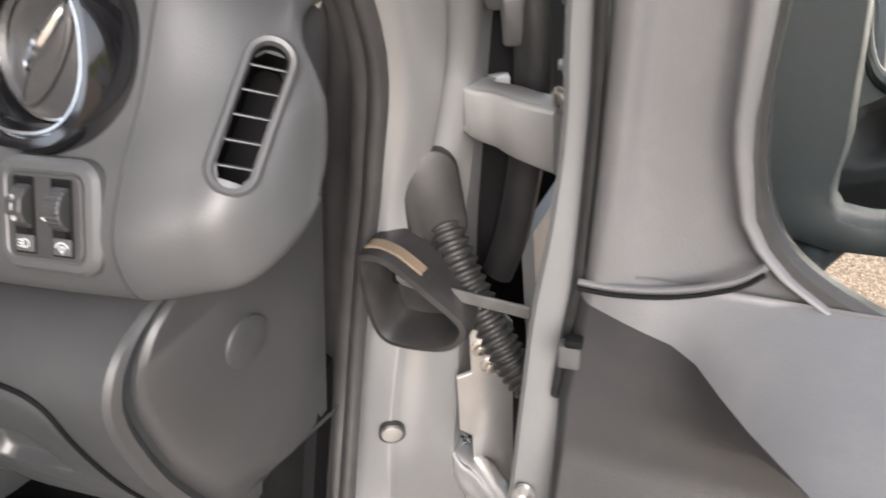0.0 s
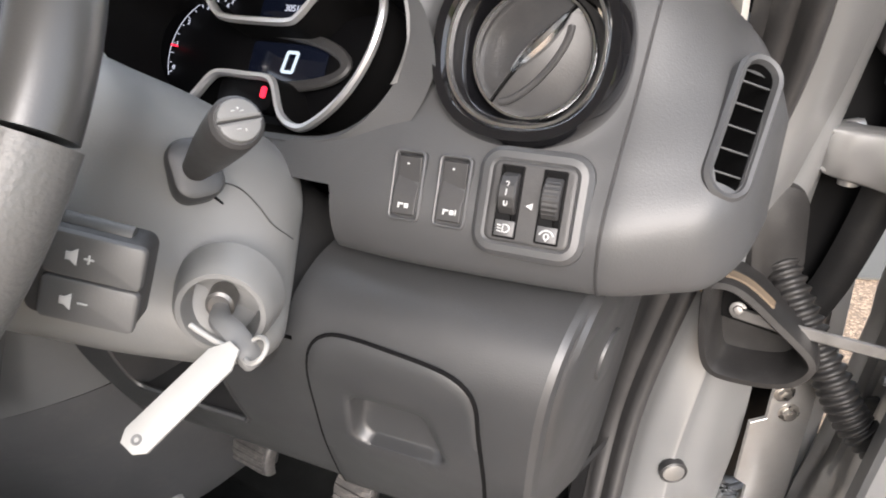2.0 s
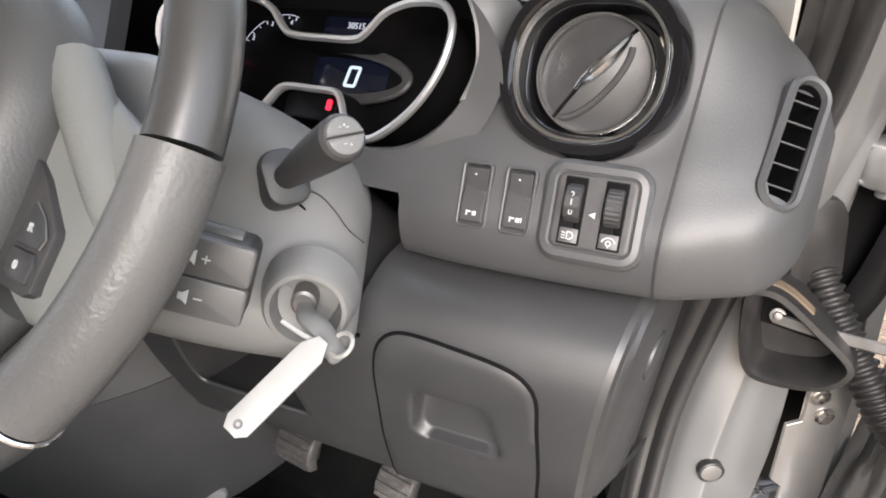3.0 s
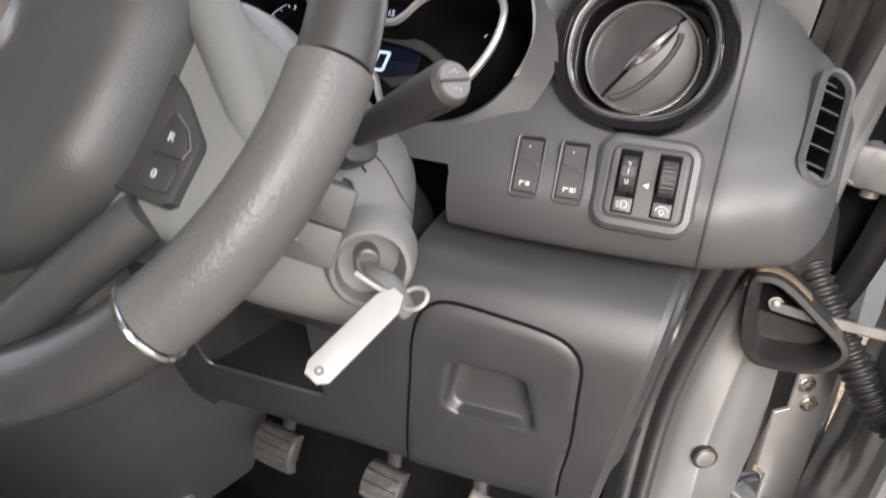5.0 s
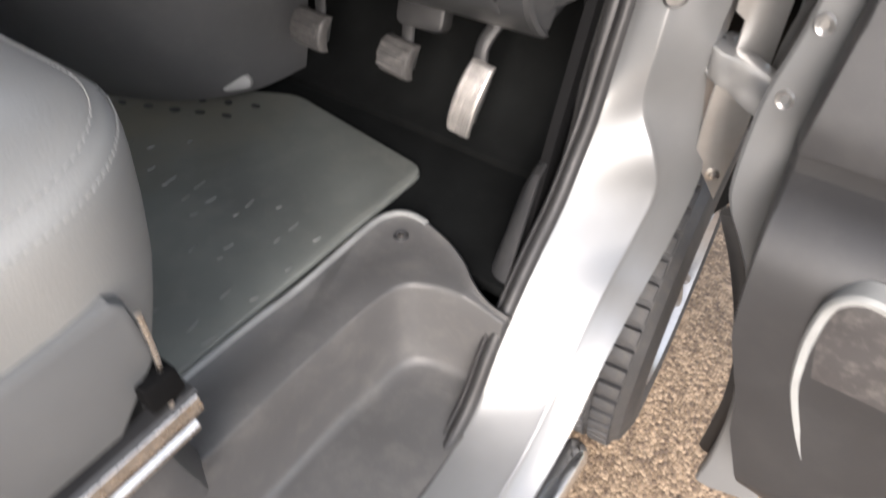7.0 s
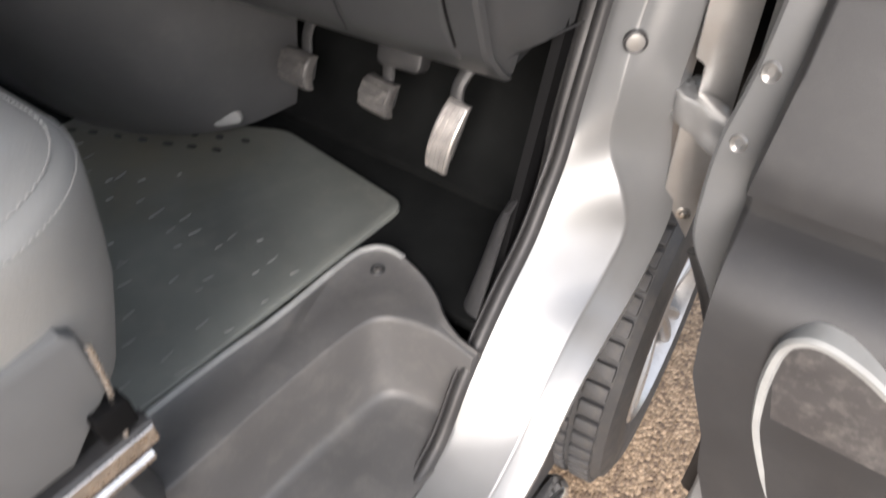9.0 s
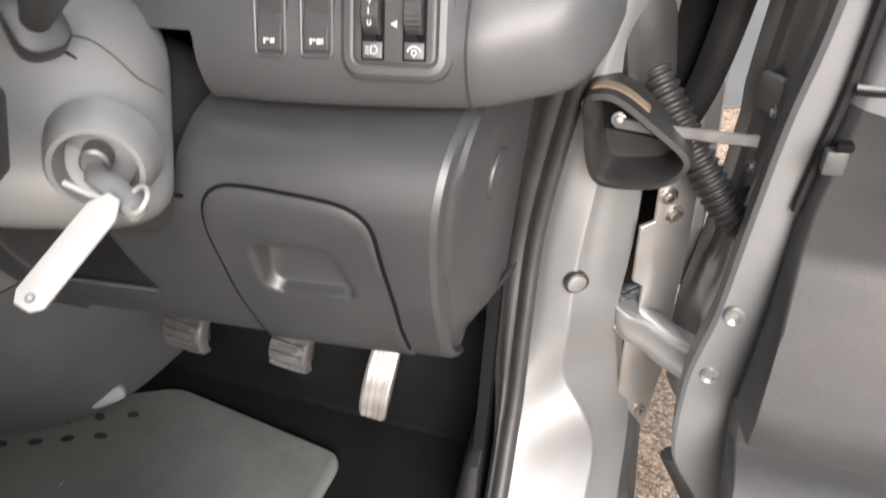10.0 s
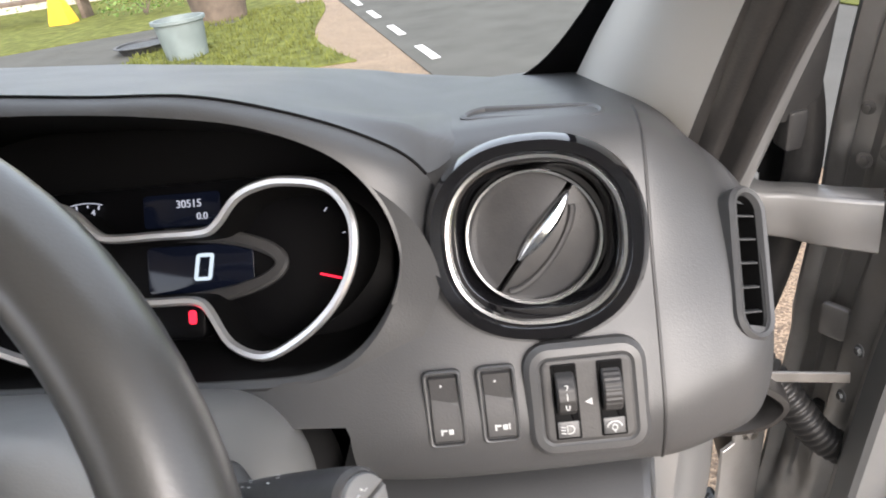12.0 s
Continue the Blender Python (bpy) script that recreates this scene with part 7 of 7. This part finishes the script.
# ---- front wheel and step bar ----
def front_wheel():
    c = Vector((-0.258, 0.63, 0.335))
    t = thing("front_wheel", c, "front wheel with a worn tyre and dusty alloy rim", "wheel")
    prof = [(-0.10, 0.215), (-0.108, 0.25), (-0.108, 0.29), (-0.098, 0.32), (-0.085, 0.330), (-0.03, 0.333), (0.03, 0.333), (0.085, 0.330), (0.098, 0.32), (0.108, 0.29), (0.108, 0.25), (0.100, 0.215)]
    n = 72
    rings = [[(c.x + x, c.y + r * math.cos(2 * math.pi * k / n), c.z + r * math.sin(2 * math.pi * k / n)) for x, r in prof] for k in range(n)]
    rings.append(rings[0])
    tyre = part("tyre", loft(rings, closed=False), TYRE, t, "black tyre")
    block = None
    for k in range(60):
        for j in range(4):
            a = 2 * math.pi * (k + 0.5 * (j % 2)) / 60
            if not 1.7 < a < 4.5:
                continue
            mm = Matrix.Translation(c) @ Matrix.Rotation(a, 4, "X") @ Matrix.Translation((-0.066 + 0.044 * j, 0.331, 0)) @ Matrix.Rotation(radians(-90), 4, "X")
            if block is None:
                block = part("tread_block", plate(rrect(0.036, 0.026, 0.003, 2), 0, 0.009, 0.002, mm), TYRE, tyre)
                base = mm
            else:
                b = block.copy()
                b.matrix_basis = Matrix.Translation(-ROOT[t.name]) @ mm @ base.inverted() @ Matrix.Translation(ROOT[t.name])
                scene.collection.objects.link(b)
    rimp = [(0.10, 0.218), (0.104, 0.208), (0.09, 0.200), (0.02, 0.19), (-0.08, 0.20)]
    rings = [[(c.x + x, c.y + r * math.cos(2 * math.pi * k / n), c.z + r * math.sin(2 * math.pi * k / n)) for x, r in rimp] for k in range(n)]
    rings.append(rings[0])
    rim = part("rim", loft(rings, closed=False), ALLOY, t, "dusty alloy rim")
    for k in range(5):
        for s in (-0.13, 0.13):
            a = 2 * math.pi * k / 5 + 0.3 + s
            b = 2 * math.pi * k / 5 + 0.3 + s * 0.6
            p = [(c.x + 0.075, c.y + 0.04 * math.cos(b), c.z + 0.04 * math.sin(b)), (c.x + 0.085, c.y + 0.12 * math.cos(a), c.z + 0.12 * math.sin(a)), (c.x + 0.088, c.y + 0.205 * math.cos(a), c.z + 0.205 * math.sin(a))]
            part("spoke", ribbon(spline(p, 4), (0, -math.sin(a), math.cos(a)), 0.024, 0.02), ALLOY, rim)
    part("hub", tube([(c.x + 0.03, c.y, c.z), (c.x + 0.085, c.y, c.z)], 0.06, 20), ALLOY, rim)
    t.rotation_euler = (0, 0, radians(5))
    part("brake_disc", tube([(c.x - 0.01, c.y, c.z), (c.x + 0.01, c.y, c.z)], 0.15, 36), PLASTIC_DK, t)


front_wheel()


def step_bar():
    t = thing("side_step_bar", (-0.2, 0.0, 0.14), "polished chrome tubular side step bar below the sill", "step bar")
    part("tube", tube(spline([(-0.19, 0.285, 0.185), (-0.19, 0.275, 0.188), (-0.19, 0.2, 0.19), (-0.19, -0.2, 0.19), (-0.19, -1.5, 0.19)], 5), [0.004, 0.02, 0.028] + [0.03] * 18, 24), CHROME, t)
    part("underbody", sheet(lambda y, z: (-0.225, y, z), steps(-1.3, 0.42, 10), steps(0.22, 0.31, 2), 0.02), RUBBER, t, "black sill underside")
    for y in (0.1, -0.7):
        part("bracket", rbox(0.1, 0.04, 0.02, 0.004, 0.002, frm((-0.22, y, 0.17), (1, 0, -0.3), (0, 1, 0))), PLASTIC_DK, t)


step_bar()


# ---- outside ----
def outside():
    g = part("ground", sheet(lambda x, y: (x, y, 0.0), steps(-150, 150, 30), steps(-150, 150, 30)), TARMAC)
    tagged(g, "brown aggregate tarmac", "ground", kind="structure")
    d = Vector((-0.372, 0.928, 0))
    side = Vector((0.928, 0.372, 0))
    e0 = Vector((-2.05, 6.9, 0))

    def strip(a, b, z, name, mat, label, cat, y0=-4, y1=90):
        o = part(name, sheet(lambda s, k: e0 + d * s + side * k + Vector((0, 0, z)), steps(y0, y1, 20), steps(a, b, 3), 0.01), mat)
        return tagged(o, label, cat, kind="structure")

    road = strip(0.40, 4.4, 0.012, "road", ROADM, "grey asphalt road ahead of the van", "road", -4.5, 120)
    for k in range(0, 9):
        part("dash_line", sheet(lambda s, q, k=k: e0 + d * (k * 1.58 - 0.47 + s) + side * (0.55 + 0.12 * q) + Vector((0, 0, 0.018)), (0, 0.78), (0, 0.8), -0.003), PAINT_WHITE, road, "white painted road dash")
    strip(4.4, 30.0, 0.03, "verge_far", GRASS, "green grass beyond the road", "grass", -60, 120)
    verge = part("verge", sheet(lambda s, q: e0 + d * (0.2 + 5.6 * s + 0.5 * q) + side * (-2.5 * q - 0.12 - 0.25 * math.sin(s * 5)) + Vector((0, 0, 0.02 + 0.015 * math.sin(s * 9) * math.sin(q * 7))), steps(0, 1, 16), steps(0, 1, 16), -0.02), GRASS)
    tagged(verge, "patchy green grass verge", "grass", kind="structure")
    random.seed(7)
    bm = bmesh.new()
    for i in range(3200):
        s, q = random.random(), random.random()
        p = e0 + d * (0.2 + 5.6 * s + 0.5 * q) + side * (-2.5 * q - 0.12 - 0.25 * math.sin(s * 5)) + Vector((0, 0, 0.02))
        a = random.uniform(0, 6.28)
        w = Vector((math.cos(a), math.sin(a), 0)) * 0.012
        tip = p + Vector((random.uniform(-0.04, 0.04), random.uniform(-0.04, 0.04), random.uniform(0.04, 0.09)))
        v = [bm.verts.new(p - w), bm.verts.new(p + w), bm.verts.new(tip)]
        bm.faces.new(v)
    tagged(part("grass_blades", bm, GRASS), "short uneven grass", "grass", kind="stuff")
    far = part("verge_back", sheet(lambda s, q: e0 + d * (6.0 + 40 * s) + side * (-0.3 - 14 * q) + Vector((0, 0, 0.025)), steps(0, 1, 10), steps(0, 1, 8), -0.02), GRASS)
    tagged(far, "grass bank further along the road", "grass", kind="structure")
    back = part("verge_rear", sheet(lambda x, y: (x, y, 0.02), steps(-30, 40, 20), steps(-30, -6.5, 10), -0.02), GRASS)
    tagged(back, "green grass behind the van", "grass", kind="structure")
    gravel = part("forecourt", sheet(lambda x, y: (x, y, 0.01), steps(-16, -4.4, 10), steps(4.0, 12.5, 10), -0.01), ROADM)
    tagged(gravel, "grey gravel forecourt", "ground", kind="structure")

    def planter(x, y, r, h, mat, label):
        t = thing("planter", (x, y, 0), label, "planter", "planters")
        rings = [[(x + rr * math.cos(a), y + rr * math.sin(a), z) for a in steps(0, 2 * math.pi * 31 / 32, 31)] for rr, z in ((r * 0.8, 0), (r * 0.95, h * 0.9), (r * 1.05, h * 0.92), (r * 1.05, h), (r * 0.93, h), (r * 0.9, h * 0.8))]
        part("pot", loft(rings, True, True, True), mat, t)
        return t

    planter(-4.85, 8.45, 0.33, 0.5, PLANTER, "grey round garden planter")
    planter(-5.9, 9.3, 0.42, 0.12, PLASTIC_DK, "low dark planting bowl")
    planter(-5.7, 11.6, 0.55, 0.75, WOOD, "dark weathered wooden tub")

    def shrub(x, y, r, h, n, seed, label):
        t = thing("shrub", (x, y, 0), label, "shrub", "shrubs")
        random.seed(seed)
        for i in range(6):
            a = random.uniform(0, 6.28)
            part("stem", tube(spline([(x, y, 0), (x + 0.3 * r * math.cos(a), y + 0.3 * r * math.sin(a), h * 0.5), (x + 0.7 * r * math.cos(a), y + 0.7 * r * math.sin(a), h * 0.9)], 3), 0.015, 6), WOOD, t)
        bm = bmesh.new()
        for i in range(n):
            a, q = random.uniform(0, 6.28), random.random() ** 0.5
            p = Vector((x + r * q * math.cos(a), y + r * q * math.sin(a), h * random.uniform(0.15, 1.0) * (1.1 - 0.5 * q)))
            u = Vector((random.gauss(0, 1), random.gauss(0, 1), random.gauss(0, 1))).normalized()
            w = u.cross(Vector((random.gauss(0, 1), random.gauss(0, 1), random.gauss(0, 1)))).normalized()
            L = random.uniform(0.05, 0.1)
            v = [bm.verts.new(p), bm.verts.new(p + u * L * 0.5 + w * L * 0.25), bm.verts.new(p + u * L), bm.verts.new(p + u * L * 0.5 - w * L * 0.25)]
            bm.faces.new(v)
        part("crown", bm, LEAF, t, "leafy crown", sharp=1)

    shrub(-8.2, 13.6, 0.9, 1.1, 900, 3, "bright green garden shrub")
    shrub(-12.5, 17.0, 1.6, 1.8, 1200, 4, "bright green garden shrub")
    shrub(-3.5, 22.0, 2.0, 2.2, 1500, 5, "bright green garden shrub")
    t = thing("bench", (-11.0, 14.4, 0), "weathered timber bench by the forecourt", "bench")
    part("seat", rbox(3.6, 0.5, 0.08, 0.02, 0.01, frm((-11.6, 14.6, 0.5), (1, 0.1, 0), (-0.1, 1, 0))), WOOD, t)
    for x in (-13.0, -10.2):
        part("leg", rbox(0.1, 0.4, 0.46, 0.01, 0.01, frm((x, 14.5 + 0.1 * (x + 11.6), 0.23), (1, 0.1, 0), (-0.1, 1, 0))), WOOD, t)
    t = thing("yellow_stand", (-10.3, 13.9, 0), "small yellow plastic stand", "stand")
    part("frame", loft([[(-10.3 + sx * w, 13.9 + sy * w * 0.7, z) for sx, sy in ((-1, -1), (1, -1), (1, 1), (-1, 1))] for z, w in ((0, 0.25), (0.1, 0.24), (0.5, 0.14), (0.62, 0.10))], True, True, True), YELLOW, t)
    wall = part("garden_wall", sheet(lambda x, z: (x, 19.0 + 0.2 * (x + 10), z), steps(-40, -7, 8), steps(0, 2.2, 3), 0.2), WALLM)
    tagged(wall, "pale rendered garden wall in the distance", "wall", kind="structure")
    t = thing("hedge", (0, 42, 0), "dark green distant hedge along the road", "hedge")
    random.seed(11)
    bm = bmesh.new()
    for i in range(5000):
        x = random.uniform(-70, 70)
        p = Vector((x, 45 + 0.05 * x + random.uniform(-1, 1), random.uniform(0, 5 + 2 * math.sin(x * 0.3) + math.sin(x * 1.1))))
        u = Vector((random.gauss(0, 1), random.gauss(0, 0.4), random.gauss(0, 1))).normalized()
        w = u.cross(Vector((random.gauss(0, 0.3), 1, random.gauss(0, 0.3)))).normalized()
        L = random.uniform(0.5, 1.2)
        bm.faces.new([bm.verts.new(p), bm.verts.new(p + u * L * 0.5 + w * L * 0.35), bm.verts.new(p + u * L), bm.verts.new(p + u * L * 0.5 - w * L * 0.35)])
    part("foliage", bm, LEAF, t, sharp=1)


outside()
